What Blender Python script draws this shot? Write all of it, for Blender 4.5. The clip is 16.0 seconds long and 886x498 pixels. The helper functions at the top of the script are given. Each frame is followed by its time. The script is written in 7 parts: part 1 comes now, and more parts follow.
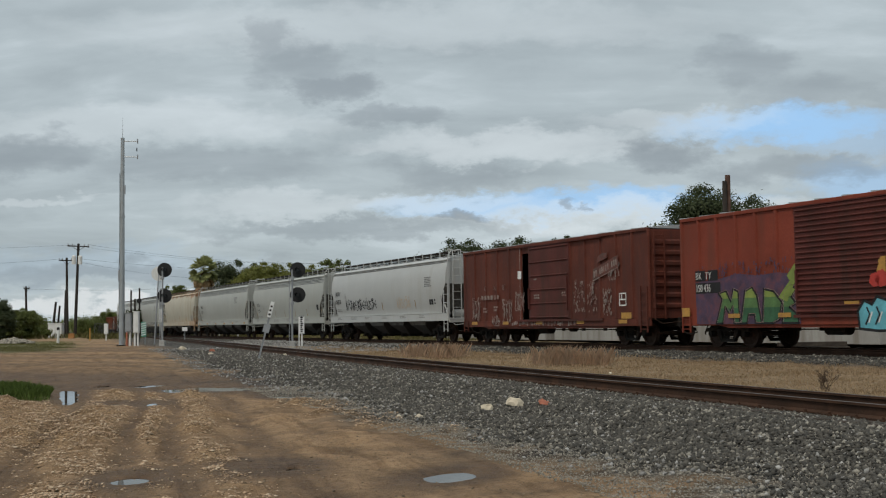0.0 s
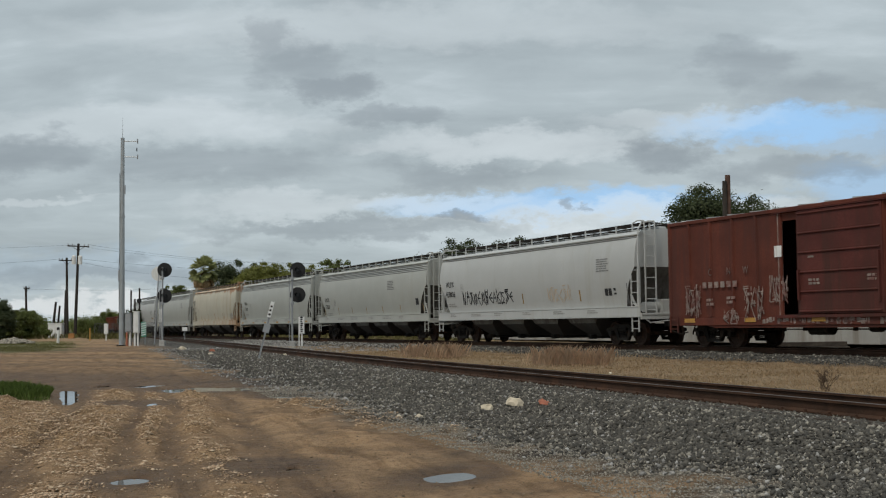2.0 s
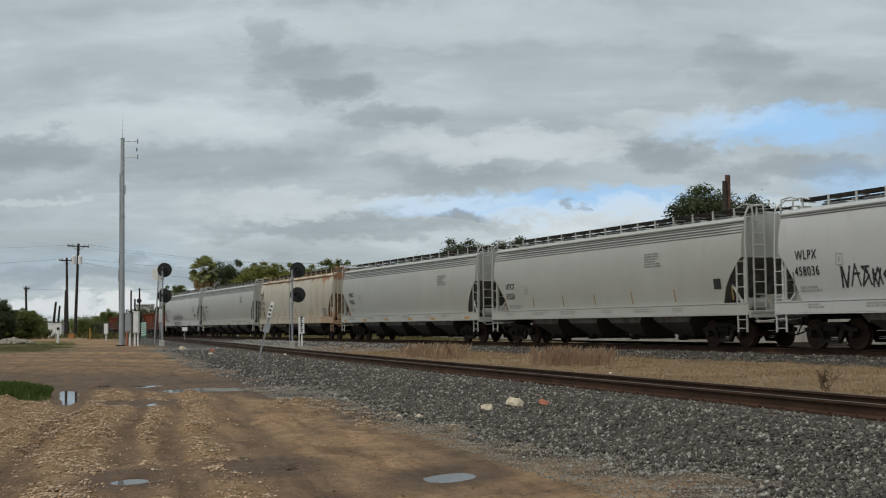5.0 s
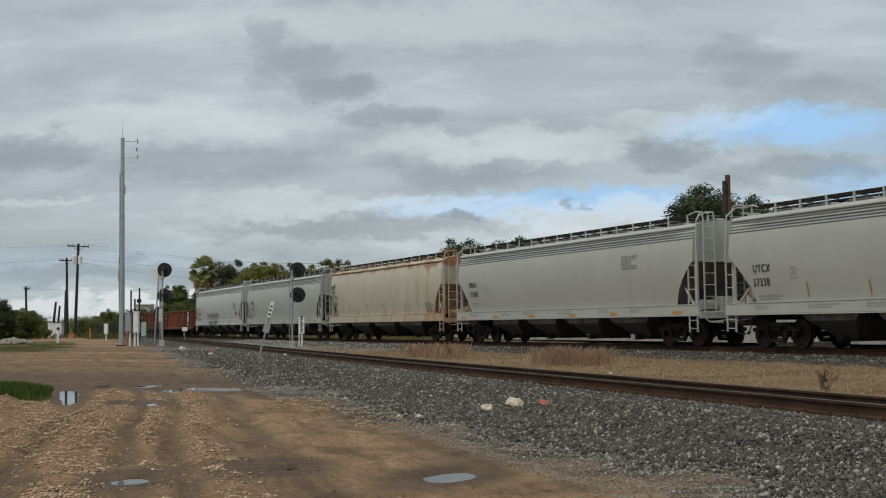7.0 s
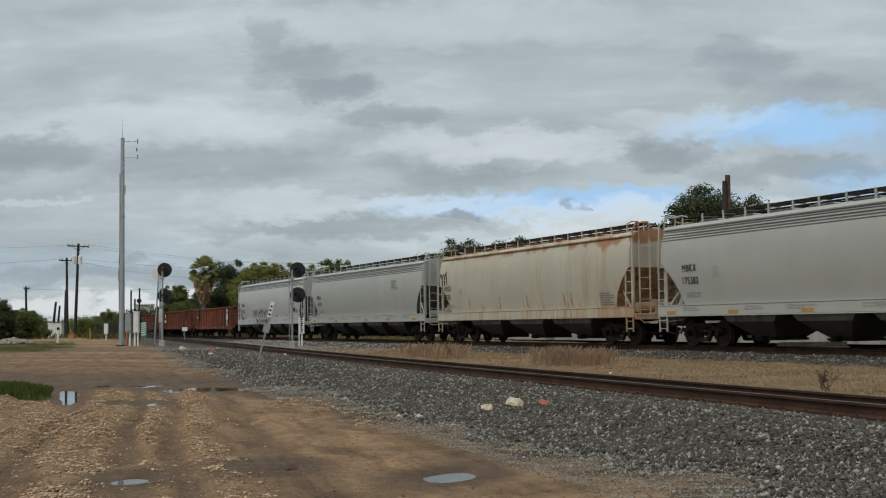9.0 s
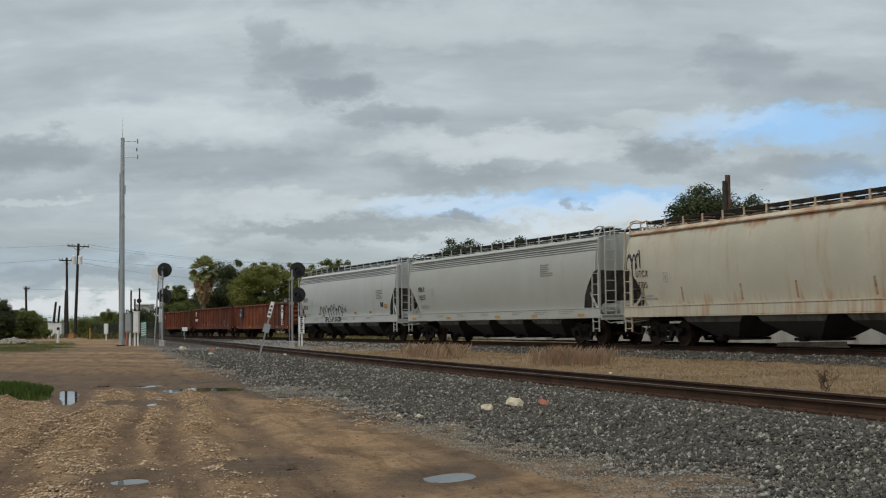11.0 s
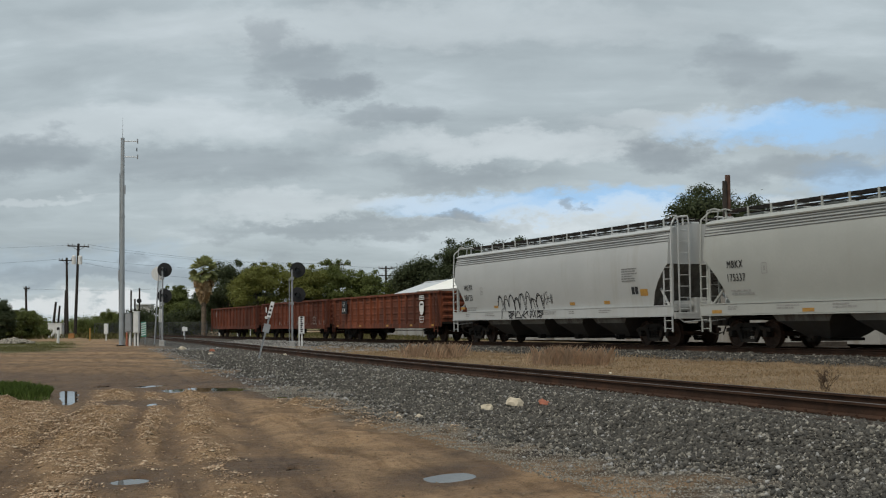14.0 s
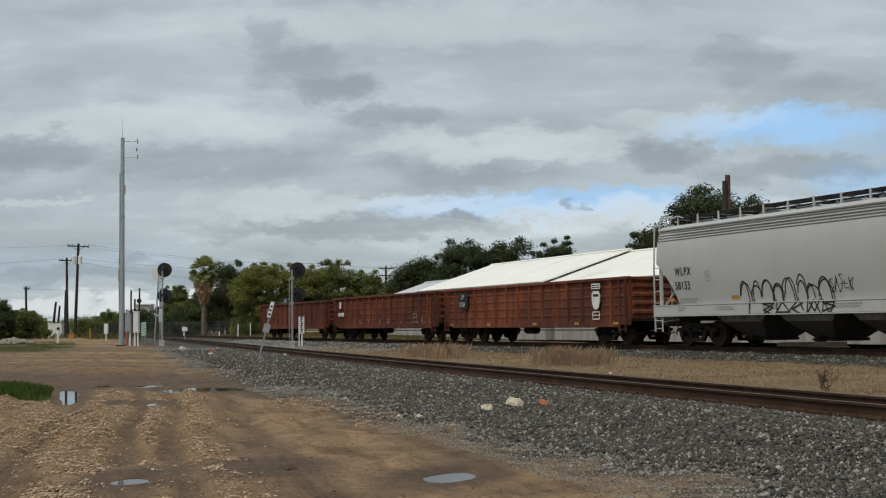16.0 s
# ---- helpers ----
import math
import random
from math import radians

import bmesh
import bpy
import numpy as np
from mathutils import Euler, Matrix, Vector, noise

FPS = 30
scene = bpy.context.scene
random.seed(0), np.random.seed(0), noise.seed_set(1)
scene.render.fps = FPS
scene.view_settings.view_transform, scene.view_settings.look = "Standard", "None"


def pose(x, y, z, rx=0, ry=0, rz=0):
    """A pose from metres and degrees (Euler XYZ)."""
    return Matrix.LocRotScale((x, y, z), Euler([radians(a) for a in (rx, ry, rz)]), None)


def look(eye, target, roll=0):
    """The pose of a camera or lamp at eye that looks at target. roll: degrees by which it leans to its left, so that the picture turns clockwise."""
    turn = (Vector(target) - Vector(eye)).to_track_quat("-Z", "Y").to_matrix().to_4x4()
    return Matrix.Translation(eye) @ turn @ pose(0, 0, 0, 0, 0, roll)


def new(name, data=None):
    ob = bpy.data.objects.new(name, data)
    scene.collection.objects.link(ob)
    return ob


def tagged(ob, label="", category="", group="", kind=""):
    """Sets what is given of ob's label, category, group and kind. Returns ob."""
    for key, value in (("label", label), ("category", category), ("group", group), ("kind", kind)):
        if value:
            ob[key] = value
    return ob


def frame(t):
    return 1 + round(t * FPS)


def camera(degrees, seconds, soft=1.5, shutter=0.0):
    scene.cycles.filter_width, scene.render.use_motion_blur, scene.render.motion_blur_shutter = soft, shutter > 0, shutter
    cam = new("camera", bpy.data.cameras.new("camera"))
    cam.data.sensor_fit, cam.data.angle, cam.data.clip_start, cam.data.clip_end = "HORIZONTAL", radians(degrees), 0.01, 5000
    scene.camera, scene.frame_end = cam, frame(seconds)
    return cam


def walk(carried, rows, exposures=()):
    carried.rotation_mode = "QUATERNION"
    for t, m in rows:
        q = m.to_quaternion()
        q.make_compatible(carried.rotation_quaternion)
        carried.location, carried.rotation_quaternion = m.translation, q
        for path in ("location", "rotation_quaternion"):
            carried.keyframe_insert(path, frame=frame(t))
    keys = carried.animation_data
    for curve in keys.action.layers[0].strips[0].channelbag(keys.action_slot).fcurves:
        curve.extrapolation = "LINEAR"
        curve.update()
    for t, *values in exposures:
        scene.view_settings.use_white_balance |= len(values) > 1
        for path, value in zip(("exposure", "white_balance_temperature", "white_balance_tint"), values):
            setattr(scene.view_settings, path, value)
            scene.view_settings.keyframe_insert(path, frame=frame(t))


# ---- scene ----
CAM_Z = 0.89
cam = camera(40.38, 16.0, soft=1.15, shutter=0.12)
VIEW = look((0, 0, CAM_Z), (0, 100, CAM_Z + 100 * math.tan(radians(3.575))), roll=-0.70)
walk(cam, [(0.0, VIEW), (16.0, VIEW)])

# ---- node helpers ----


def nd(nt, kind, x=0, y=0, **sockets):
    n = nt.nodes.new(kind)
    n.location = (x, y)
    for k, v in sockets.items():
        n.inputs[k.replace("_", " ")].default_value = v
    return n


def math_node(nt, op, a, b=None, clamp=False):
    n = nt.nodes.new("ShaderNodeMath")
    n.operation, n.use_clamp = op, clamp
    for i, v in enumerate((a, b)):
        if v is None:
            continue
        if isinstance(v, (int, float)):
            n.inputs[i].default_value = v
        else:
            nt.links.new(v, n.inputs[i])
    return n.outputs[0]


def mix_node(nt, fac, a, b, blend="MIX"):
    n = nt.nodes.new("ShaderNodeMix")
    n.data_type, n.blend_type = "RGBA", blend
    for i, v in ((0, fac), (6, a), (7, b)):
        if isinstance(v, (int, float)):
            n.inputs[i].default_value = v
        elif isinstance(v, tuple):
            n.inputs[i].default_value = v if len(v) == 4 else (*v, 1)
        else:
            nt.links.new(v, n.inputs[i])
    return n.outputs[2]


def ramp_node(nt, fac, lo, hi):
    n = nt.nodes.new("ShaderNodeMapRange")
    n.interpolation_type = "SMOOTHSTEP"
    n.inputs[1].default_value, n.inputs[2].default_value = lo, hi
    nt.links.new(fac, n.inputs[0])
    return n.outputs[0]


def noise_node(nt, vec, scale, detail=4, rough=0.55, dist=0.0):
    n = nt.nodes.new("ShaderNodeTexNoise")
    n.inputs["Scale"].default_value, n.inputs["Detail"].default_value = scale, detail
    n.inputs["Roughness"].default_value, n.inputs["Distortion"].default_value = rough, dist
    if vec is not None:
        nt.links.new(vec, n.inputs["Vector"])
    return n.outputs["Fac"]


def mapped(nt, vec, scale=(1, 1, 1), loc=(0, 0, 0)):
    n = nt.nodes.new("ShaderNodeMapping")
    n.inputs["Scale"].default_value, n.inputs["Location"].default_value = scale, loc
    nt.links.new(vec, n.inputs["Vector"])
    return n.outputs[0]


# ---- sky and sun ----
SUN_AZ, SUN_EL = radians(-145), radians(56)   # azimuth clockwise from +Y


def build_world():
    w = bpy.data.worlds.new("sky")
    scene.world = w
    w.use_nodes = True
    nt = w.node_tree
    nt.nodes.clear()
    sky = nt.nodes.new("ShaderNodeTexSky")
    sky.sky_type, sky.sun_disc = "NISHITA", False
    sky.sun_elevation, sky.sun_rotation = SUN_EL, SUN_AZ
    blue = mix_node(nt, 1.0, sky.outputs[0], (0.115, 0.115, 0.115), "MULTIPLY")
    tc = nt.nodes.new("ShaderNodeTexCoord").outputs["Generated"]
    sep = nt.nodes.new("ShaderNodeSeparateXYZ")
    nt.links.new(tc, sep.inputs[0])
    dx, dy, dz = sep.outputs
    up = math_node(nt, "MAXIMUM", dz, 0.0)
    # the cloud deck: directions projected on a high plane, flattened towards the horizon
    den = math_node(nt, "ADD", up, 0.20)
    px, py = math_node(nt, "DIVIDE", dx, den), math_node(nt, "DIVIDE", dy, den)
    comb = nt.nodes.new("ShaderNodeCombineXYZ")
    nt.links.new(px, comb.inputs[0])
    nt.links.new(py, comb.inputs[1])
    deck = comb.outputs[0]
    n1 = noise_node(nt, mapped(nt, deck, (1.15, 1.7, 1), (3.1, 1.7, 0)), 1.0, 9, 0.56, 0.6)
    n2 = noise_node(nt, mapped(nt, deck, (3.0, 4.4, 1), (7.7, 2.9, 0)), 1.0, 8, 0.58, 0.5)
    n3 = noise_node(nt, mapped(nt, deck, (0.35, 1.9, 1), (0.3, 5.9, 0)), 1.0, 5, 0.55, 0.2)
    tone = math_node(nt, "ADD", math_node(nt, "MULTIPLY", n1, 0.48), math_node(nt, "ADD", math_node(nt, "MULTIPLY", n2, 0.30), math_node(nt, "MULTIPLY", n3, 0.34)))
    cr = nt.nodes.new("ShaderNodeValToRGB")
    nt.links.new(tone, cr.inputs[0])
    cr.color_ramp.elements[0].position, cr.color_ramp.elements[0].color = 0.36, (0.290, 0.336, 0.366, 1)
    cr.color_ramp.elements[1].position, cr.color_ramp.elements[1].color = 0.78, (0.71, 0.79, 0.84, 1)
    for pos, col in ((0.50, (0.392, 0.452, 0.480, 1)), (0.60, (0.462, 0.530, 0.560, 1))):
        e = cr.color_ramp.elements.new(pos)
        e.color = col
    cloud = cr.outputs[0]
    # loose scraps, gaps and bright banks: soft patches in ragged, noise-bent directions
    safe = math_node(nt, "MAXIMUM", dy, 0.05)
    front = math_node(nt, "GREATER_THAN", dy, 0.1)

    def bent(scale, seed):
        n = nt.nodes.new("ShaderNodeTexNoise")
        n.inputs["Scale"].default_value, n.inputs["Detail"].default_value, n.inputs["Roughness"].default_value = 1.0, 7, 0.62
        nt.links.new(mapped(nt, tc, scale, (seed, seed * 0.7, seed * 1.3)), n.inputs["Vector"])
        s = nt.nodes.new("ShaderNodeSeparateColor")
        nt.links.new(n.outputs["Color"], s.inputs[0])
        return s.outputs
    w1, w2 = bent((16, 16, 34), 1.7), bent((48, 48, 95), 4.1)
    ax = math_node(nt, "DIVIDE", dx, safe)
    az = math_node(nt, "DIVIDE", dz, safe)
    for w, kx, kz in ((w1, 0.12, 0.056), (w2, 0.030, 0.016)):
        ax = math_node(nt, "ADD", ax, math_node(nt, "MULTIPLY", math_node(nt, "SUBTRACT", w[0], 0.5), kx))
        az = math_node(nt, "ADD", az, math_node(nt, "MULTIPLY", math_node(nt, "SUBTRACT", w[1], 0.5), kz))

    def patches(rows, rim=3.2, core=0.0):
        total = None
        for x, z, rx, rz, k in rows:
            p = math_node(nt, "DIVIDE", math_node(nt, "SUBTRACT", ax, x), rx)
            q = math_node(nt, "DIVIDE", math_node(nt, "SUBTRACT", az, z), rz)
            r = math_node(nt, "ADD", math_node(nt, "MULTIPLY", p, p), math_node(nt, "MULTIPLY", q, q))
            inv = nt.nodes.new("ShaderNodeMapRange")
            inv.interpolation_type = "SMOOTHSTEP"
            for n, v in ((1, rim), (2, core), (3, 0.0), (4, k)):
                inv.inputs[n].default_value = v
            nt.links.new(r, inv.inputs[0])
            total = inv.outputs[0] if total is None else math_node(nt, "MAXIMUM", total, inv.outputs[0])
        return math_node(nt, "MULTIPLY", total, front)
    colour = mix_node(nt, patches(((0.295, 0.163, 0.070, 0.011, 1.0), (0.35, 0.150, 0.05, 0.010, 0.4), (0.10, 0.098, 0.11, 0.009, 0.95), (0.36, 0.115, 0.05, 0.014, 0.6), (-0.29, 0.052, 0.09, 0.012, 0.15))), cloud, (0.36, 0.60, 0.90))
    colour = mix_node(nt, patches(((-0.31, 0.012, 0.14, 0.010, 0.3), (-0.14, 0.100, 0.06, 0.009, 0.36), (-0.34, 0.104, 0.05, 0.003, 0.28), (0.055, 0.150, 0.09, 0.010, 0.45), (0.16, 0.088, 0.12, 0.009, 0.5), (0.20, 0.168, 0.06, 0.008, 0.3), (-0.02, 0.100, 0.07, 0.006, 0.42), (-0.25, 0.17, 0.12, 0.012, 0.3), (-0.05, 0.25, 0.2, 0.015, 0.25))), colour, (0.78, 0.84, 0.87))
    colour = mix_node(nt, patches(((-0.115, 0.218, 0.030, 0.014, 0.38), (-0.145, 0.240, 0.016, 0.012, 0.4), (-0.085, 0.200, 0.026, 0.008, 0.55), (-0.040, 0.177, 0.034, 0.007, 0.45), (0.005, 0.124, 0.044, 0.009, 0.4), (0.190, 0.140, 0.028, 0.010, 0.6), (0.250, 0.215, 0.030, 0.015, 0.4), (0.30, 0.19, 0.04, 0.012, 0.3), (0.018, 0.088, 0.016, 0.005, 0.7), (0.104, 0.096, 0.007, 0.005, 0.55), (-0.067, 0.080, 0.10, 0.006, 0.45), (-0.25, 0.046, 0.10, 0.007, 0.5), (-0.34, 0.146, 0.04, 0.012, 0.5), (-0.20, 0.135, 0.08, 0.010, 0.35), (0.30, 0.125, 0.06, 0.009, 0.5))), colour, (0.215, 0.248, 0.280))
    # a bank of cumulus low over the horizon, crisp along its top
    colour = mix_node(nt, patches(((-0.365, 0.018, 0.030, 0.007, 0.8), (-0.318, 0.021, 0.028, 0.008, 0.8), (-0.262, 0.018, 0.036, 0.007, 0.9), (-0.205, 0.021, 0.034, 0.008, 0.9), (-0.160, 0.016, 0.030, 0.006, 0.7)), 1.7, 0.5), colour, (0.72, 0.755, 0.77))
    # thin deck: some of the clear sky's colour comes through everywhere
    total = mix_node(nt, 0.05, colour, blue)
    bg = nt.nodes.new("ShaderNodeBackground")
    nt.links.new(total, bg.inputs[0])
    bg.inputs[1].default_value = 1.0
    out = nt.nodes.new("ShaderNodeOutputWorld")
    nt.links.new(bg.outputs[0], out.inputs[0])


build_world()
sun = new("sun", bpy.data.lights.new("sun", "SUN"))
sun.data.energy, sun.data.angle, sun.data.color = 1.85, radians(14), (1.0, 0.94, 0.84)
sd = Vector((math.sin(SUN_AZ) * math.cos(SUN_EL), math.cos(SUN_AZ) * math.cos(SUN_EL), math.sin(SUN_EL)))
sun.matrix_basis = look(sd * 100, (0, 0, 0))
scene.view_settings.exposure = 0.0

# ---- materials ----


def material(name, base, rough=0.7, metal=0.0, var=0.25, scale=2.0, fine=30.0, bump=0.15, dirt=None, dirt_amt=0.0,
             streak=False, rand=0.0, spec=0.4, bump_scale=None, island=0.0):
    """A weathered surface: base colour broken at two scales, dirt or rust in stains or streaks, fine relief."""
    m = bpy.data.materials.new(name)
    m.use_nodes = True
    nt = m.node_tree
    b = nt.nodes["Principled BSDF"]
    tc = nt.nodes.new("ShaderNodeTexCoord").outputs["Object"]
    big = noise_node(nt, tc, scale, 5, 0.6, 0.3)
    small = noise_node(nt, tc, fine, 4, 0.6)
    lo = tuple(c * (1 - var) for c in base)
    hi = tuple(min(1, c * (1 + var)) for c in base)
    col = mix_node(nt, ramp_node(nt, big, 0.3, 0.7), lo, hi)
    col = mix_node(nt, math_node(nt, "MULTIPLY", ramp_node(nt, small, 0.35, 0.7), 0.5), col, tuple(c * (1 - var) for c in base))
    if dirt:
        vec = mapped(nt, tc, (2.2, 2.2, 0.22) if streak else (1, 1, 1))
        d = noise_node(nt, vec, scale * 1.3, 7, 0.66, 0.4)
        d2 = noise_node(nt, tc, scale * 0.35, 3, 0.5)
        d = math_node(nt, "ADD", math_node(nt, "MULTIPLY", d, 0.7), math_node(nt, "MULTIPLY", d2, 0.3))
        edge = 0.66 - 0.3 * dirt_amt
        col = mix_node(nt, math_node(nt, "MULTIPLY", ramp_node(nt, d, edge - 0.07, edge + 0.12), 0.85), col, dirt)
    if rand:
        info = nt.nodes.new("ShaderNodeObjectInfo").outputs["Random"]
        col = mix_node(nt, rand, col, mix_node(nt, info, tuple(c * 0.5 for c in base), tuple(min(1, c * 1.6) for c in base)))
    if island:
        isl = nt.nodes.new("ShaderNodeNewGeometry").outputs["Random Per Island"]
        cr = nt.nodes.new("ShaderNodeValToRGB")
        nt.links.new(isl, cr.inputs[0])
        cr.color_ramp.elements[0].color = (*(c * (1 - island) for c in base), 1)
        cr.color_ramp.elements[1].color = (*(min(1, c * (1 + 1.3 * island)) for c in base), 1)
        cr.color_ramp.elements[1].position = 0.93
        col = mix_node(nt, 0.7, col, cr.outputs[0])
    nt.links.new(col, b.inputs["Base Color"])
    r = mix_node(nt, small, (rough * 0.85,) * 3, (min(1, rough * 1.15),) * 3)
    nt.links.new(r, b.inputs["Roughness"])
    b.inputs["Metallic"].default_value = metal
    b.inputs["Specular IOR Level"].default_value = spec
    if bump:
        bn = nt.nodes.new("ShaderNodeBump")
        bn.inputs["Strength"].default_value, bn.inputs["Distance"].default_value = bump, 0.02
        nt.links.new(noise_node(nt, tc, bump_scale or fine, 5, 0.6), bn.inputs["Height"])
        nt.links.new(bn.outputs[0], b.inputs["Normal"])
    return m


RUST = (0.16, 0.065, 0.028)
M = dict(
    rail=material("rail_steel", (0.052, 0.029, 0.019), 0.8, 0.0, 0.3, 1.2, 40, 0.2, (0.080, 0.040, 0.024), 0.45, spec=0.15),
    rail_top=material("worn_rail_head", (0.10, 0.080, 0.068), 0.55, 0.35, 0.2, 3, 60, 0.05),
    tie=material("creosoted_tie", (0.045, 0.034, 0.026), 0.9, 0, 0.4, 4, 50, 0.5, (0.12, 0.10, 0.08), 0.4, rand=0.4),
    stone=material("ballast_stone", (0.105, 0.100, 0.092), 0.9, 0, 0.2, 9, 70, 0.3, island=0.72, spec=0.2),
    pale_stone=material("pale_ballast_stone", (0.26, 0.25, 0.235), 0.85, 0, 0.2, 9, 70, 0.3, island=0.55),
    grit=material("grey_grit", (0.245, 0.220, 0.180), 0.9, 0, 0.2, 9, 70, 0.2, island=0.5),
    chip=material("wood_chip", (0.44, 0.315, 0.20), 0.9, 0, 0.25, 12, 80, 0.2, island=0.55),
    white_car=material("light_grey_car_paint", (0.435, 0.442, 0.432), 0.42, 0, 0.05, 0.5, 14, 0.02, (0.37, 0.355, 0.32), 0.26, streak=True),
    grey_car=material("grey_car_paint", (0.372, 0.377, 0.348), 0.45, 0, 0.06, 0.5, 14, 0.02, (0.34, 0.325, 0.285), 0.25, streak=True),
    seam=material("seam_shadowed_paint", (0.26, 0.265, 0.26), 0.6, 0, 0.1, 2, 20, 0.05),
    cream_car=material("cream_car_paint", (0.455, 0.425, 0.345), 0.6, 0, 0.08, 0.5, 16, 0.04, (0.36, 0.27, 0.17), 0.34, streak=True),
    rusty_cream=material("rust_run_paint", (0.50, 0.43, 0.32), 0.7, 0, 0.15, 0.9, 16, 0.06, (0.30, 0.135, 0.06), 0.62),
    box_red=material("oxide_red_car_paint", (0.118, 0.034, 0.022), 0.6, 0, 0.22, 0.8, 18, 0.06, (0.075, 0.030, 0.024), 0.55, streak=True, spec=0.15),
    box_bright=material("orange_red_car_paint", (0.205, 0.045, 0.027), 0.58, 0, 0.16, 0.7, 18, 0.06, (0.14, 0.045, 0.03), 0.42, streak=True, spec=0.15),
    box_door=material("dark_oxide_door_paint", (0.095, 0.029, 0.024), 0.6, 0, 0.2, 0.8, 18, 0.06, (0.06, 0.028, 0.022), 0.5, streak=True, spec=0.15),
    gon_red=material("oxide_red_gondola_paint", (0.205, 0.062, 0.030), 0.65, 0, 0.25, 0.9, 18, 0.08, (0.07, 0.030, 0.022), 0.62, streak=True, spec=0.15),
    gon_dark=material("dark_rusty_gondola_paint", (0.160, 0.048, 0.026), 0.7, 0, 0.35, 0.9, 18, 0.08, (0.065, 0.026, 0.018), 0.55, streak=True, spec=0.15),
    galv=material("galvanised_car_roof", (0.42, 0.43, 0.42), 0.5, 0.5, 0.15, 1, 20, 0.05, RUST, 0.4),
    under=material("grimy_underframe", (0.022, 0.020, 0.018), 0.85, 0.1, 0.4, 3, 30, 0.2, (0.05, 0.035, 0.025), 0.4, spec=0.12),
    wheel=material("rusty_wheel_steel", (0.05, 0.032, 0.024), 0.7, 0.4, 0.3, 4, 30, 0.1, (0.10, 0.05, 0.03), 0.4, spec=0.2),
    black=material("black_paint", (0.012, 0.012, 0.013), 0.7, 0, 0.2, 6, 40, 0.03),
    ink=material("stencil_black", (0.02, 0.02, 0.022), 0.7, 0, 0.15, 4, 30, 0.0),
    faint=material("faded_stencil", (0.30, 0.295, 0.28), 0.7, 0, 0.2, 4, 30, 0.0),
    white=material("white_paint", (0.70, 0.70, 0.68), 0.55, 0, 0.08, 2, 30, 0.03, (0.40, 0.37, 0.32), 0.25, streak=True),
    chalk=material("worn_white_stencil", (0.27, 0.22, 0.195), 0.8, 0, 0.3, 3, 25, 0.0, (0.16, 0.05, 0.04), 0.5),
    ochre=material("weathered_ochre_paint", (0.30, 0.19, 0.06), 0.7, 0, 0.2, 5, 30, 0.0, (0.18, 0.12, 0.05), 0.4),
    yellow=material("yellow_reflector", (0.43, 0.23, 0.045), 0.5, 0, 0.15, 5, 30, 0.0, (0.25, 0.13, 0.05), 0.3),
    purple=material("purple_spray_paint", (0.066, 0.040, 0.078), 0.6, 0, 0.3, 2, 20, 0.0, (0.15, 0.05, 0.06), 0.5),
    lime=material("lime_spray_paint", (0.20, 0.26, 0.055), 0.55, 0, 0.25, 2, 20, 0.0),
    green=material("green_spray_paint", (0.035, 0.11, 0.05), 0.55, 0, 0.3, 2, 20, 0.0),
    cyan=material("cyan_spray_paint", (0.13, 0.42, 0.50), 0.55, 0, 0.25, 2, 20, 0.0),
    red_spray=material("red_spray_paint", (0.42, 0.04, 0.03), 0.55, 0, 0.2, 2, 20, 0.0),
    steel=material("galvanised_steel", (0.36, 0.38, 0.39), 0.5, 0.45, 0.12, 1.5, 25, 0.03),
    alu=material("grey_painted_steel", (0.30, 0.31, 0.32), 0.55, 0.2, 0.12, 2, 25, 0.03),
    wood_pole=material("weathered_pole_wood", (0.032, 0.025, 0.020), 0.9, 0, 0.35, 3, 40, 0.3),
    orange=material("faded_orange_plastic", (0.34, 0.16, 0.05), 0.5, 0, 0.1, 4, 30, 0.0),
    signgreen=material("green_sign_paint", (0.06, 0.26, 0.19), 0.5, 0, 0.1, 4, 30, 0.0),
    roofwhite=material("white_coated_roof", (0.90, 0.88, 0.81), 0.55, 0, 0.05, 0.2, 6, 0.03, (0.62, 0.59, 0.52), 0.15),
    roofgrey=material("grey_metal_roof", (0.55, 0.57, 0.58), 0.5, 0, 0.08, 0.3, 6, 0.03),
    wallwhite=material("white_metal_siding", (0.34, 0.34, 0.325), 0.7, 0, 0.12, 0.4, 8, 0.05, (0.20, 0.18, 0.155), 0.5, streak=True),
    concrete=material("concrete", (0.36, 0.35, 0.33), 0.85, 0, 0.15, 1.5, 20, 0.2),
    bark=material("bark", (0.085, 0.065, 0.05), 0.95, 0, 0.35, 3, 25, 0.6),
    palm_bark=material("palm_bark", (0.16, 0.12, 0.085), 0.95, 0, 0.3, 4, 20, 0.6),
    limestone=material("pale_limestone", (0.56, 0.48, 0.36), 0.9, 0, 0.15, 6, 40, 0.4),
    brickred=material("broken_brick", (0.36, 0.13, 0.08), 0.9, 0, 0.2, 6, 40, 0.4),
    wire=material("power_line", (0.03, 0.03, 0.033), 0.7, 0, 0.1, 1, 10, 0.0),
    glass_lens=material("dark_signal_lens", (0.01, 0.012, 0.015), 0.15, 0, 0.1, 5, 10, 0.0),
)


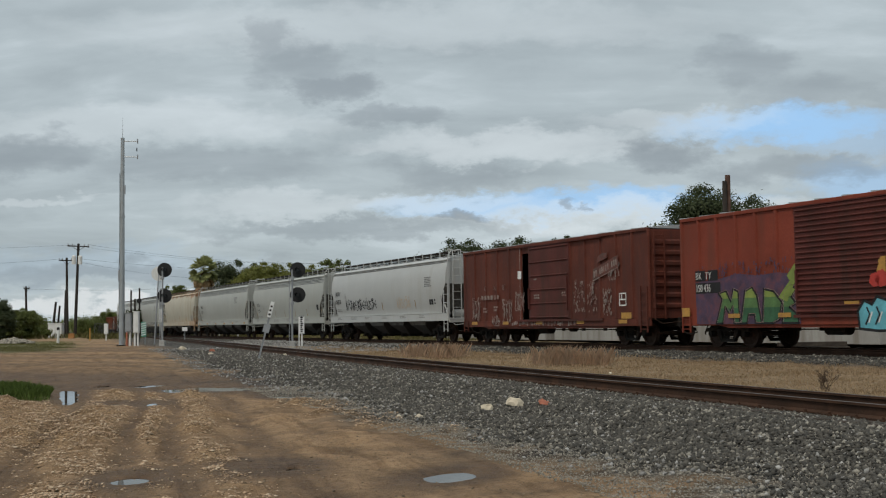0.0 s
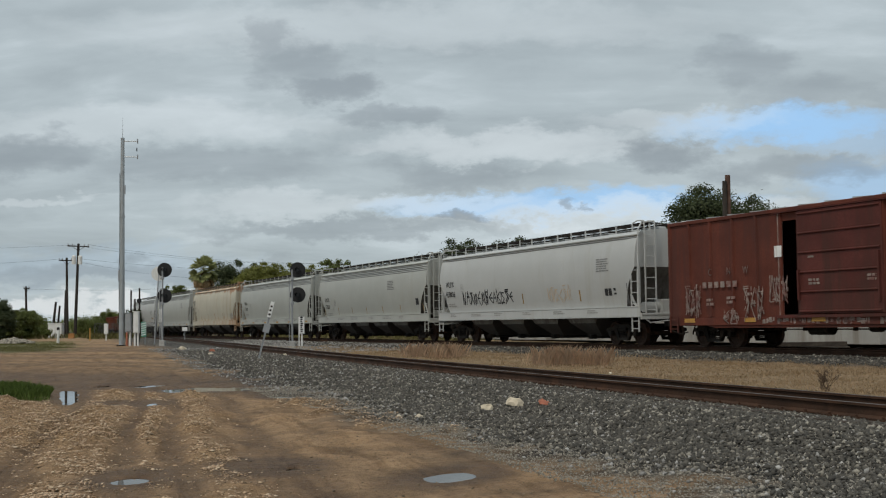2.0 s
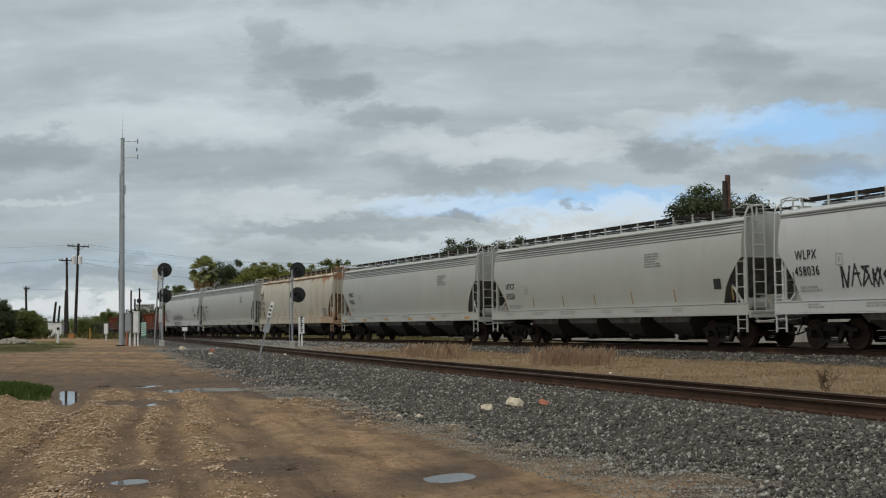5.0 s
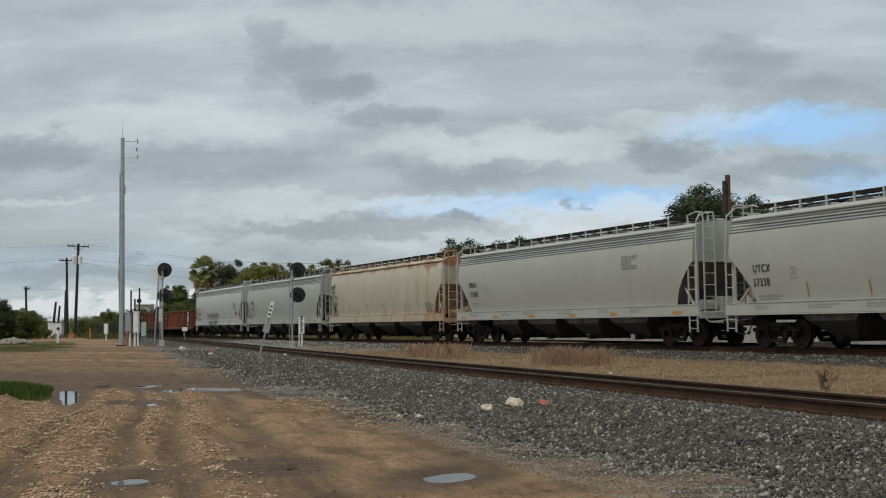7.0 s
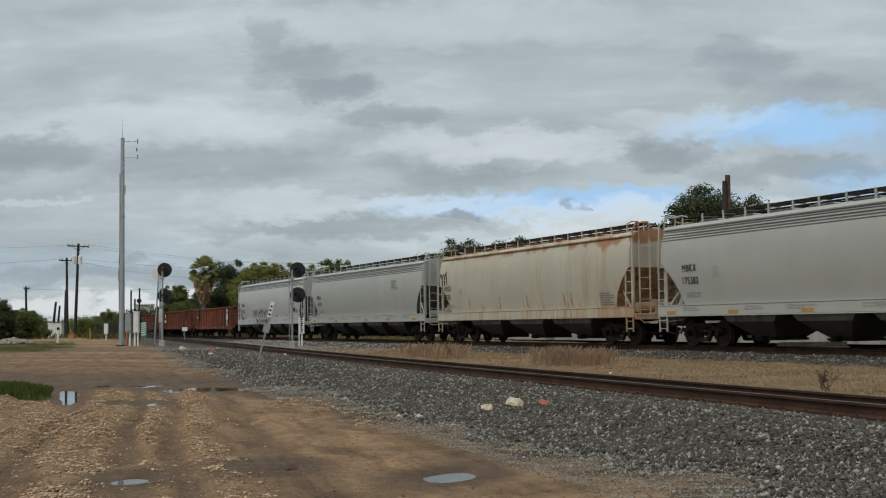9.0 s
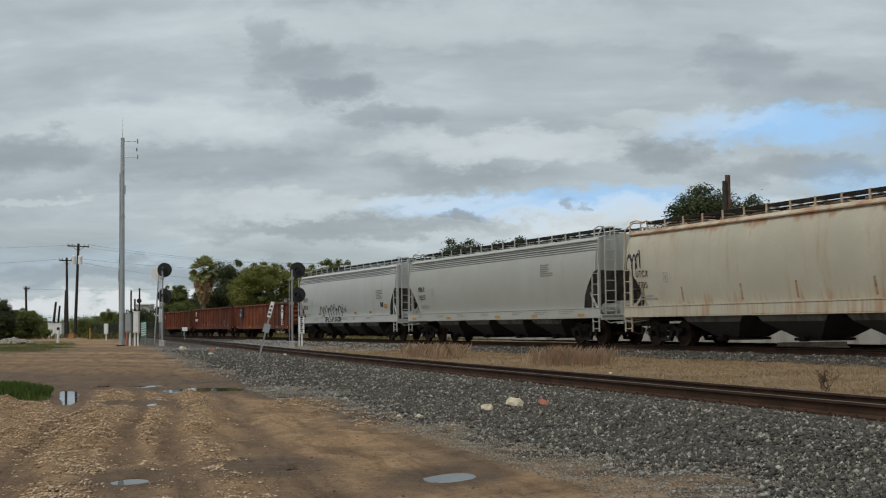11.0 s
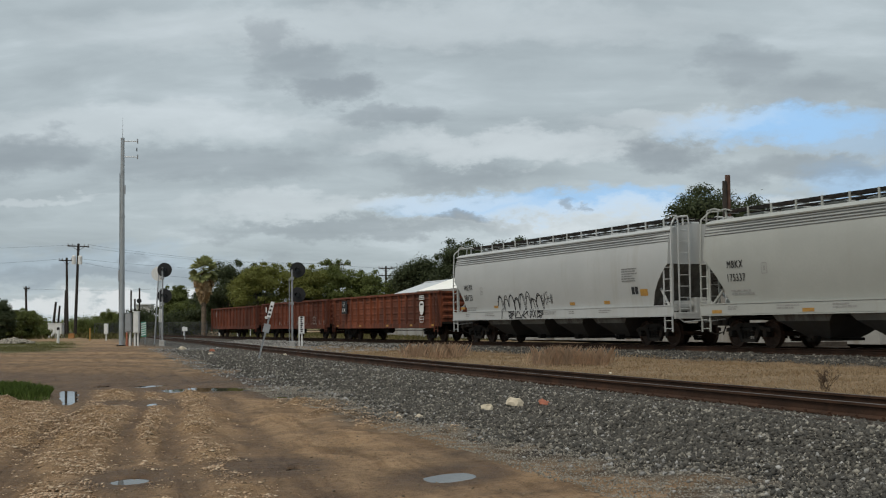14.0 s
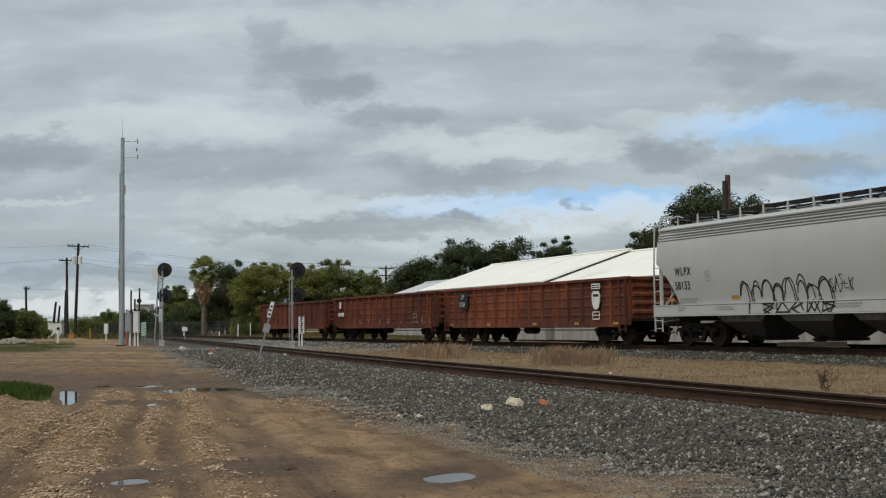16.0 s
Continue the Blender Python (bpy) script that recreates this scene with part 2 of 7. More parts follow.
def leaf_material(name, base, var=0.24, through_light=0.42):
    m = material(name, base, 0.6, 0, 0.25, 0.35, 6, 0.0, island=var, spec=0.25)
    nt = m.node_tree
    b = nt.nodes["Principled BSDF"]
    thin = nt.nodes.new("ShaderNodeBsdfTranslucent")
    nt.links.new(b.inputs["Base Color"].links[0].from_socket, thin.inputs["Color"])
    both = nt.nodes.new("ShaderNodeMixShader")
    both.inputs[0].default_value = through_light
    nt.links.new(b.outputs[0], both.inputs[1])
    nt.links.new(thin.outputs[0], both.inputs[2])
    nt.links.new(both.outputs[0], nt.nodes["Material Output"].inputs["Surface"])
    return m


M["leaf_dark"] = leaf_material("dark_oak_leaf", (0.058, 0.072, 0.031))
M["leaf_mid"] = leaf_material("mid_green_leaf", (0.120, 0.142, 0.040))
M["leaf_yellow"] = leaf_material("yellow_green_leaf", (0.165, 0.172, 0.042))
M["leaf_palm"] = leaf_material("palm_frond", (0.26, 0.275, 0.115), 0.45)
M["leaf_dead"] = leaf_material("dry_palm_frond", (0.48, 0.34, 0.19), 0.35)
M["dry_grass"] = leaf_material("dry_grass", (0.44, 0.315, 0.19), 0.15, 0.5)
M["tall_grass"] = leaf_material("seeding_dry_grass", (0.76, 0.58, 0.42), 0.15, 0.6)
M["green_grass"] = leaf_material("green_grass", (0.115, 0.165, 0.04), 0.4)
for e, (pos, col) in zip([n for n in M["stone"].node_tree.nodes if n.bl_idname == "ShaderNodeValToRGB"][0].color_ramp.elements, ((0.0, (0.029, 0.027, 0.0235, 1)), (0.82, (0.118, 0.107, 0.089, 1)))):
    e.position, e.color = pos, col
[n for n in M["stone"].node_tree.nodes if n.bl_idname == "ShaderNodeValToRGB"][0].color_ramp.elements.new(1.0).color = (0.42, 0.385, 0.32, 1)
for e, (pos, col) in zip([n for n in M["chip"].node_tree.nodes if n.bl_idname == "ShaderNodeValToRGB"][0].color_ramp.elements, ((0.0, (0.15, 0.095, 0.055, 1)), (0.55, (0.64, 0.435, 0.275, 1)))):
    e.position, e.color = pos, col
[n for n in M["chip"].node_tree.nodes if n.bl_idname == "ShaderNodeValToRGB"][0].color_ramp.elements.new(1.0).color = (0.82, 0.67, 0.50, 1)
M["weed"] = leaf_material("dead_weed", (0.14, 0.095, 0.065), 0.3)


def ground_material():
    """Bare earth, gravel, dry turf and green verge, chosen by the sheet's own masks."""
    m = bpy.data.materials.new("ground")
    m.use_nodes = True
    nt = m.node_tree
    b = nt.nodes["Principled BSDF"]
    tc = nt.nodes.new("ShaderNodeTexCoord").outputs["Object"]
    at = nt.nodes.new("ShaderNodeAttribute")
    at.attribute_name = "zone"
    sp = nt.nodes.new("ShaderNodeSeparateColor")
    nt.links.new(at.outputs["Color"], sp.inputs[0])
    at2 = nt.nodes.new("ShaderNodeAttribute")
    at2.attribute_name = "state"
    sp2 = nt.nodes.new("ShaderNodeSeparateColor")
    nt.links.new(at2.outputs["Color"], sp2.inputs[0])
    ballast, dry, green = sp.outputs
    wet, chips, tan = sp2.outputs
    big = noise_node(nt, tc, 0.35, 5, 0.6, 0.4)
    mid = noise_node(nt, tc, 2.4, 6, 0.65, 0.3)
    fine = noise_node(nt, tc, 22, 5, 0.65)
    grit = noise_node(nt, tc, 60, 3, 0.6)
    earth = mix_node(nt, ramp_node(nt, mid, 0.3, 0.72), (0.235, 0.150, 0.084), (0.445, 0.290, 0.166))
    earth = mix_node(nt, math_node(nt, "MULTIPLY", ramp_node(nt, big, 0.35, 0.7), 0.5), earth, (0.320, 0.212, 0.128))
    earth = mix_node(nt, math_node(nt, "MULTIPLY", tan, 0.75), earth, mix_node(nt, mid, (0.34, 0.214, 0.115), (0.52, 0.332, 0.186)))
    earth = mix_node(nt, math_node(nt, "MULTIPLY", ramp_node(nt, fine, 0.55, 0.75), 0.45), earth, (0.36, 0.255, 0.155))
    earth = mix_node(nt, math_node(nt, "MULTIPLY", ramp_node(nt, grit, 0.6, 0.75), 0.4), earth, (0.07, 0.052, 0.038))
    # damp and dry streaks that lie along the way the wheels ran
    sep = nt.nodes.new("ShaderNodeSeparateXYZ")
    nt.links.new(tc, sep.inputs[0])
    run_on = nt.nodes.new("ShaderNodeCombineXYZ")
    nt.links.new(math_node(nt, "ADD", math_node(nt, "MULTIPLY", sep.outputs[0], 2.2), math_node(nt, "MULTIPLY", sep.outputs[1], 0.56)), run_on.inputs[0])
    nt.links.new(math_node(nt, "MULTIPLY", sep.outputs[1], 0.38), run_on.inputs[1])
    damp = noise_node(nt, run_on.outputs[0], 1.0, 9, 0.68, 0.7)
    earth = mix_node(nt, math_node(nt, "MULTIPLY", ramp_node(nt, damp, 0.47, 0.60), 0.58), earth, mix_node(nt, 1.0, earth, (0.50, 0.45, 0.395), "MULTIPLY"))
    crust = noise_node(nt, tc, 13, 8, 0.75, 0.5)
    earth = mix_node(nt, math_node(nt, "MULTIPLY", ramp_node(nt, crust, 0.52, 0.64), 0.50), earth, (0.42, 0.30, 0.185))
    earth = mix_node(nt, math_node(nt, "MULTIPLY", ramp_node(nt, crust, 0.46, 0.36), 0.52), earth, (0.075, 0.052, 0.034))
    mulch = mix_node(nt, ramp_node(nt, noise_node(nt, mapped(nt, tc, (1, 2, 1)), 22, 8, 0.75, 1.2), 0.40, 0.62), (0.075, 0.046, 0.027), (0.62, 0.42, 0.24))
    earth = mix_node(nt, math_node(nt, "MULTIPLY", chips, ramp_node(nt, math_node(nt, "ADD", mid, math_node(nt, "MULTIPLY", fine, 0.5)), 0.55, 0.85)), earth, mulch)
    vor = nt.nodes.new("ShaderNodeTexVoronoi")
    vor.inputs["Scale"].default_value = 17
    nt.links.new(tc, vor.inputs["Vector"])
    grav = mix_node(nt, ramp_node(nt, vor.outputs["Distance"], 0.0, 0.6), mix_node(nt, vor.outputs["Color"], (0.18, 0.172, 0.16), (0.08, 0.078, 0.075)), (0.035, 0.033, 0.031))
    grav = mix_node(nt, math_node(nt, "MULTIPLY", ramp_node(nt, mid, 0.42, 0.7), 0.8), grav, (0.24, 0.215, 0.18))
    turf = mix_node(nt, ramp_node(nt, noise_node(nt, mapped(nt, tc, (1, 0.5, 1)), 9, 6, 0.7), 0.3, 0.7), (0.215, 0.148, 0.085), (0.34, 0.245, 0.15))
    turf = mix_node(nt, math_node(nt, "MULTIPLY", ramp_node(nt, big, 0.5, 0.7), 0.5), turf, (0.24, 0.19, 0.10))
    lawn = mix_node(nt, ramp_node(nt, mid, 0.3, 0.7), (0.05, 0.085, 0.02), (0.12, 0.15, 0.045))
    col = mix_node(nt, ballast, earth, grav)
    col = mix_node(nt, dry, col, turf)
    col = mix_node(nt, green, col, lawn)
    col = mix_node(nt, math_node(nt, "MULTIPLY", wet, 0.92), col, mix_node(nt, 1.0, col, (0.40, 0.36, 0.325), "MULTIPLY"))
    nt.links.new(col, b.inputs["Base Color"])
    rough = math_node(nt, "SUBTRACT", 0.94, math_node(nt, "MULTIPLY", wet, 0.34))
    nt.links.new(rough, b.inputs["Roughness"])
    b.inputs["Specular IOR Level"].default_value = 0.2
    bn = nt.nodes.new("ShaderNodeBump")
    bn.inputs["Strength"].default_value, bn.inputs["Distance"].default_value = 1.0, 0.075
    h = math_node(nt, "ADD", math_node(nt, "MULTIPLY", fine, 0.7), math_node(nt, "MULTIPLY", grit, 0.3))
    h = math_node(nt, "ADD", h, math_node(nt, "MULTIPLY", noise_node(nt, tc, 7, 4, 0.6, 0.3), 1.3))
    nt.links.new(h, bn.inputs["Height"])
    nt.links.new(bn.outputs[0], b.inputs["Normal"])
    return m


M["ground"] = ground_material()


def water_material():
    m = bpy.data.materials.new("puddle_water")
    m.use_nodes = True
    nt = m.node_tree
    b = nt.nodes["Principled BSDF"]
    b.inputs["Base Color"].default_value = (0.055, 0.045, 0.034, 1)
    b.inputs["Roughness"].default_value = 0.03
    b.inputs["IOR"].default_value = 1.33
    bn = nt.nodes.new("ShaderNodeBump")
    bn.inputs["Strength"].default_value, bn.inputs["Distance"].default_value = 0.03, 0.01
    tc = nt.nodes.new("ShaderNodeTexCoord").outputs["Object"]
    nt.links.new(noise_node(nt, tc, 4, 2), bn.inputs["Height"])
    nt.links.new(bn.outputs[0], b.inputs["Normal"])
    return m


M["water"] = water_material()

# ---- mesh helpers ----


class Mesher:
    """Collects rings, boxes and tubes into one mesh."""

    def __init__(self):
        self.v, self.f = [], []

    def add(self, verts, faces):
        n = len(self.v)
        self.v += [tuple(p) for p in verts]
        self.f += [tuple(i + n for i in f) for f in faces]
        return self

    def box(self, x0, x1, y0, y1, z0, z1, ch=0.0):
        if ch <= 0:
            v = [(x, y, z) for z in (z0, z1) for y in (y0, y1) for x in (x0, x1)]
            return self.add(v, [(0, 2, 3, 1), (4, 5, 7, 6), (0, 1, 5, 4), (2, 6, 7, 3), (0, 4, 6, 2), (1, 3, 7, 5)])
        bm = bmesh.new()
        bmesh.ops.create_cube(bm, size=1)
        for q in bm.verts:
            q.co = ((x0 + x1) / 2 + q.co.x * (x1 - x0), (y0 + y1) / 2 + q.co.y * (y1 - y0), (z0 + z1) / 2 + q.co.z * (z1 - z0))
        bmesh.ops.bevel(bm, geom=bm.edges[:], offset=ch, segments=1, affect="EDGES")
        bm.verts.index_update()
        self.add([q.co[:] for q in bm.verts], [[q.index for q in f.verts] for f in bm.faces])
        bm.free()
        return self

    def tube(self, a, b, r, r2=None, n=8, caps=True):
        a, b = Vector(a), Vector(b)
        r2 = r if r2 is None else r2
        d = (b - a).normalized()
        u = d.orthogonal().normalized()
        w = d.cross(u)
        v = []
        for c, q in ((a, r), (b, r2)):
            v += [c + (u * math.cos(2 * math.pi * i / n) + w * math.sin(2 * math.pi * i / n)) * q for i in range(n)]
        f = [(i, (i + 1) % n, n + (i + 1) % n, n + i) for i in range(n)]
        if caps:
            f += [tuple(range(n))[::-1], tuple(range(n, 2 * n))]
        return self.add(v, f)

    def path(self, pts, r, n=6):
        for a, b in zip(pts, pts[1:]):
            self.tube(a, b, r, n=n)
        return self

    def prism(self, pts, axis, a, b):
        """A flat outline drawn out along an axis: 'y' outlines are (x, z), 'x' outlines (y, z), 'z' outlines (x, y)."""
        def at(p, c):
            return {"y": (p[0], c, p[1]), "x": (c, p[0], p[1]), "z": (p[0], p[1], c)}[axis]
        n = len(pts)
        v = [at(p, a) for p in pts] + [at(p, b) for p in pts]
        f = [(i, (i + 1) % n, n + (i + 1) % n, n + i) for i in range(n)] + [tuple(range(n))[::-1], tuple(range(n, 2 * n))]
        return self.add(v, f)

    def mesh(self, name, fix=True):
        me = bpy.data.meshes.new(name)
        me.from_pydata(self.v, [], self.f)
        if fix:
            bm = bmesh.new()
            bm.from_mesh(me)
            bmesh.ops.recalc_face_normals(bm, faces=bm.faces)
            bm.to_mesh(me)
            bm.free()
        return me


def part(name, data, mat, parent=None, label="", smooth=False, at=None):
    """Links a Mesher or a mesh as one object, under its thing when one is given."""
    me = data.mesh(name) if isinstance(data, Mesher) else data
    if mat is not None and not me.materials:
        me.materials.append(mat)
    if smooth:
        for q in me.polygons:
            q.use_smooth = True
    ob = new(name, me)
    ob.parent = parent
    if at is not None:
        ob.matrix_basis = at
    if label:
        tagged(ob, label)
    return ob


def thing(name, label, category, m=None, group="", kind=""):
    ob = new(name)
    ob.empty_display_size = 0.3
    if m is not None:
        ob.matrix_basis = m
    return tagged(ob, label, category, group, kind)


def vnoise(x, y, scale, seed=0):
    """Smooth value noise, 0 to 1, for arrays."""
    x, y = np.asarray(x, float) * scale + seed * 17.3, np.asarray(y, float) * scale + seed * 7.9
    xi, yi = np.floor(x), np.floor(y)
    fx, fy = x - xi, y - yi
    fx, fy = fx * fx * (3 - 2 * fx), fy * fy * (3 - 2 * fy)

    def h(a, b):
        q = np.sin(a * 127.1 + b * 311.7 + seed * 3.7) * 43758.5453
        return q - np.floor(q)
    return (h(xi, yi) * (1 - fx) + h(xi + 1, yi) * fx) * (1 - fy) + (h(xi, yi + 1) * (1 - fx) + h(xi + 1, yi + 1) * fx) * fy


def smooth01(v, a, b):
    t = np.clip((np.asarray(v, float) - a) / (b - a), 0, 1)
    return t * t * (3 - 2 * t)


def scatter(name, pts, base_v, base_f, sizes, mat, kind="stuff", label="", category="", flat=0.7, tilt=0.5, stretch=0.4, seed=3):
    """Thousands of small alike pieces joined into one mesh, each turned and sized on its own."""
    rng = np.random.RandomState(seed)
    n, bv = len(pts), np.array(base_v, float)
    nv = len(bv)
    jit = 1 + (rng.rand(n, nv, 1) - 0.5) * 0.55
    v = bv[None] * jit * (np.array([1, 1, flat]) * (1 + (rng.rand(n, 3) - 0.5) * 2 * stretch))[:, None, :] * sizes[:, None, None]
    az, tx = rng.rand(n) * 6.283, (rng.rand(n) - 0.5) * 2 * tilt
    c, s = np.cos(tx)[:, None], np.sin(tx)[:, None]
    y, z = v[..., 1] * c - v[..., 2] * s, v[..., 1] * s + v[..., 2] * c
    c, s = np.cos(az)[:, None], np.sin(az)[:, None]
    x, y = v[..., 0] * c - y * s, v[..., 0] * s + y * c
    v = np.stack([x, y, z], -1) + np.asarray(pts)[:, None, :]
    f = np.array(base_f)
    faces = (f[None] + (np.arange(n) * nv)[:, None, None]).reshape(-1, f.shape[1])
    return tagged(part(name, flat_mesh(name, v.reshape(-1, 3), faces), mat), label, category, kind=kind)


def flat_mesh(name, v, faces):
    """A mesh straight from arrays of places and equal-sided faces."""
    me = bpy.data.meshes.new(name)
    k = faces.shape[1]
    me.vertices.add(len(v))
    me.vertices.foreach_set("co", np.asarray(v, np.float32).ravel())
    me.loops.add(faces.size)
    me.loops.foreach_set("vertex_index", faces.astype(np.int32).ravel())
    me.polygons.add(len(faces))
    me.polygons.foreach_set("loop_start", (np.arange(len(faces)) * k).astype(np.int32))
    me.update(calc_edges=True)
    return me


ICO_V = [(0, 0.526, 0.851), (0, -0.526, 0.851), (0, 0.526, -0.851), (0, -0.526, -0.851), (0.526, 0.851, 0), (-0.526, 0.851, 0),
         (0.526, -0.851, 0), (-0.526, -0.851, 0), (0.851, 0, 0.526), (-0.851, 0, 0.526), (0.851, 0, -0.526), (-0.851, 0, -0.526)]
ICO_F = [(0, 1, 8), (0, 9, 1), (0, 5, 9), (0, 4, 5), (0, 8, 4), (3, 2, 10), (3, 11, 2), (3, 7, 11), (3, 6, 7), (3, 10, 6),
         (1, 6, 8), (1, 7, 6), (1, 9, 7), (5, 11, 9), (5, 2, 11), (4, 2, 5), (4, 10, 2), (8, 10, 4), (6, 10, 8), (7, 9, 11)]
OCT_V = [(1, 0, 0), (-1, 0, 0), (0, 1, 0), (0, -1, 0), (0, 0, 1), (0, 0, -1)]
OCT_F = [(0, 2, 4), (2, 1, 4), (1, 3, 4), (3, 0, 4), (2, 0, 5), (1, 2, 5), (3, 1, 5), (0, 3, 5)]

# ---- the two tracks in plan ----
RAIL_NEAR, RAIL_FAR = -0.10, 0.0        # height of the rail heads
GAUGE = 1.435


def far_x(y):
    y = np.asarray(y, float)
    return 28.519 - 0.43885 * y + 0.00022 * np.maximum(y - 70.1, 0) ** 2


def near_x(y):
    y = np.asarray(y, float)
    return 10.27 - 0.3145 * y - 0.45 * np.sin(np.clip((y - 14) / 62, 0, 1) * math.pi)


_fy = np.linspace(-160, 420, 11601)
_fs = np.concatenate([[0], np.cumsum(np.hypot(np.diff(far_x(_fy)), np.diff(_fy)))])
_fs -= np.interp(30, _fy, _fs)


def far_at(s):
    """Place on the far track's centre line, s metres up the line from y = 30."""
    y = float(np.interp(s, _fs, _fy))
    return float(far_x(y)), y


def off_near(x, y):
    return (x - near_x(y)) / math.hypot(1, 0.3145)


def off_far(x, y):
    return (x - far_x(y)) / math.hypot(1, 0.43885)


PUDDLES = []      # filled below: centre x, y, half sizes, turn


def ground_z(x, y):
    x, y = np.asarray(x, float), np.asarray(y, float)
    d1, d2 = off_near(x, y), off_far(x, y)
    left = -0.60 + 0.30 * smooth01(y, 36, 75) + 0.25 * smooth01(y, 90, 240)
    right = np.full_like(left, -0.40) + 0.25 * smooth01(y, 90, 240) + 0.30 * smooth01(d2, 3.5, 9) * smooth01(y, 60, 115)
    z = left + (right - left) * smooth01(d1, -1, 1.5)
    lim = smooth01(y, 160, 135)
    shoulder = np.interp(d1, [-3.9, -2.9, -1.75, 1.75, 2.7], [0, 0.22, 1, 1, 0])
    z = z + (np.maximum(RAIL_NEAR - 0.21, z) - z) * shoulder * lim
    sh2 = np.interp(d2, [-3.4, -1.9, 1.9, 3.4], [0, 1, 1, 0])
    z = z + (np.maximum(RAIL_FAR - 0.21, z) - z) * sh2
    # the yard: lumps, and wheel ruts that run up it
    open_ = smooth01(d1, -3.2, -4.4) * smooth01(y, 70, 30)
    rut = ruts(x, y)
    z = z + open_ * ((rut - 0.55) * 0.085 + (vnoise(x, y, 0.5, 1) - 0.5) * 0.05 + (vnoise(x, y, 2.2, 2) - 0.5) * 0.05 + (vnoise(x, y, 7, 22) - 0.5) * 0.025)
    chips = chip_mask(x, y)
    z = z + chips * (0.035 + (vnoise(x, y, 1.7, 23) - 0.5) * 0.10 + (vnoise(x, y, 3.8, 3) - 0.4) * 0.12 + (vnoise(x, y, 8, 4) - 0.5) * 0.11)
    z = z + (1 - open_) * smooth01(abs(d1), 1.9, 2.6) * (vnoise(x, y, 1.5, 8) - 0.5) * 0.06
    # flat floors under the puddles
    for px, py, a, b, turn, level in PUDDLES:
        c, s = math.cos(turn), math.sin(turn)
        u, w = ((x - px) * c + (y - py) * s) / a, (-(x - px) * s + (y - py) * c) / b
        q = np.sqrt(u * u + w * w) + (vnoise(x, y, 2.3, 9) - 0.5) * min(0.8, 2 * a) + (vnoise(x, y, 7, 10) - 0.5) * min(0.3, a)
        rim = level + np.interp(q, [0.5, 1.0, 1.5, 2.2], [-0.04, -0.006, 0.02, 0.03])
        near = np.sqrt(((x - px) * c + (y - py) * s) ** 2 / (a + 0.45) ** 2 + (-(x - px) * s + (y - py) * c) ** 2 / (b + 0.9) ** 2)
        z = z + (rim - z) * np.maximum(smooth01(q, 2.2, 1.3), smooth01(near, 1.6, 0.9))
    return z


def rut_line(x, y):
    """Distance across the yard, counted along the way that the wheels ran."""
    return x + 0.285 * y - 0.045 * (np.clip(y, 8, 27) - 11) + 0.06 * np.sin(y * 0.5) + (vnoise(x, y, 0.7, 25) - 0.5) * 0.22 + (vnoise(x, y, 2.6, 26) - 0.5) * 0.14


def ruts(x, y):
    """Wheel ruts that run up the yard beside the track: 0 in their floors, 1 on the ridges."""
    c = rut_line(x, y)
    v = 0.70 + 0.30 * (vnoise(c * 2.2, y * 0.12, 1.0, 5) - 0.5) + 0.24 * (vnoise(x, y, 1.3, 35) - 0.5) + 0.26 * (vnoise(x, y, 3.3, 36) - 0.5)
    for at, w, k in ((-3.6, 0.3, 0.4), (-2.1, 0.2, 0.3), (-0.98, 0.26, 0.62), (0.22, 0.17, 0.62), (0.82, 0.19, 0.66), (1.95, 0.36, 0.55), (2.85, 0.20, 0.30), (3.75, 0.26, 0.36), (4.6, 0.22, 0.25)):
        v = v - k * np.exp(-((c - at) / w) ** 2)
    return np.clip(v, 0, 1)


def chip_mask(x, y):
    """Where wood mulch lies: heaps at the yard's side and strips between the ruts."""
    d1, c = off_near(x, y), rut_line(x, y)
    far = smooth01(y, 30, 27)
    strips = np.zeros_like(c)
    for at, w, k in ((-4.6, 0.9, 1.0), (-2.8, 0.9, 1.0), (-1.7, 0.5, 0.85), (-0.38, 0.46, 1.0), (0.51, 0.17, 1.0), (1.22, 0.26, 1.0)):
        strips = np.maximum(strips, k * np.exp(-((c - at) / w) ** 4))
    strips = strips * smooth01(ruts(x, y) + (vnoise(x, y, 1.8, 6) - 0.5) * 0.5, 0.30, 0.62) * (0.45 + 0.55 * smooth01(vnoise(x, y, 0.9, 16), 0.3, 0.6))
    b = smooth01(np.abs(d1 + 5.0 + (vnoise(x, y, 0.8, 18) - 0.5)), 0.75, 0.2) * smooth01(y, 15, 18) * smooth01(y, 26, 23) * smooth01(vnoise(x, y, 2.4, 19), 0.35, 0.7) * 0.8
    e = smooth01(x / np.maximum(y, 1), -0.26, -0.31) * smooth01(y, 25.5, 24) * smooth01(y, 13, 16)
    return np.clip(np.maximum(np.maximum(strips * far, b), e * 0.9) * smooth01(d1, -3.6, -4.6), 0, 1)


def grown_axis(lo, hi, centre, step, grow):
    """Coordinates with a fine step round the centre, wider away from it."""
    out = [centre]
    s = step
    while out[-1] < hi:
        out.append(out[-1] + s(out[-1]) if callable(s) else out[-1] + s)
    back = [centre]
    while back[-1] > lo:
        back.append(back[-1] - (s(back[-1]) if callable(s) else s))
    return np.array(back[::-1][:-1] + out)


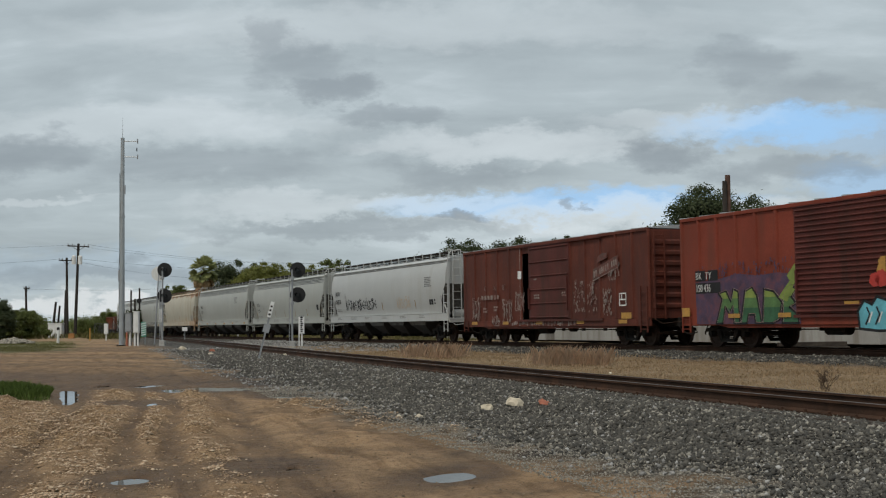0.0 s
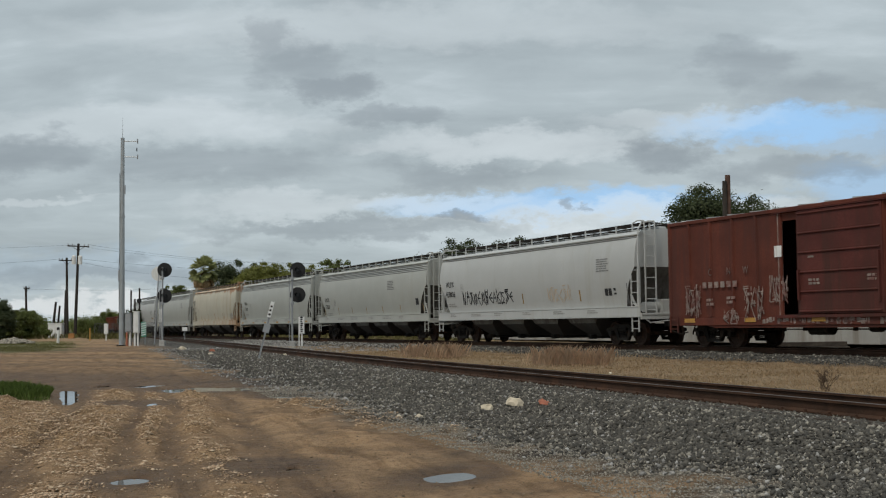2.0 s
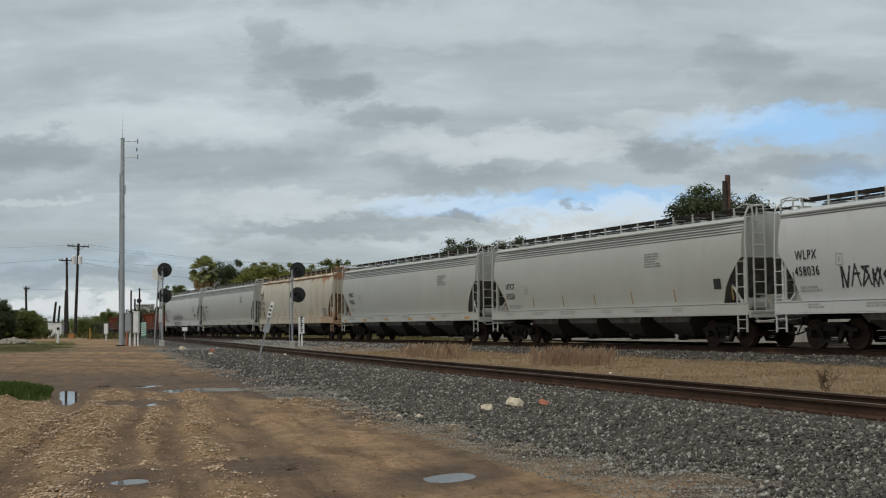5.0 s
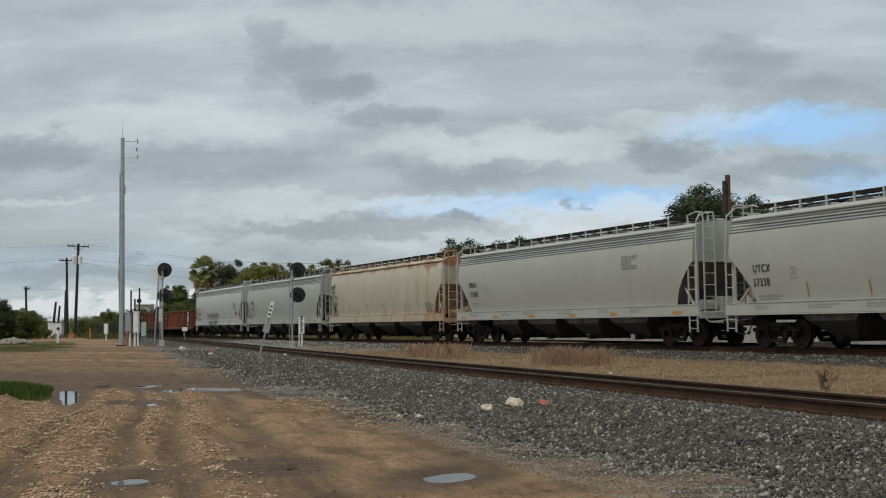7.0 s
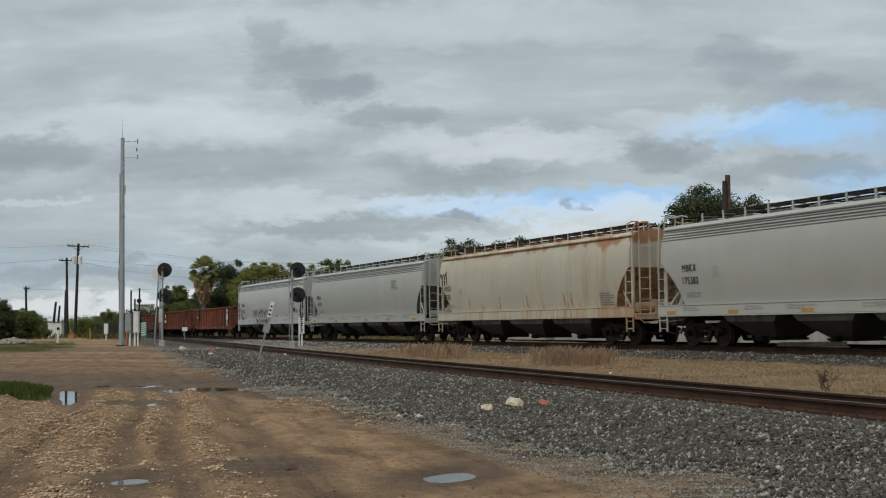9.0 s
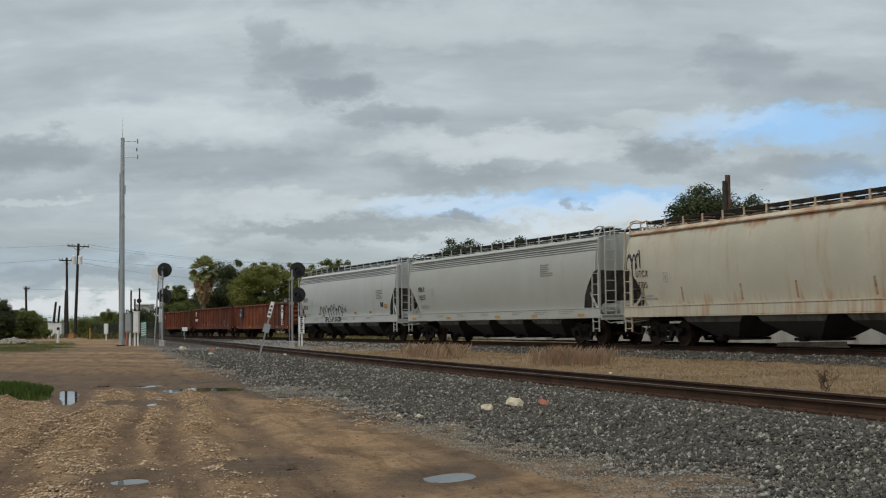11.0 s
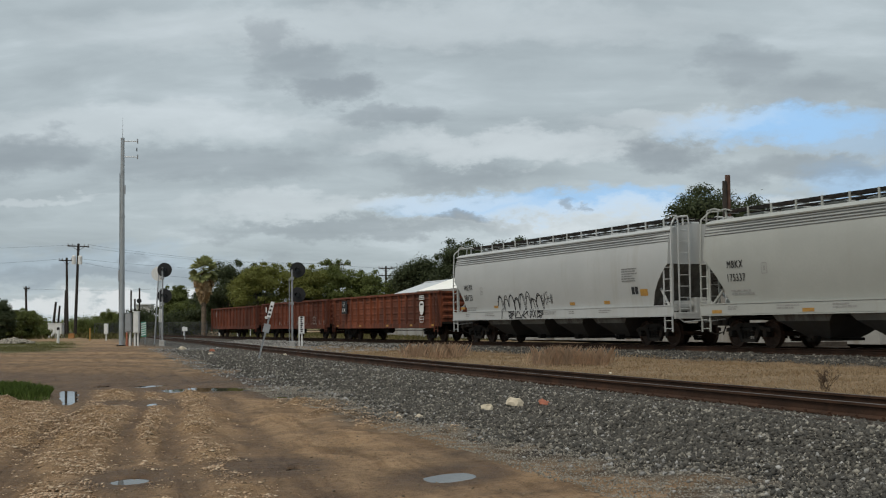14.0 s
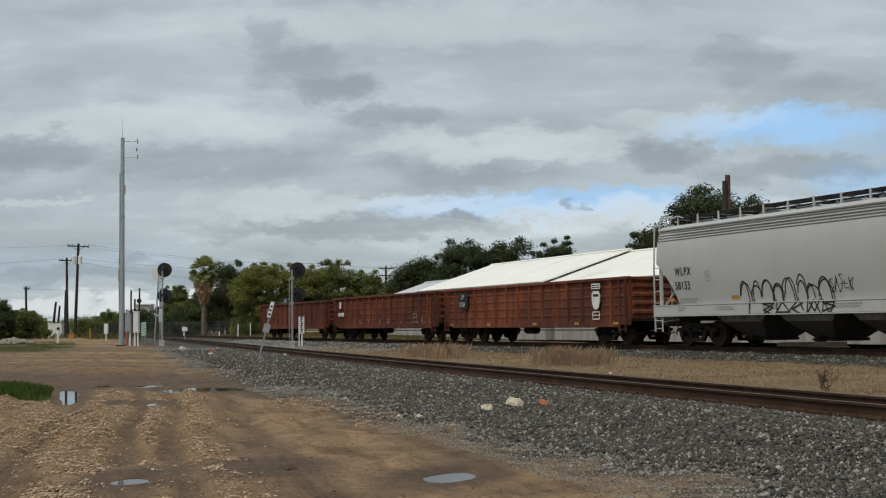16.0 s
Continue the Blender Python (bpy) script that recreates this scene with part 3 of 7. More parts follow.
LEVEL = -0.62
for px, py, a, b, turn in ((-8.75, 28.2, 0.19, 4.2, 0.30), (-3.13, 12.02, 0.16, 0.26, 0.2), (0.03, 11.95, 0.22, 0.40, -0.35), (-5.78, 23.9, 0.12, 0.5, 0.2),
                           (-5.7, 29.3, 1.2, 1.0, -0.2), (-3.3, 25.8, 0.5, 0.5, 0.1), (-1.97, 12.93, 0.19, 0.32, 0.1), (-9.15, 31.4, 0.25, 0.7, 0.25),
                           (-8.6, 31.3, 0.5, 0.35, 0), (-7.6, 31.3, 0.4, 0.6, 0), (-6.6, 24.0, 0.08, 0.3, 0.2), (-1.6, 12.8, 0.08, 0.15, 0)):
    PUDDLES.append((px, py, a, b, turn, LEVEL))


def build_ground():
    xs = grown_axis(-2500, 2500, 0.0, lambda v: 0.085 if abs(v) < 9 else 0.085 + (abs(v) - 9) * 0.07, 0)
    ys = grown_axis(-900, 3600, 9.0, lambda v: 0.075 if 8 < v < 26 else (0.075 + (v - 26) * 0.013 if v >= 26 else 0.3 + (8 - v) * 0.2), 0)
    gx, gy = np.meshgrid(xs, ys)
    x, y = gx.ravel(), gy.ravel()
    z = ground_z(x, y)
    nx, ny = len(xs), len(ys)
    i = (np.arange(ny - 1)[:, None] * nx + np.arange(nx - 1)[None]).ravel()
    me = flat_mesh("ground", np.stack([x, y, z], -1), np.stack([i, i + 1, i + nx + 1, i + nx], -1))
    d1, d2 = off_near(x, y), off_far(x, y)
    lim = smooth01(y, 160, 130)
    wob = (vnoise(x, y, 0.9, 11) - 0.5) * 1.3 + (vnoise(x, y, 3.1, 12) - 0.5) * 0.6
    ballast = np.maximum(smooth01(d1 + wob * 1.3, -5.7, -4.0) * smooth01(d1 + wob * 0.6, 3.0, 2.2) * lim, smooth01(np.abs(d2 + wob * 0.5), 3.6, 2.7))
    ballast = np.maximum(ballast, smooth01(d1, 0, 1) * smooth01(d2, 0, -1) * smooth01(y + wob * 3, 58, 70) * lim)
    dry = smooth01(d1 + wob * 0.5, 1.9, 2.9) * (1 - ballast)
    dry = np.maximum(dry, smooth01(y, 95, 140) * 0.6 * (1 - ballast))
    green = smooth01(x / np.maximum(y, 1) + wob * 0.012, -0.322, -0.336) * smooth01(y + wob, 24.6, 25.6) * smooth01(y + wob, 32, 30)
    green = np.maximum(green, smooth01(x / np.maximum(y, 1) + wob * 0.02, -0.295, -0.32) * smooth01(y + wob * 8, 62, 70) * smooth01(y + wob * 8, 118, 108) * 0.7)
    green = np.maximum(green, smooth01(y + wob * 10, 190, 240) * 0.5)
    wet = np.zeros_like(x)
    for px, py, a, b, turn, level in PUDDLES:
        c, s = math.cos(turn), math.sin(turn)
        u, w = ((x - px) * c + (y - py) * s) / (a + 0.35), (-(x - px) * s + (y - py) * c) / (b + 0.7)
        wet = np.maximum(wet, smooth01(np.sqrt(u * u + w * w) + wob * 0.15, 1.5, 0.7))
    mid_y, half_y = np.interp(x, [-16, -6, -3, -1, 1], [36, 32.7, 27, 24.5, 22]), np.interp(x, [-16, -6, -3, -1, 1], [6.5, 4.6, 3.1, 1.8, 1.0])
    band = smooth01(np.abs(y - mid_y + wob * 0.8) / half_y, 1.25, 0.75) * smooth01(d1, -3.8, -4.6)
    rutw = smooth01(ruts(x, y), 0.48, 0.18) * smooth01(d1, -4, -5) * smooth01(y, 40, 26)
    cross = smooth01(vnoise(y * 0.30 + 0.10 * x + 0.8 * np.sin(x * 0.16), x * 0.05, 1.0, 71) + (vnoise(x, y, 0.8, 72) - 0.5) * 0.35, 0.62, 0.35) * smooth01(y, 26, 33) * smooth01(y, 100, 75) * smooth01(d1, -4.5, -6.5)
    patch = smooth01(vnoise(x, y, 0.75, 91) * 0.6 + vnoise(x, y, 2.1, 92) * 0.4, 0.56, 0.70) * smooth01(rut_line(x, y), 1.1, 1.6) * smooth01(d1, -4.2, -5.0) * smooth01(y, 27, 22)
    marks = np.zeros_like(x)
    for y0, slope, bend, w in ((31.0, -0.35, 0.010, 0.30), (33.2, -0.35, 0.010, 0.30), (36.5, -0.20, 0.014, 0.36), (39.0, -0.20, 0.014, 0.36), (44.0, -0.45, 0.006, 0.45), (47.0, -0.45, 0.006, 0.45), (53.0, -0.15, 0.012, 0.6), (57.0, -0.15, 0.012, 0.6), (63.0, -0.25, 0.010, 0.8), (66.0, -0.25, 0.010, 0.8), (72.0, 0.10, 0.008, 1.0), (76.0, 0.10, 0.008, 1.0), (84.0, -0.10, 0.006, 1.3)):
        off = y - (y0 + slope * (x + 8) + bend * (x + 8) ** 2) + wob * 0.5
        marks = np.maximum(marks, np.exp(-(off / (w * 1.5)) ** 2) * (0.55 + 0.45 * vnoise(x, y, 0.5, 81)))
    marks = marks * smooth01(d1, -4.5, -6.0)
    wet = np.clip(np.maximum.reduce([wet, band, rutw * 0.72, cross * 0.55, marks, patch * 0.45]), 0, 1)
    tan = smooth01(ruts(x, y) + (vnoise(x, y, 0.7, 21) - 0.5) * 0.4, 0.55, 0.85) * smooth01(y, 27, 20) * (0.35 + 0.65 * smooth01(rut_line(x, y), 2.0, 3.0)) * smooth01(d1, -4.6, -6.2)
    tan = np.maximum(tan, 0.15 * smooth01(y + wob * 3, 42, 58) * smooth01(d1, -14, -9) * smooth01(y, 95, 80))
    one = np.ones_like(x)
    for name, cols in (("zone", (ballast, dry, np.clip(green, 0, 1), one)), ("state", (wet, chip_mask(x, y), tan, one))):
        a = me.color_attributes.new(name, "FLOAT_COLOR", "POINT")
        a.data.foreach_set("color", np.stack(cols, -1).astype(np.float32).ravel())
    me.polygons.foreach_set("use_smooth", np.ones(len(me.polygons), bool))
    ob = part("ground", me, M["ground"])
    return tagged(ob, "muddy dirt yard with gravel, ruts and dry turf", "ground", kind="structure")


build_ground()


def build_puddles():
    for px, py, a, b, turn, level in PUDDLES:
        me = Mesher()
        n = 40
        ring = []
        for i in range(n):
            t = 2 * math.pi * i / n
            k = 1.75
            u, w = a * k * math.cos(t), b * k * math.sin(t)
            c, s = math.cos(turn), math.sin(turn)
            ring.append((u * c - w * s, u * s + w * c, 0))
        me.add([(0, 0, 0)] + ring, [(0, i + 1, (i + 1) % n + 1) for i in range(n)])
        ob = part("puddle", me, M["water"], at=pose(px, py, level - 0.004))
        tagged(ob, "shallow muddy rain puddle in a rut", "puddle", "puddles in the yard", "structure")


build_puddles()

# ---- tracks ----


def rail_mesh(name, fx, side, zt, y0, y1, step):
    """A flat-bottomed rail drawn along a line: head, web and foot."""
    prof = [(-0.036, 0), (0.036, 0), (0.036, -0.032), (0.010, -0.046), (0.010, -0.135), (0.070, -0.160), (0.070, -0.175),
            (-0.070, -0.175), (-0.070, -0.160), (-0.010, -0.135), (-0.010, -0.046), (-0.036, -0.032)]
    ys = np.arange(y0, y1 + step, step)
    v, f, n = [], [], len(prof)
    for y in ys:
        dx = float(fx(y + 0.05) - fx(y - 0.05)) / 0.1
        k = math.hypot(1, dx)
        for o, h in prof:
            q = side * (GAUGE / 2 + 0.036) + o
            v.append((float(fx(y)) + q / k, y - q * dx / k, zt + h))
    for i in range(len(ys) - 1):
        for j in range(n):
            f.append((i * n + j, i * n + (j + 1) % n, (i + 1) * n + (j + 1) % n, (i + 1) * n + j))
    me = bpy.data.meshes.new(name)
    me.from_pydata(v, [], f)
    me.materials.append(M["rail"])
    me.materials.append(M["rail_top"])
    for i, p in enumerate(me.polygons):
        p.material_index = 1 if i % n == 0 else 0
    return me


def build_track(name, label, fx, zt, low, y0, y1, t0, t1):
    tr = thing(name, label, "railway track", kind="structure")
    for side, dz in ((-1, 0), (1, low)):
        part("rail", rail_mesh("rail", fx, side, zt + dz, y0, y1, 2.0), None, tr)
    tie = Mesher().box(-1.3, 1.3, -0.115, 0.115, -0.17, 0, 0.012).mesh("tie")
    plate = Mesher().box(-0.11, 0.11, -0.16, 0.16, 0, 0.02).box(-0.095, -0.075, -0.12, -0.09, 0.02, 0.05).box(0.075, 0.095, 0.09, 0.12, 0.02, 0.05).mesh("tie_plate")
    y = t0
    rng = random.Random(5)
    while y < t1:
        dx = float(fx(y + 0.5) - fx(y - 0.5))
        ang = -math.degrees(math.atan(dx))
        m = pose(float(fx(y)), y, zt - 0.19 + low / 2, 0, math.degrees(-low / GAUGE), ang + rng.uniform(-1.2, 1.2))
        t = part("tie", tie, M["tie"], tr, at=m)
        if y < 40:
            for s in (-1, 1):
                part("tie_plate", plate, M["rail"], t, at=pose(s * (GAUGE / 2 + 0.036), 0, 0.0))
        y += 0.5 * math.cos(math.atan(dx))
    return tr


build_track("near_track", "rusty single track on grey ballast, slightly canted", near_x, RAIL_NEAR, -0.055, -30, 142, 9, 62)
build_track("far_track", "rusty main track under the freight train", far_x, RAIL_FAR, 0.0, -150, 420, 14, 110)

# ---- the train ----
V0, ACC = 8.740, 0.01117        # speed and its slight gain
WHEEL_R = 0.457
moving, rolling = [], []


def car_pose(sc, half):
    a, b = far_at(sc - half), far_at(sc + half)
    return pose((a[0] + b[0]) / 2, (a[1] + b[1]) / 2, 0, 0, 0, math.degrees(math.atan2(a[1] - b[1], a[0] - b[0])))


def run(t):
    return V0 * t + ACC * t * t / 2


def wheelset_mesh():
    """Two flanged wheels with dished plates on one axle, across y."""
    me = Mesher()
    prof = [(0.0, -0.10), (0.10, -0.10), (0.11, -0.05), (0.36, -0.02), (0.39, -0.06), (0.455, -0.06), (0.457, 0.05), (0.482, 0.055), (0.482, 0.075),
            (0.40, 0.08), (0.36, 0.03), (0.12, 0.03), (0.10, 0.09), (0.0, 0.09)]
    n = 28
    for side in (-1, 1):
        v, f = [], []
        for i in range(n):
            c, s = math.cos(2 * math.pi * i / n), math.sin(2 * math.pi * i / n)
            v += [(r * c, side * (0.78 - w), r * s) for r, w in prof]
        k = len(prof)
        for i in range(n):
            for j in range(k - 1):
                a, b = i * k + j, ((i + 1) % n) * k + j
                f.append((a, a + 1, b + 1, b))
        me.add(v, f)
    me.tube((0, -0.98, 0), (0, 0.98, 0), 0.08, n=10)
    return me.mesh("wheelset")


def truck_mesh():
    """Cast side frames with springs and bearing adapters, and the bolster across."""
    me = Mesher()
    for s in (-1, 1):
        y = s * 1.02
        top = [(-1.14, 0.52), (-1.14, 0.64), (-0.62, 0.72), (-0.42, 0.82), (0.42, 0.82), (0.62, 0.72), (1.14, 0.64), (1.14, 0.52), (0.62, 0.58), (0.40, 0.68), (-0.40, 0.68), (-0.62, 0.58)]
        me.prism(top, "y", y - 0.07, y + 0.07)
        me.prism([(-0.62, 0.58), (-0.42, 0.66), (-0.30, 0.34), (-0.30, 0.22), (-0.40, 0.24)], "y", y - 0.06, y + 0.06)
        me.prism([(0.62, 0.58), (0.42, 0.66), (0.30, 0.34), (0.30, 0.22), (0.40, 0.24)], "y", y - 0.06, y + 0.06)
        me.box(-0.36, 0.36, y - 0.08, y + 0.08, 0.18, 0.29, 0.01)
        for dx in (-0.17, 0.0, 0.17):
            for k in range(4):
                me.tube((dx, y, 0.30 + k * 0.065), (dx, y, 0.34 + k * 0.065), 0.07, n=10)
        me.box(-0.28, 0.28, y - 0.1, y + 0.1, 0.56, 0.66, 0.01)
        for dx in (-0.89, 0.89):
            me.tube((dx, y - 0.10, WHEEL_R), (dx, y + 0.10, WHEEL_R), 0.105, n=12)
    me.box(-0.2, 0.2, -1.05, 1.05, 0.55, 0.82, 0.02)
    me.tube((0, 0, 0.80), (0, 0, 1.0), 0.2, n=14)
    for dx in (-0.42, 0.42):
        me.box(dx - 0.04, dx + 0.04, -0.9, 0.9, 0.36, 0.44)
        for s in (-1, 1):
            me.box(dx - 0.05 + (0.03 if dx > 0 else -0.03), dx + 0.05, s * 0.78 - 0.06, s * 0.78 + 0.06, 0.28, 0.6)
    return me.mesh("truck")


SHARED = dict(wheelset=wheelset_mesh(), truck=truck_mesh())


def add_trucks(car, L, inset):
    for s in (-1, 1):
        tr = part("truck", SHARED["truck"], M["under"], car, at=pose(s * (L / 2 - inset), 0, 0))
        for dx in (-0.89, 0.89):
            w = part("wheelset", SHARED["wheelset"], M["wheel"], tr, at=pose(dx, 0, WHEEL_R))
            rolling.append((w, dx))


def add_couplers(car, L, length=0.62):
    for s in (-1, 1):
        me = Mesher()
        x0, x1 = s * (L / 2 - 0.35), s * (L / 2 + length)
        me.box(min(x0, x1), max(x0, x1), -0.08, 0.08, 0.78, 0.94, 0.015)
        k = s * (L / 2 + length)
        me.box(min(k, k - s * 0.3), max(k, k - s * 0.3), -0.16, 0.16, 0.72, 1.0, 0.03)
        me.box(min(x0, s * (L / 2 + 0.05)), max(x0, s * (L / 2 + 0.05)), -0.3, 0.3, 0.70, 1.04, 0.02)
        me.path([(s * (L / 2 + 0.1), -0.35, 0.78), (s * (L / 2 + 0.3), -0.32, 0.52), (s * (L / 2 + 0.55), -0.15, 0.42), (s * (L / 2 + 0.78), 0.0, 0.5)], 0.022)
        part("coupler", me, M["under"], car)


def ladder(me, x, y, z0, z1, w, axis="x", r=0.022, pitch=0.40):
    """Two stiles and rungs. axis: the way the rungs run."""
    dx, dy = (w / 2, 0) if axis == "x" else (0, w / 2)
    for s in (-1, 1):
        me.box(x + s * dx - r, x + s * dx + r, y + s * dy - r, y + s * dy + r, z0, z1)
    z = z0 + 0.12
    while z < z1 - 0.05:
        me.tube((x - dx, y - dy, z), (x + dx, y + dy, z), r * 0.7, n=6)
        z += pitch
    return me


# lettering, marks and spray paint lie on a side: outlines in (x, z), carried out to the surface


def decal(name, verts, faces, side_y, mat, car, label="", lift=0.007):
    v = [(x, -(side_y(z) + lift), z) for x, z in verts]
    if name in ("reflector", "hazard_tick", "service_panel", "placard") and len(faces) > 1:
        for f in faces:
            one = bpy.data.meshes.new(name)
            one.from_pydata([v[i] for i in f], [], [tuple(range(len(f)))])
            part(name, one, mat, car, label)
        return None
    me = bpy.data.meshes.new(name)
    me.from_pydata(v, [], faces)
    ob = part(name, me, mat, car, label)
    return tagged(ob, label, kind="stuff") if len(faces) > 1 else ob


def lettering(text, x, z, size, side_y, mat, car, space=1.18, wide=0.80):
    cu = bpy.data.curves.new("lettering", "FONT")
    cu.body, cu.size, cu.space_character = text, size * 1.4, space
    ob = bpy.data.objects.new("lettering", cu)
    me = bpy.data.meshes.new_from_object(ob)
    verts, faces, n = [], [], len(me.vertices)
    for k in range(3):
        verts += [(x + q.co.x * wide + (k - 1) * size * 0.022, z + q.co.y) for q in me.vertices]
        faces += [tuple(i + k * n for i in p.vertices) for p in me.polygons]
    bpy.data.objects.remove(ob)
    bpy.data.meshes.remove(me)
    return decal("lettering", verts, faces, side_y, mat, car, lift=0.018)


def quads(rects):
    v, f = [], []
    for x0, x1, z0, z1 in rects:
        n = len(v)
        v += [(x0, z0), (x1, z0), (x1, z1), (x0, z1)]
        f.append((n, n + 1, n + 2, n + 3))
    return v, f


def text_rows(x, z, w, rows, h, rng, gap=0.55):
    """Writing too small to read: broken bars, row under row."""
    out = []
    for i in range(rows):
        zz, xx = z - i * h * (1 + gap), x
        end = x + w * rng.uniform(0.6, 1.0)
        while xx < end:
            k = rng.uniform(0.10, 0.30)
            out.append((xx, min(xx + k, end), zz, zz + h))
            xx += k + h * 0.6
    return out


def stroke(pts, w):
    """A brush line of width w through (x, z) points."""
    v, f = [], []
    for (x0, z0), (x1, z1) in zip(pts, pts[1:]):
        l = math.hypot(x1 - x0, z1 - z0) or 1
        nx, nz = -(z1 - z0) / l * w / 2, (x1 - x0) / l * w / 2
        ex, ez = (x1 - x0) / l * w * 0.3, (z1 - z0) / l * w * 0.3
        n = len(v)
        v += [(x0 - ex + nx, z0 - ez + nz), (x0 - ex - nx, z0 - ez - nz), (x1 + ex - nx, z1 + ez - nz), (x1 + ex + nx, z1 + ez + nz)]
        f.append((n, n + 1, n + 2, n + 3))
    return v, f


def scrawl(x0, x1, z0, z1, cells, rng, w=0.05, curvy=False):
    """A spray tag: jagged or looping strokes cell by cell, that spell nothing."""
    v, f = [], []
    cw = (x1 - x0) / cells
    for i in range(cells):
        cx = x0 + i * cw
        for _ in range(2):
            if curvy:
                rx, rz = cw * rng.uniform(0.30, 0.75), (z1 - z0) * rng.uniform(0.55, 0.95)
                mx, mz, t0 = cx + cw * rng.uniform(0.35, 0.65), z0 + rng.uniform(-0.04, 0.10), rng.uniform(-0.5, 0.2)
                pts = [(mx + rx * math.cos(t0 + k * 0.34), mz + rz * math.sin(t0 + k * 0.34)) for k in range(rng.randint(9, 12))]
            else:
                lo, hi = z0 + rng.uniform(-0.10, 0.06), z1 + rng.uniform(-0.10, 0.12)
                md = lo + (hi - lo) * rng.uniform(0.4, 0.6)
                form = rng.choice((((0, lo), (0.5, hi), (0.9, lo)), ((0.1, hi), (0.1, lo), (0.8, lo)), ((0.8, hi), (0.1, md), (0.8, lo)), ((0.1, lo), (0.15, hi), (0.5, lo), (0.9, hi)), ((0.8, hi), (0.1, hi), (0.8, md), (0.1, lo)), ((0.2, md), (0.8, md))))
                pts = [(cx + cw * (u + rng.uniform(-0.08, 0.08)), q) for u, q in form]
            a, b = stroke(pts, w)
            n = len(v)
            v += a
            f += [tuple(q + n for q in g) for g in b]
    return v, f


def hopper_y(z):
    return float(np.interp(z, [1.2, 1.45, 1.9, 2.5, 3.1, 3.6, 3.95, 4.18], [1.34, 1.38, 1.47, 1.545, 1.565, 1.525, 1.45, 1.34]))


RING = [0.0, 0.06, 0.16, 0.28, 0.4, 0.55, 0.7, 0.85, 1.0]


def hopper_side(z):
    """The flat-faceted side as built, for what is painted on it."""
    k = [1.40 + 2.78 * r for r in RING]
    return float(np.interp(z, k, [hopper_y(q) for q in k])) + 0.003


def hopper_car(L, paint, label, roof_lines=4, bays=4, top_mat=None, roof_mat=None, cut=1.22, slope_mat=None):
    """A covered hopper: curved sides, sloped ends over open platforms, roof walk, ladders, bays and trucks."""
    car = thing("covered_hopper_car", label, "freight car", group="cars of the train")
    top_mat, roof_mat = top_mat or paint, roof_mat or paint
    xe = L / 2 - 0.32
    # tank body in cross rings
    zs = RING
    roof = [(1.22, 4.27), (0.95, 4.34), (0.5, 4.385), (0.0, 4.40)]
    xs = [xe - cut * k for k in (0.0, 0.09, 0.30, 0.54, 0.78, 1.0)] + [xe - cut - 0.5, xe - 2.6]
    low = [2.95, 2.88, 2.66, 2.36, 1.98, 1.42, 1.40, 1.40]
    st = [(-x, z) for x, z in zip(xs, low)] + [(x, z) for x, z in zip(xs[::-1], low[::-1])]
    me, rows = Mesher(), []
    for x, zb in st:
        ring = [(x, -hopper_y(zb + (4.18 - zb) * k), zb + (4.18 - zb) * k) for k in zs]
        ring += [(x, -y, z) for y, z in roof]
        ring += [(x, -y, z) for _, y, z in [(0, -r[0], r[1]) for r in roof[::-1][1:]]]
        ring += [(x, -q[1], q[2]) for q in [(x, -hopper_y(zb + (4.18 - zb) * k), zb + (4.18 - zb) * k) for k in zs][::-1]]
        rows.append(ring)
    k = len(rows[0])
    v = [p for r in rows for p in r]
    f = [(i * k + j, i * k + (j + 1) % k, (i + 1) * k + (j + 1) % k, (i + 1) * k + j) for i in range(len(rows) - 1) for j in range(k)]
    f += [tuple(range(k))[::-1], tuple((len(rows) - 1) * k + j for j in range(k))]
    me.add(v, f)
    mesh = me.mesh("tank_body")
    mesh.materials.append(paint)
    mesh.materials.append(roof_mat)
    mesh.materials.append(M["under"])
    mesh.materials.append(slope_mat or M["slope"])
    # downward slope sheets and low ends: the default slope paint carries their shade
    for p in mesh.polygons:
        p.use_smooth = True
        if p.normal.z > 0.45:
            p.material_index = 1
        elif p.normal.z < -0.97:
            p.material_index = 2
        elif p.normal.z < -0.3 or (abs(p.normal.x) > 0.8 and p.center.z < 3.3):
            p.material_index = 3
    mesh.set_sharp_from_angle(angle=radians(32))
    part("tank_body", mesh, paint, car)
    # roof edge angle and the long beads below it
    for s in (-1, 1):
        edge = Mesher().prism([(s * 1.33, 4.13), (s * 1.43, 4.13), (s * 1.44, 4.17), (s * 1.34, 4.25), (s * 1.24, 4.29), (s * 1.2, 4.25)], "x", -xe - 0.02, xe + 0.02)
        part("roof_edge", edge, top_mat, car)
        # the beads' darker grey stands for the shadow gaps between them
        for i in range(roof_lines):
            z = 4.06 - i * 0.095
            y = hopper_y(z)
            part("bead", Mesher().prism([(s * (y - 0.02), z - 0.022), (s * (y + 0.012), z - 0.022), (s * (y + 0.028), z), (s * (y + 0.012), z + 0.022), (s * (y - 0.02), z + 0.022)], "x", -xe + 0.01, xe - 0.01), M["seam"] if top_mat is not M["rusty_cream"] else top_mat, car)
    # side sills
    for s in (-1, 1):
        y = s * 1.52
        me = Mesher().box(-L / 2 + 0.05, L / 2 - 0.05, min(y - 0.03, y + 0.03), max(y - 0.03, y + 0.03), 1.10, 1.44, 0.012)
        me.box(-L / 2 + 0.05, L / 2 - 0.05, min(y - s * 0.14, y + s * 0.045), max(y - s * 0.14, y + s * 0.045), 1.44, 1.475)
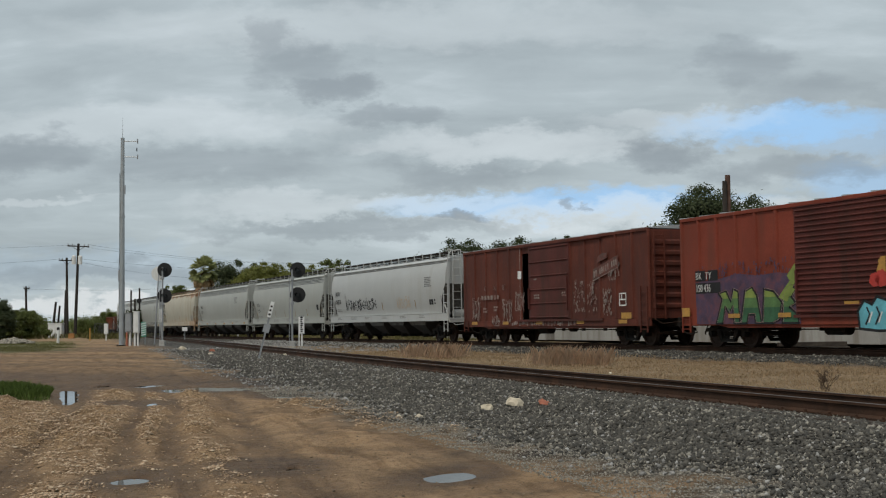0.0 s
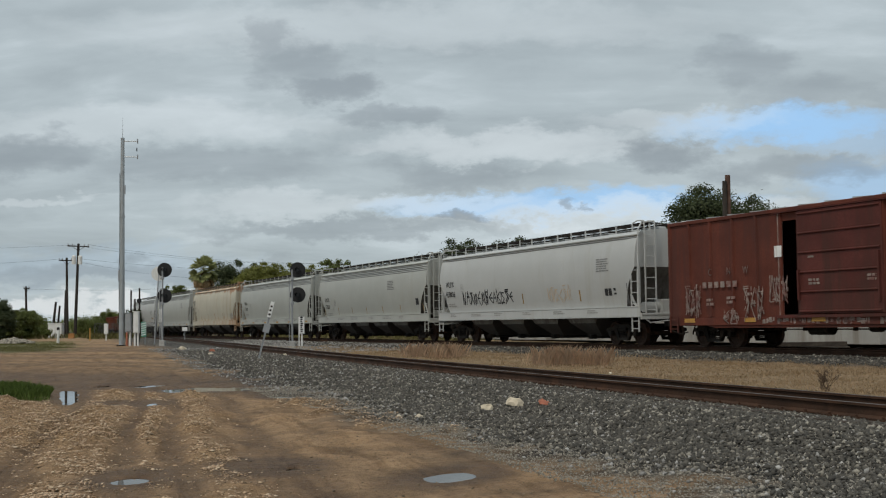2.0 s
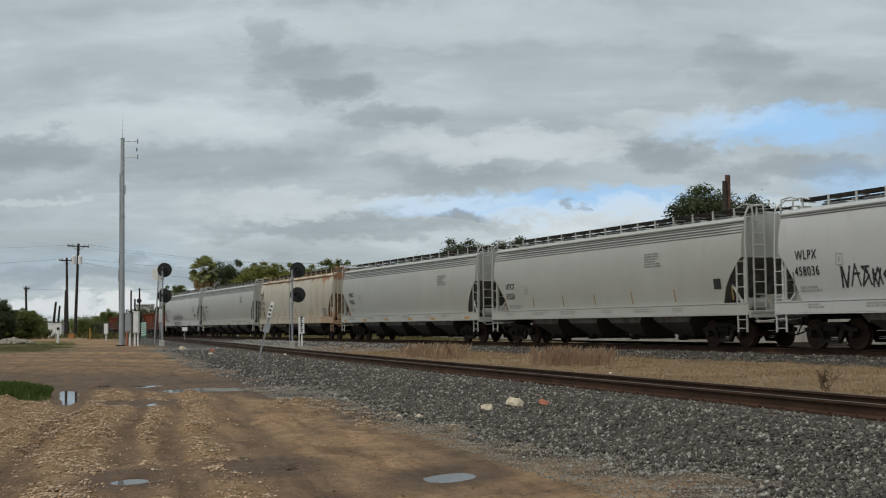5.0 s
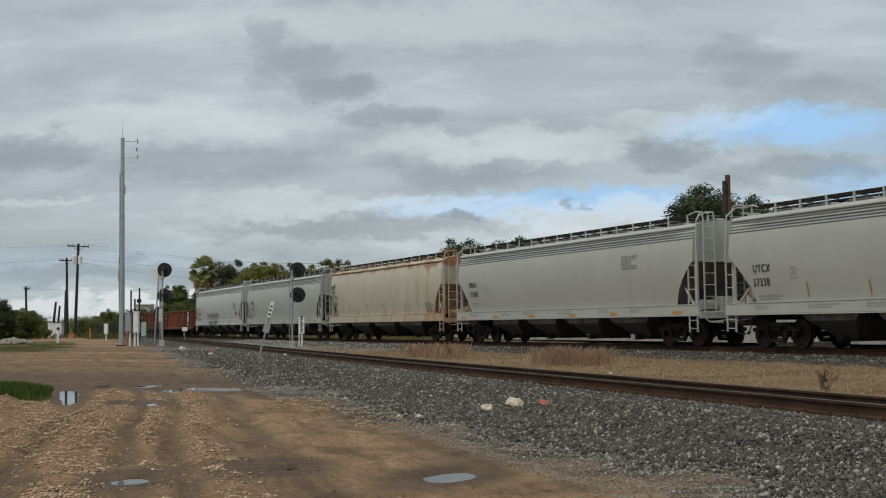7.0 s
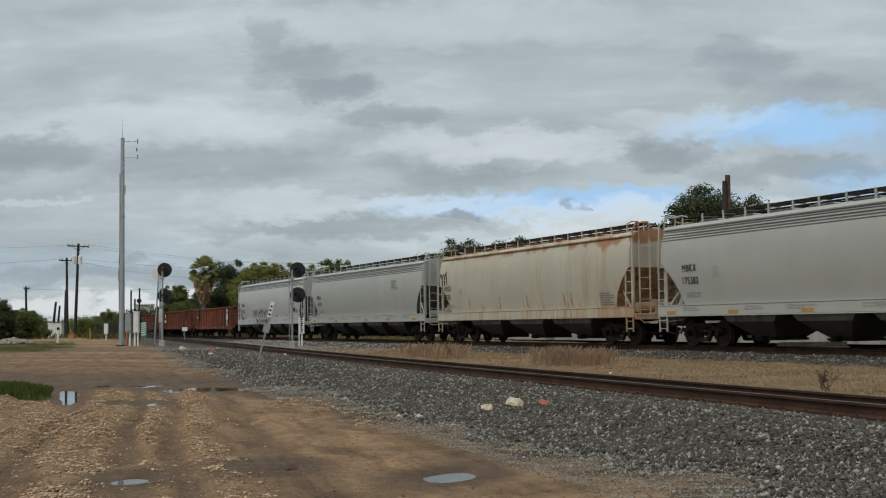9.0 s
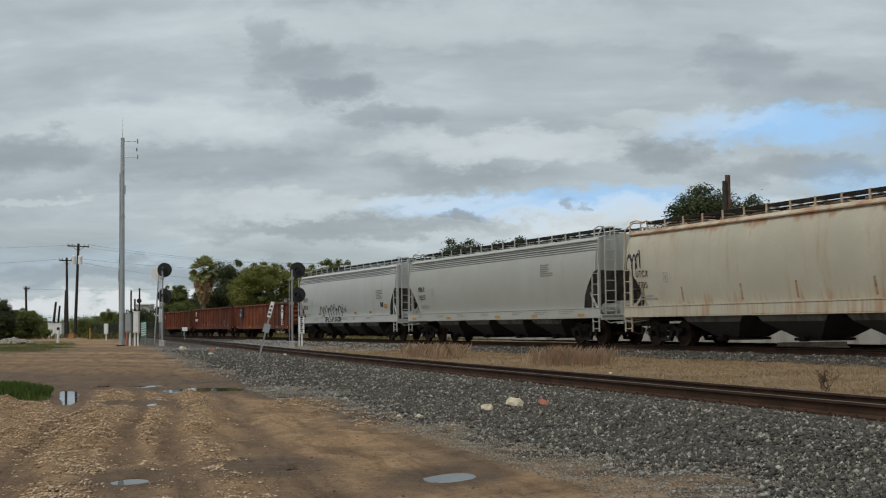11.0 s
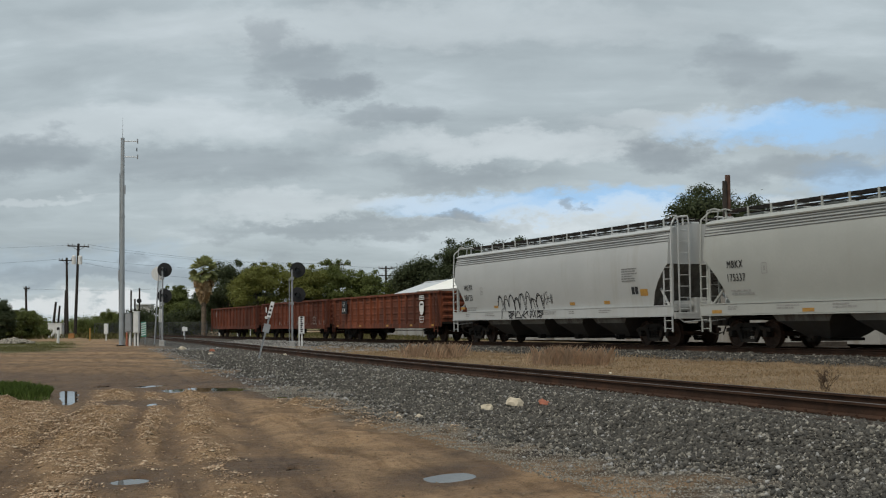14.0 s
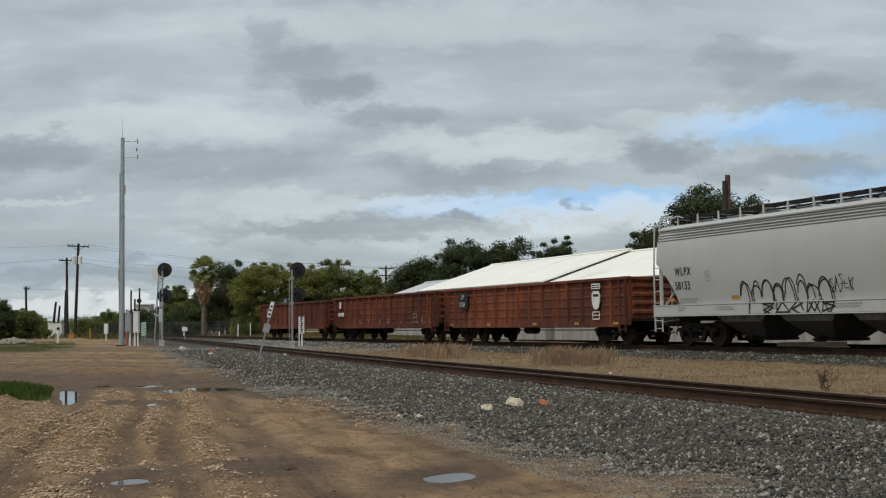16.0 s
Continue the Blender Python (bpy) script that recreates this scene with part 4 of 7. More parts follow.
        me.box(-L / 2 + 0.05, L / 2 - 0.05, min(y - s * 0.14, y + s * 0.05), max(y - s * 0.14, y + s * 0.05), 1.065, 1.10)
        part("side_sill", me, paint, car)
    # roof walk: grating planks on stands
    plank = Mesher().box(-xe + 0.1, xe - 0.1, -0.055, 0.055, 4.60, 4.635).mesh("roof_walk_plank")
    for y in (-0.62, -0.45, -0.28, 0.28, 0.45, 0.62):
        part("roof_walk_plank", plank, M["under"], car, at=pose(0, y, 0))
    for s in (-1, 1):
        part("roof_walk_edge", Mesher().box(-xe + 0.1, xe - 0.1, s * 0.70 - 0.012, s * 0.70 + 0.012, 4.58, 4.68), M["under"], car)
    stand = Mesher().box(-0.035, 0.035, -0.02, 0.02, 0, 0.36).box(-0.02, 0.02, 0.02, 0.52, 0.23, 0.26).mesh("roof_walk_stand")
    stand.materials.append(top_mat)
    n = int(L / 1.22)
    for i in range(n + 1):
        x = -xe + 0.2 + (2 * xe - 0.4) * i / n
        for s in (-1, 1):
            part("roof_walk_stand", stand, None, car, at=pose(x, s * 0.72, 4.33, 0, 0, 0 if s < 0 else 180))
    hatch = Mesher().box(-0.55, 0.55, -0.2, 0.2, 4.38, 4.52, 0.03).mesh("roof_hatch")
    for i in range(10):
        part("roof_hatch", hatch, roof_mat, car, at=pose(-xe + 1.0 + (2 * xe - 2.0) * i / 9, 0, 0))
    # ends: platform, ladders, braces
    for s in (-1, 1):
        xo = s * (L / 2)
        me = Mesher()
        me.box(min(xo, xo - s * 1.7), max(xo, xo - s * 1.7), -1.48, 1.48, 1.10, 1.15)
        me.box(min(xo, xo - s * 0.10), max(xo, xo - s * 0.10), -1.5, 1.5, 0.98, 1.22, 0.01)
        part("end_platform", me, paint, car)
        brace = Mesher()
        for y in (-1.38, 1.38):
            brace.box(xo - s * 0.34 - 0.05, xo - s * 0.34 + 0.05, y - 0.05, y + 0.05, 1.15, 3.1)
            brace.tube((xo - s * 0.35, y, 1.25), (xo - s * 1.2, y * 0.92, 2.1), 0.045, n=6)
        brace.box(min(xo - s * 0.5, xo - s * 1.1), max(xo - s * 0.5, xo - s * 1.1), -0.25, 0.25, 1.15, 1.75, 0.04)
        brace.tube((xo - s * 0.8, -0.9, 1.45), (xo - s * 0.8, 0.6, 1.45), 0.2, n=12)
        part("end_brace", brace, paint, car)
        for y, tag in ((-1.0, ""), (1.0, "")):
            lad = Mesher()
            ladder(lad, xo + s * 0.02 - s * 0.12, y, 1.22, 4.42, 0.46, "y")
            lad.path([(xo - s * 0.1, y - 0.23, 4.40), (xo - s * 0.15, y - 0.23, 4.66), (xo - s * 0.55, y - 0.23, 4.70), (xo - s * 0.9, y - 0.23, 4.62)], 0.025)
            lad.path([(xo - s * 0.1, y + 0.23, 4.40), (xo - s * 0.15, y + 0.23, 4.66), (xo - s * 0.55, y + 0.23, 4.70), (xo - s * 0.9, y + 0.23, 4.62)], 0.025)
            part("end_ladder", lad, paint, car)
        for y in (-1.53, 1.53):
            lad = Mesher()
            ladder(lad, xo - s * 0.36, y, 1.44, 2.95, 0.5, "x", pitch=0.42)
            lad.path([(xo - s * 0.11, y, 2.93), (xo - s * 0.14, y, 3.4), (xo - s * 0.14, y * 0.97, 4.35), (xo - s * 0.3, y * 0.8, 4.62), (xo - s * 0.3, y * 0.45, 4.66)], 0.03)
            part("side_ladder", lad, paint, car)
            step = Mesher()
            ladder(step, xo - s * 0.36, y, 0.52, 1.08, 0.46, "x", pitch=0.28)
            part("stirrup_step", step, paint, car)
        lev = Mesher().path([(xo + s * 0.06, -1.45, 1.05), (xo + s * 0.12, -1.2, 0.86), (xo + s * 0.2, -0.3, 0.95)], 0.018)
        part("uncoupling_lever", lev, paint, car)
    wheel = Mesher()
    wx = L / 2 - 0.08
    ring = [(wx, 0.45 + 0.27 * math.cos(i * math.pi / 8), 2.35 + 0.27 * math.sin(i * math.pi / 8)) for i in range(17)]
    wheel.path(ring, 0.02)
    for i in range(0, 16, 4):
        wheel.tube((wx, 0.45, 2.35), ring[i], 0.014, n=5)
    wheel.tube((wx - 0.35, 0.45, 2.35), (wx, 0.45, 2.35), 0.03)
    part("brake_wheel", wheel, M["under"], car)
    # underside
    part("centre_sill", Mesher().box(-L / 2 + 0.3, L / 2 - 0.3, -0.24, 0.24, 0.90, 1.14, 0.02), M["under"], car)
    x0, x1 = -L / 2 + 3.15, L / 2 - 3.15
    w = (x1 - x0) / bays
    for i in range(bays):
        a, b = x0 + i * w, x0 + (i + 1) * w
        c = (a + b) / 2
        me = Mesher()
        ta, tb, ba, bb = a + 0.02, b - 0.02, c - w * 0.14, c + w * 0.14
        v = [(ta, -1.42, 1.38), (tb, -1.42, 1.38), (tb, 1.42, 1.38), (ta, 1.42, 1.38), (ta + 0.55, -1.24, 0.86), (tb - 0.55, -1.24, 0.86), (tb - 0.55, 1.24, 0.86), (ta + 0.55, 1.24, 0.86),
             (ba, -0.62, 0.34), (bb, -0.62, 0.34), (bb, 0.62, 0.34), (ba, 0.62, 0.34)]
        f = [(k, (k + 1) % 4, (k + 1) % 4 + 4, k + 4) for k in range(4)] + [(k + 4, (k + 1) % 4 + 4, (k + 1) % 4 + 8, k + 8) for k in range(4)] + [(8, 9, 10, 11), (3, 2, 1, 0)]
        me.add(v, f)
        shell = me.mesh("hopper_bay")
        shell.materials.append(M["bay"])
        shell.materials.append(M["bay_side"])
        # steep sides get the lit tone, slopes the shaded tone of one paint
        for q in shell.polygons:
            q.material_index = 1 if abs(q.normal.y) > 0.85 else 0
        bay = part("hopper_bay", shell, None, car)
        gate = Mesher().box(c - w * 0.16, c + w * 0.16, -0.68, 0.68, 0.24, 0.33, 0.02).tube((c, -1.0, 0.30), (c, 1.0, 0.30), 0.05)
        gate.box(c - 0.12, c + 0.12, -0.95, -0.67, 0.22, 0.40, 0.02)
        part("outlet_gate", gate, M["under"], bay)
    pipe = Mesher().tube((-L / 2 + 0.6, -0.7, 0.98), (L / 2 - 0.6, -0.7, 0.98), 0.025, n=6)
    part("brake_pipe", pipe, M["under"], car)
    add_trucks(car, L, 2.0)
    add_couplers(car, L)
    return car


# grime plus the shade below the sloped ends, mixed into one dark paint
M["slope"] = material("grimy_shaded_slope_paint", (0.125, 0.118, 0.105), 0.75, 0, 0.25, 1.0, 20, 0.08, (0.05, 0.043, 0.036), 0.5, streak=True)
# grimy bay paint in two tones: light on the sides, shade on the slopes
M["bay_side"] = material("grimy_lit_grey_bay_side", (0.17, 0.165, 0.152), 0.75, 0, 0.2, 1.2, 20, 0.08, (0.07, 0.06, 0.05), 0.45, streak=True)
M["bay"] = material("grimy_shaded_bay_paint", (0.055, 0.052, 0.048), 0.8, 0, 0.3, 1.2, 20, 0.1, (0.05, 0.042, 0.036), 0.6)


def side_marks(car, L, seed, mark, number, mx, mz, size, block_x, tick_xs, yellow_xs, tick_mat="ink", sill_rows=True, block_z=3.32):
    """Reporting marks, capacity data, consolidated stencils and reflectors of one hopper."""
    rng = random.Random(seed)
    lettering(mark, mx, mz, size, hopper_side, M["ink"], car)
    lettering(number, mx - 0.05, mz - size * 1.75, size, hopper_side, M["ink"], car)
    decal("data_stencil", *quads(text_rows(mx + 0.1, mz - size * 3.1, 1.2, 2, 0.055, rng, 0.9)), hopper_side, M["faint"], car)
    decal("box_stencil", *quads([(mx + 1.75, mx + 1.78, mz - 0.25, mz + 0.1), (mx + 2.0, mx + 2.03, mz - 0.25, mz + 0.1), (mx + 1.75, mx + 2.03, mz + 0.08, mz + 0.1), (mx + 1.75, mx + 2.03, mz - 0.25, mz - 0.23), (mx + 1.86, mx + 1.93, mz - 0.15, mz)]), hopper_side, M["faint"], car)
    decal("data_stencil", *quads(text_rows(block_x, block_z, 1.15, 6, 0.05, rng, 0.8)), hopper_side, M["midstencil"], car)
    if tick_xs:
        decal("hazard_tick", *quads([(x - 0.035, x + 0.035, 1.58, 2.02) for x in tick_xs]), hopper_side, M[tick_mat], car)

    def sill_y(z):
        return 1.552
    if sill_rows:
        rows = []
        x = -L / 2 + 1.6
        while x < L / 2 - 2:
            rows += text_rows(x, 1.33, rng.uniform(0.6, 1.5), 2, 0.045, rng, 0.8)
            x += rng.uniform(2.0, 3.4)
        decal("sill_stencil", *quads(rows), sill_y, M["faint"], car)
    for x in yellow_xs:
        decal("reflector", *quads([(x - 0.27, x + 0.27, 1.14, 1.25)]), sill_y, M["yellow"], car)


M["midstencil"] = material("pale_stencil", (0.215, 0.215, 0.21), 0.7, 0, 0.2, 4, 30, 0.0)
M["faintdark"] = material("worn_dark_stencil", (0.14, 0.14, 0.14), 0.7, 0, 0.2, 4, 30, 0.0)
M["orange_mist"] = material("thin_orange_spray", (0.50, 0.40, 0.29), 0.6, 0, 0.15, 4, 30, 0.0)


def rusted_cream():
    """Cream paint with rust that has run from the roof seam and crept up from the sill."""
    m = M["cream_car"]
    nt = m.node_tree
    b = nt.nodes["Principled BSDF"]
    old = b.inputs["Base Color"].links[0].from_socket
    tc = nt.nodes.new("ShaderNodeTexCoord").outputs["Object"]
    sep = nt.nodes.new("ShaderNodeSeparateXYZ")
    nt.links.new(tc, sep.inputs[0])
    x, _, z = sep.outputs
    runs = noise_node(nt, mapped(nt, tc, (1.5, 0.3, 0.20)), 1.0, 7, 0.62, 0.5)
    blot = noise_node(nt, mapped(nt, tc, (0.45, 0.3, 0.5)), 1.0, 6, 0.6, 0.4)
    thin = noise_node(nt, mapped(nt, tc, (4.5, 0.4, 0.35)), 1.0, 5, 0.6, 0.2)
    seam = ramp_node(nt, z, 3.55, 4.22)
    ahead = ramp_node(nt, x, -9.0, 8.5)
    patch = math_node(nt, "MULTIPLY", ramp_node(nt, math_node(nt, "ABSOLUTE", math_node(nt, "SUBTRACT", x, 7.0)), 1.0, 0.1), ramp_node(nt, z, 2.7, 3.7))
    top = math_node(nt, "ADD", math_node(nt, "MULTIPLY", seam, 0.20), math_node(nt, "MULTIPLY", math_node(nt, "MULTIPLY", seam, ahead), 0.10))
    top = math_node(nt, "ADD", math_node(nt, "ADD", top, math_node(nt, "MULTIPLY", patch, 0.17)), math_node(nt, "ADD", math_node(nt, "MULTIPLY", runs, 0.6), math_node(nt, "MULTIPLY", blot, 0.4)))
    top = ramp_node(nt, top, 0.66, 0.80)
    foot = math_node(nt, "MULTIPLY", ramp_node(nt, z, 2.15, 1.45), math_node(nt, "ADD", 0.11, math_node(nt, "MULTIPLY", ramp_node(nt, x, 6.0, 8.3), 0.10)))
    foot = ramp_node(nt, math_node(nt, "ADD", foot, math_node(nt, "ADD", math_node(nt, "MULTIPLY", thin, 0.65), math_node(nt, "MULTIPLY", blot, 0.35))), 0.57, 0.74)
    col = mix_node(nt, math_node(nt, "MULTIPLY", foot, 0.75), old, (0.36, 0.20, 0.095))
    col = mix_node(nt, math_node(nt, "MULTIPLY", top, 0.88), col, mix_node(nt, thin, (0.20, 0.08, 0.035), (0.42, 0.20, 0.085)))
    nt.links.new(col, b.inputs["Base Color"])
    return m


def settle(car, s0, s1, inset=2.0):
    """Stand a car on the rails and note how it runs."""
    sc, half = (s0 + s1) / 2, (s1 - s0) / 2 - inset
    car.matrix_basis = car_pose(sc, half)
    moving.append((car, sc, half))
    return car


def build_hoppers():
    rng = random.Random(11)
    # white four-bay car with the black tag
    L = 52.9 - 34.1
    car = hopper_car(L, M["white_car"], "off-white covered hopper car with black spray tag", roof_lines=1, cut=0.85)
    side_marks(car, L, 1, "WLPX", "458036", -L / 2 + 1.1, 2.72, 0.28, L / 2 - 3.1, [], [], sill_rows=True)
    decal("graffiti", *scrawl(-L / 2 + 3.0, -L / 2 + 8.4, 1.85, 2.38, 13, rng, 0.06), hopper_side, M["ink"], car, "black spray tag")
    decal("graffiti", *scrawl(L / 2 - 7.2, L / 2 - 5.2, 1.8, 2.35, 6, rng, 0.035), hopper_side, M["orange_mist"], car, "faint orange spray tag")
    decal("hazard_tick", *quads([(x - 0.03, x + 0.03, 1.6, 2.35) for x in (-L / 2 + 0.95, L / 2 - 0.95)]), hopper_side, M["faintdark"], car)
    decal("hazard_tick", *quads([(x - 0.05, x + 0.05, 1.75, 2.2) for x in (-0.1, 4.9)]), hopper_side, M["ochre"], car)
    decal("service_panel", *quads([(L / 2 - 2.55, L / 2 - 2.32, 1.92, 2.2), (L / 2 - 2.28, L / 2 - 2.05, 1.92, 2.2), (L / 2 - 1.9, L / 2 - 1.75, 2.1, 2.2), (L / 2 - 1.9, L / 2 - 1.72, 1.95, 2.02)]), hopper_side, M["ink"], car)
    settle(car, 34.1, 52.9)
    # grey car with yellow ticks
    L = 73.0 - 54.1
    car = hopper_car(L, M["grey_car"], "light grey covered hopper car with yellow tick marks", roof_lines=4)
    side_marks(car, L, 2, "UTCX", "57338", -L / 2 + 1.55, 2.42, 0.25, L / 2 - 6.0, [-L / 2 + 1.3, -L / 2 + 4.0, -L / 2 + 6.6, -0.3, 2.4, 5.2, L / 2 - 0.95], [], "ochre")
    decal("service_panel", *quads([(L / 2 - 1.9, L / 2 - 1.5, 1.95, 2.3)]), hopper_side, M["ink"], car)
    settle(car, 54.1, 73.0)
    L = 94.6 - 74.4
    car = hopper_car(L, M["grey_car"], "grey covered hopper car with yellow sill reflectors", roof_lines=4)
    side_marks(car, L, 3, "MBKX", "175382", -L / 2 + 1.6, 2.62, 0.25, L / 2 - 4.9, [], [-L / 2 + 0.9, -L / 2 + 4.4, -L / 2 + 8.0, 1.4, 4.6, L / 2 - 1.3])
    settle(car, 74.4, 94.6)
    L = 114.6 - 96.1
    car = hopper_car(L, rusted_cream(), "cream covered hopper car with heavy rust runs", roof_lines=0, bays=3, top_mat=M["rusty_cream"], roof_mat=M["rusty_cream"], slope_mat=M["rust_run"])
    side_marks(car, L, 4, "UTCX", "47735", -L / 2 + 0.95, 2.55, 0.24, L / 2 - 2.6, [], [], sill_rows=False, block_z=2.0)
    decal("hazard_tick", *quads([(x - 0.05, x + 0.05, 1.58, 2.1) for x in (-5.5, -2.2, 0.5, 3.8, 4.4)]), hopper_side, M["rust_run"], car)
    decal("graffiti", *scrawl(-L / 2 + 0.40, -L / 2 + 1.25, 2.85, 3.5, 3, rng, 0.05, True), hopper_side, M["ink"], car, "dark looping spray tag")
    decal("hazard_tick", *quads([(-L / 2 + 1.28, -L / 2 + 1.38, 1.55, 2.35)]), hopper_side, M["ochre"], car)
    settle(car, 96.1, 114.6)
    L = 136.4 - 116.25
    car = hopper_car(L, M["grey_car"], "grey covered hopper car with one orange sill reflector", roof_lines=4)
    side_marks(car, L, 5, "MBKX", "175337", -L / 2 + 1.6, 2.62, 0.25, L / 2 - 4.9, [], [-L / 2 + 1.0, -L / 2 + 5.5, 1.0, 4.6, L / 2 - 1.5])
    settle(car, 116.25, 136.4)
    L = 157.05 - 137.9
    car = hopper_car(L, M["white_car"], "pale grey covered hopper car with outlined spray tag", roof_lines=4)
    side_marks(car, L, 6, "WLPX", "58133", -L / 2 + 1.45, 2.50, 0.28, L / 2 - 3.4, [], [], sill_rows=True, block_z=2.85)
    decal("graffiti", *scrawl(-L / 2 + 5.0, -L / 2 + 9.2, 1.55, 2.25, 8, rng, 0.045, True), hopper_side, M["ink"], car, "black outlined spray tag")
    decal("graffiti", *scrawl(-L / 2 + 5.5, -L / 2 + 9.6, 1.14, 1.42, 6, rng, 0.05), lambda z: 1.556, M["ink"], car, "black spray tag")
    decal("graffiti", *scrawl(-L / 2 + 9.2, -L / 2 + 10.2, 1.75, 2.1, 5, rng, 0.025), hopper_side, M["ink"], car, "black spray tag")
    decal("reflector", *quads([(x - 0.22, x + 0.22, 1.60, 1.72) for x in (-L / 2 + 1.0, -L / 2 + 4.7, 2.2, 4.9)] + [(7.35, 7.85, 1.85, 2.1)]), hopper_side, M["yellow"], car)
    decal("service_panel", *quads([(6.78, 6.98, 1.92, 2.2), (7.02, 7.22, 1.92, 2.2)]), hopper_side, M["ink"], car)
    settle(car, 137.9, 157.05)


M["rust_run"] = material("rust_run", (0.30, 0.155, 0.075), 0.85, 0, 0.35, 3, 20, 0.05, (0.42, 0.33, 0.22), 0.6)
build_hoppers()


def corrugated_end(wall, mat, x, s, y, z0, z1, n):
    """Pressed horizontal ribs on an end wall, each a part of it."""
    for i in range(n):
        z = z0 + (z1 - z0) * (i + 0.5) / n
        h = (z1 - z0) / n * 0.30
        v = [(x, q, z + d) for q in (-y, y) for d in (-h, h)] + [(x + s * 0.055, q, z + d) for q in (-y + 0.04, y - 0.04) for d in (-h * 0.45, h * 0.45)]
        part("end_rib", Mesher().add(v, [(0, 1, 3, 2), (4, 6, 7, 5), (0, 4, 5, 1), (2, 3, 7, 6), (0, 2, 6, 4), (1, 5, 7, 3)]), mat, wall)


def box_side(z):
    return 1.51


def boxcar(L, paint, end_paint, label, open_l, open_r, door_l, door_r, door_paint, posts, ztop=4.36, door_ribs=7):
    """A boxcar with real walls, so that a door left ajar shows its hollow inside."""
    car = thing("boxcar", label, "freight car", group="cars of the train")
    h, z0, y = L / 2, 1.02, 1.46
    part("floor", Mesher().box(-h + 0.05, h - 0.05, -y + 0.01, y - 0.01, z0 - 0.06, z0 + 0.04), M["under"], car)
    for a, b in ((-h, open_l), (open_r, h)):
        part("side_panel", Mesher().box(a, b, -y - 0.02, -y + 0.04, z0 - 0.02, ztop - 0.06, 0.008), paint, car)
    part("side_panel", Mesher().box(open_l, open_r, -y - 0.02, -y + 0.04, ztop - 0.40, ztop - 0.06), paint, car)
    part("side_panel", Mesher().box(-h, h, y - 0.04, y + 0.02, z0 - 0.02, ztop - 0.06, 0.008), paint, car)
    for s in (-1, 1):
        me = Mesher().box(min(s * h, s * (h - 0.06)), max(s * h, s * (h - 0.06)), -y + 0.045, y - 0.045, z0, ztop - 0.06)
        corrugated_end(part("end_wall", me, end_paint, car), end_paint, s * h - s * 0.002, s, y - 0.10, z0 + 0.25, ztop - 0.35, 7)
    # posts along the side
    for a, b in ((-h, open_l), (max(open_r, door_r), h)):
        n = max(2, round((b - a) / posts))
        for i in range(n + 1):
            x = min(max(a + (b - a) * i / n, -h + 0.05), h - 0.05)
            part("side_post", Mesher().prism([(x - 0.075, -y - 0.019), (x - 0.045, -y - 0.075), (x + 0.045, -y - 0.075), (x + 0.075, -y - 0.019)], "z", z0 + 0.02, ztop - 0.1), paint, car)
    for s in (-1, 1):
        me = Mesher().box(-h, h, s * (y + 0.03) - 0.05, s * (y + 0.03) + 0.05, ztop - 0.12, ztop, 0.012)
        part("top_chord", me, paint, car)
        me = Mesher().box(-h + 0.9 if s < 0 else -h, h - 0.9 if s < 0 else h, s * (y - 0.0) - 0.06, s * (y - 0.0) + 0.05, z0 - 0.02 - 0.26, z0 - 0.02, 0.01)
        fish = [(-h + 1.9, z0 - 0.26), (h - 1.9, z0 - 0.26), (h - 2.6, z0 - 0.36), (-h + 2.6, z0 - 0.36)]
        me.prism(fish, "y", s * y - 0.02, s * y + 0.02)
        part("side_sill", me, paint, car)
    # roof: sheets between low ridges
    me = Mesher()
    n = 14
    for i in range(n):
        a, b = -h - 0.02 + (L + 0.04) * i / n, -h - 0.02 + (L + 0.04) * (i + 1) / n
        v = [(x, q, z) for x in (a + 0.02, b - 0.02) for q, z in ((-y - 0.06, ztop), (0, ztop + 0.13), (y + 0.06, ztop), (y + 0.06, ztop - 0.03), (-y - 0.06, ztop - 0.03))]
        me.add(v, [(0, 1, 6, 5), (1, 2, 7, 6), (2, 3, 8, 7), (3, 4, 9, 8), (4, 0, 5, 9), (0, 4, 3, 2, 1), (5, 6, 7, 8, 9)])
        me.prism([(-y - 0.06, ztop + 0.005), (0, ztop + 0.135), (y + 0.06, ztop + 0.005), (y + 0.06, ztop + 0.04), (0, ztop + 0.175), (-y - 0.06, ztop + 0.04)], "x", a - 0.02, a + 0.02)
    part("roof", me, M["galv"], car, "dull galvanised ridged roof")
    # door on its rails
    me = Mesher().box(door_l, door_r, -y - 0.11, -y - 0.055, z0 + 0.05, ztop - 0.16, 0.012)
    door = part("door", me, door_paint, car, "ribbed sliding door")
    for i in range(door_ribs + 1):
        z = z0 + 0.12 + (ztop - z0 - 0.38) * i / door_ribs
        rib = Mesher().prism([(-y - 0.11, z - 0.035), (-y - 0.15, z - 0.012), (-y - 0.15, z + 0.012), (-y - 0.11, z + 0.035)], "x", door_l + 0.08, door_r - 0.08)
        part("door_rib", rib, door_paint, door)
    part("door_handle", Mesher().box(door_l + 0.08, door_l + 0.14, -y - 0.20, -y - 0.11, 1.5, 2.4), door_paint, door)
    part("lock_bar", Mesher().box(door_r - 0.14, door_r - 0.08, -y - 0.19, -y - 0.11, 1.4, 2.8), door_paint, door)
    part("door_rail", Mesher().box(open_l - 0.2, min(h, door_r + 2.6), -y - 0.13, -y - 0.055, z0 - 0.06, z0 + 0.03), door_paint, car)
    part("door_rail", Mesher().box(open_l - 0.2, min(h, door_r + 2.6), -y - 0.14, -y - 0.055, ztop - 0.15, ztop - 0.125), door_paint, car)
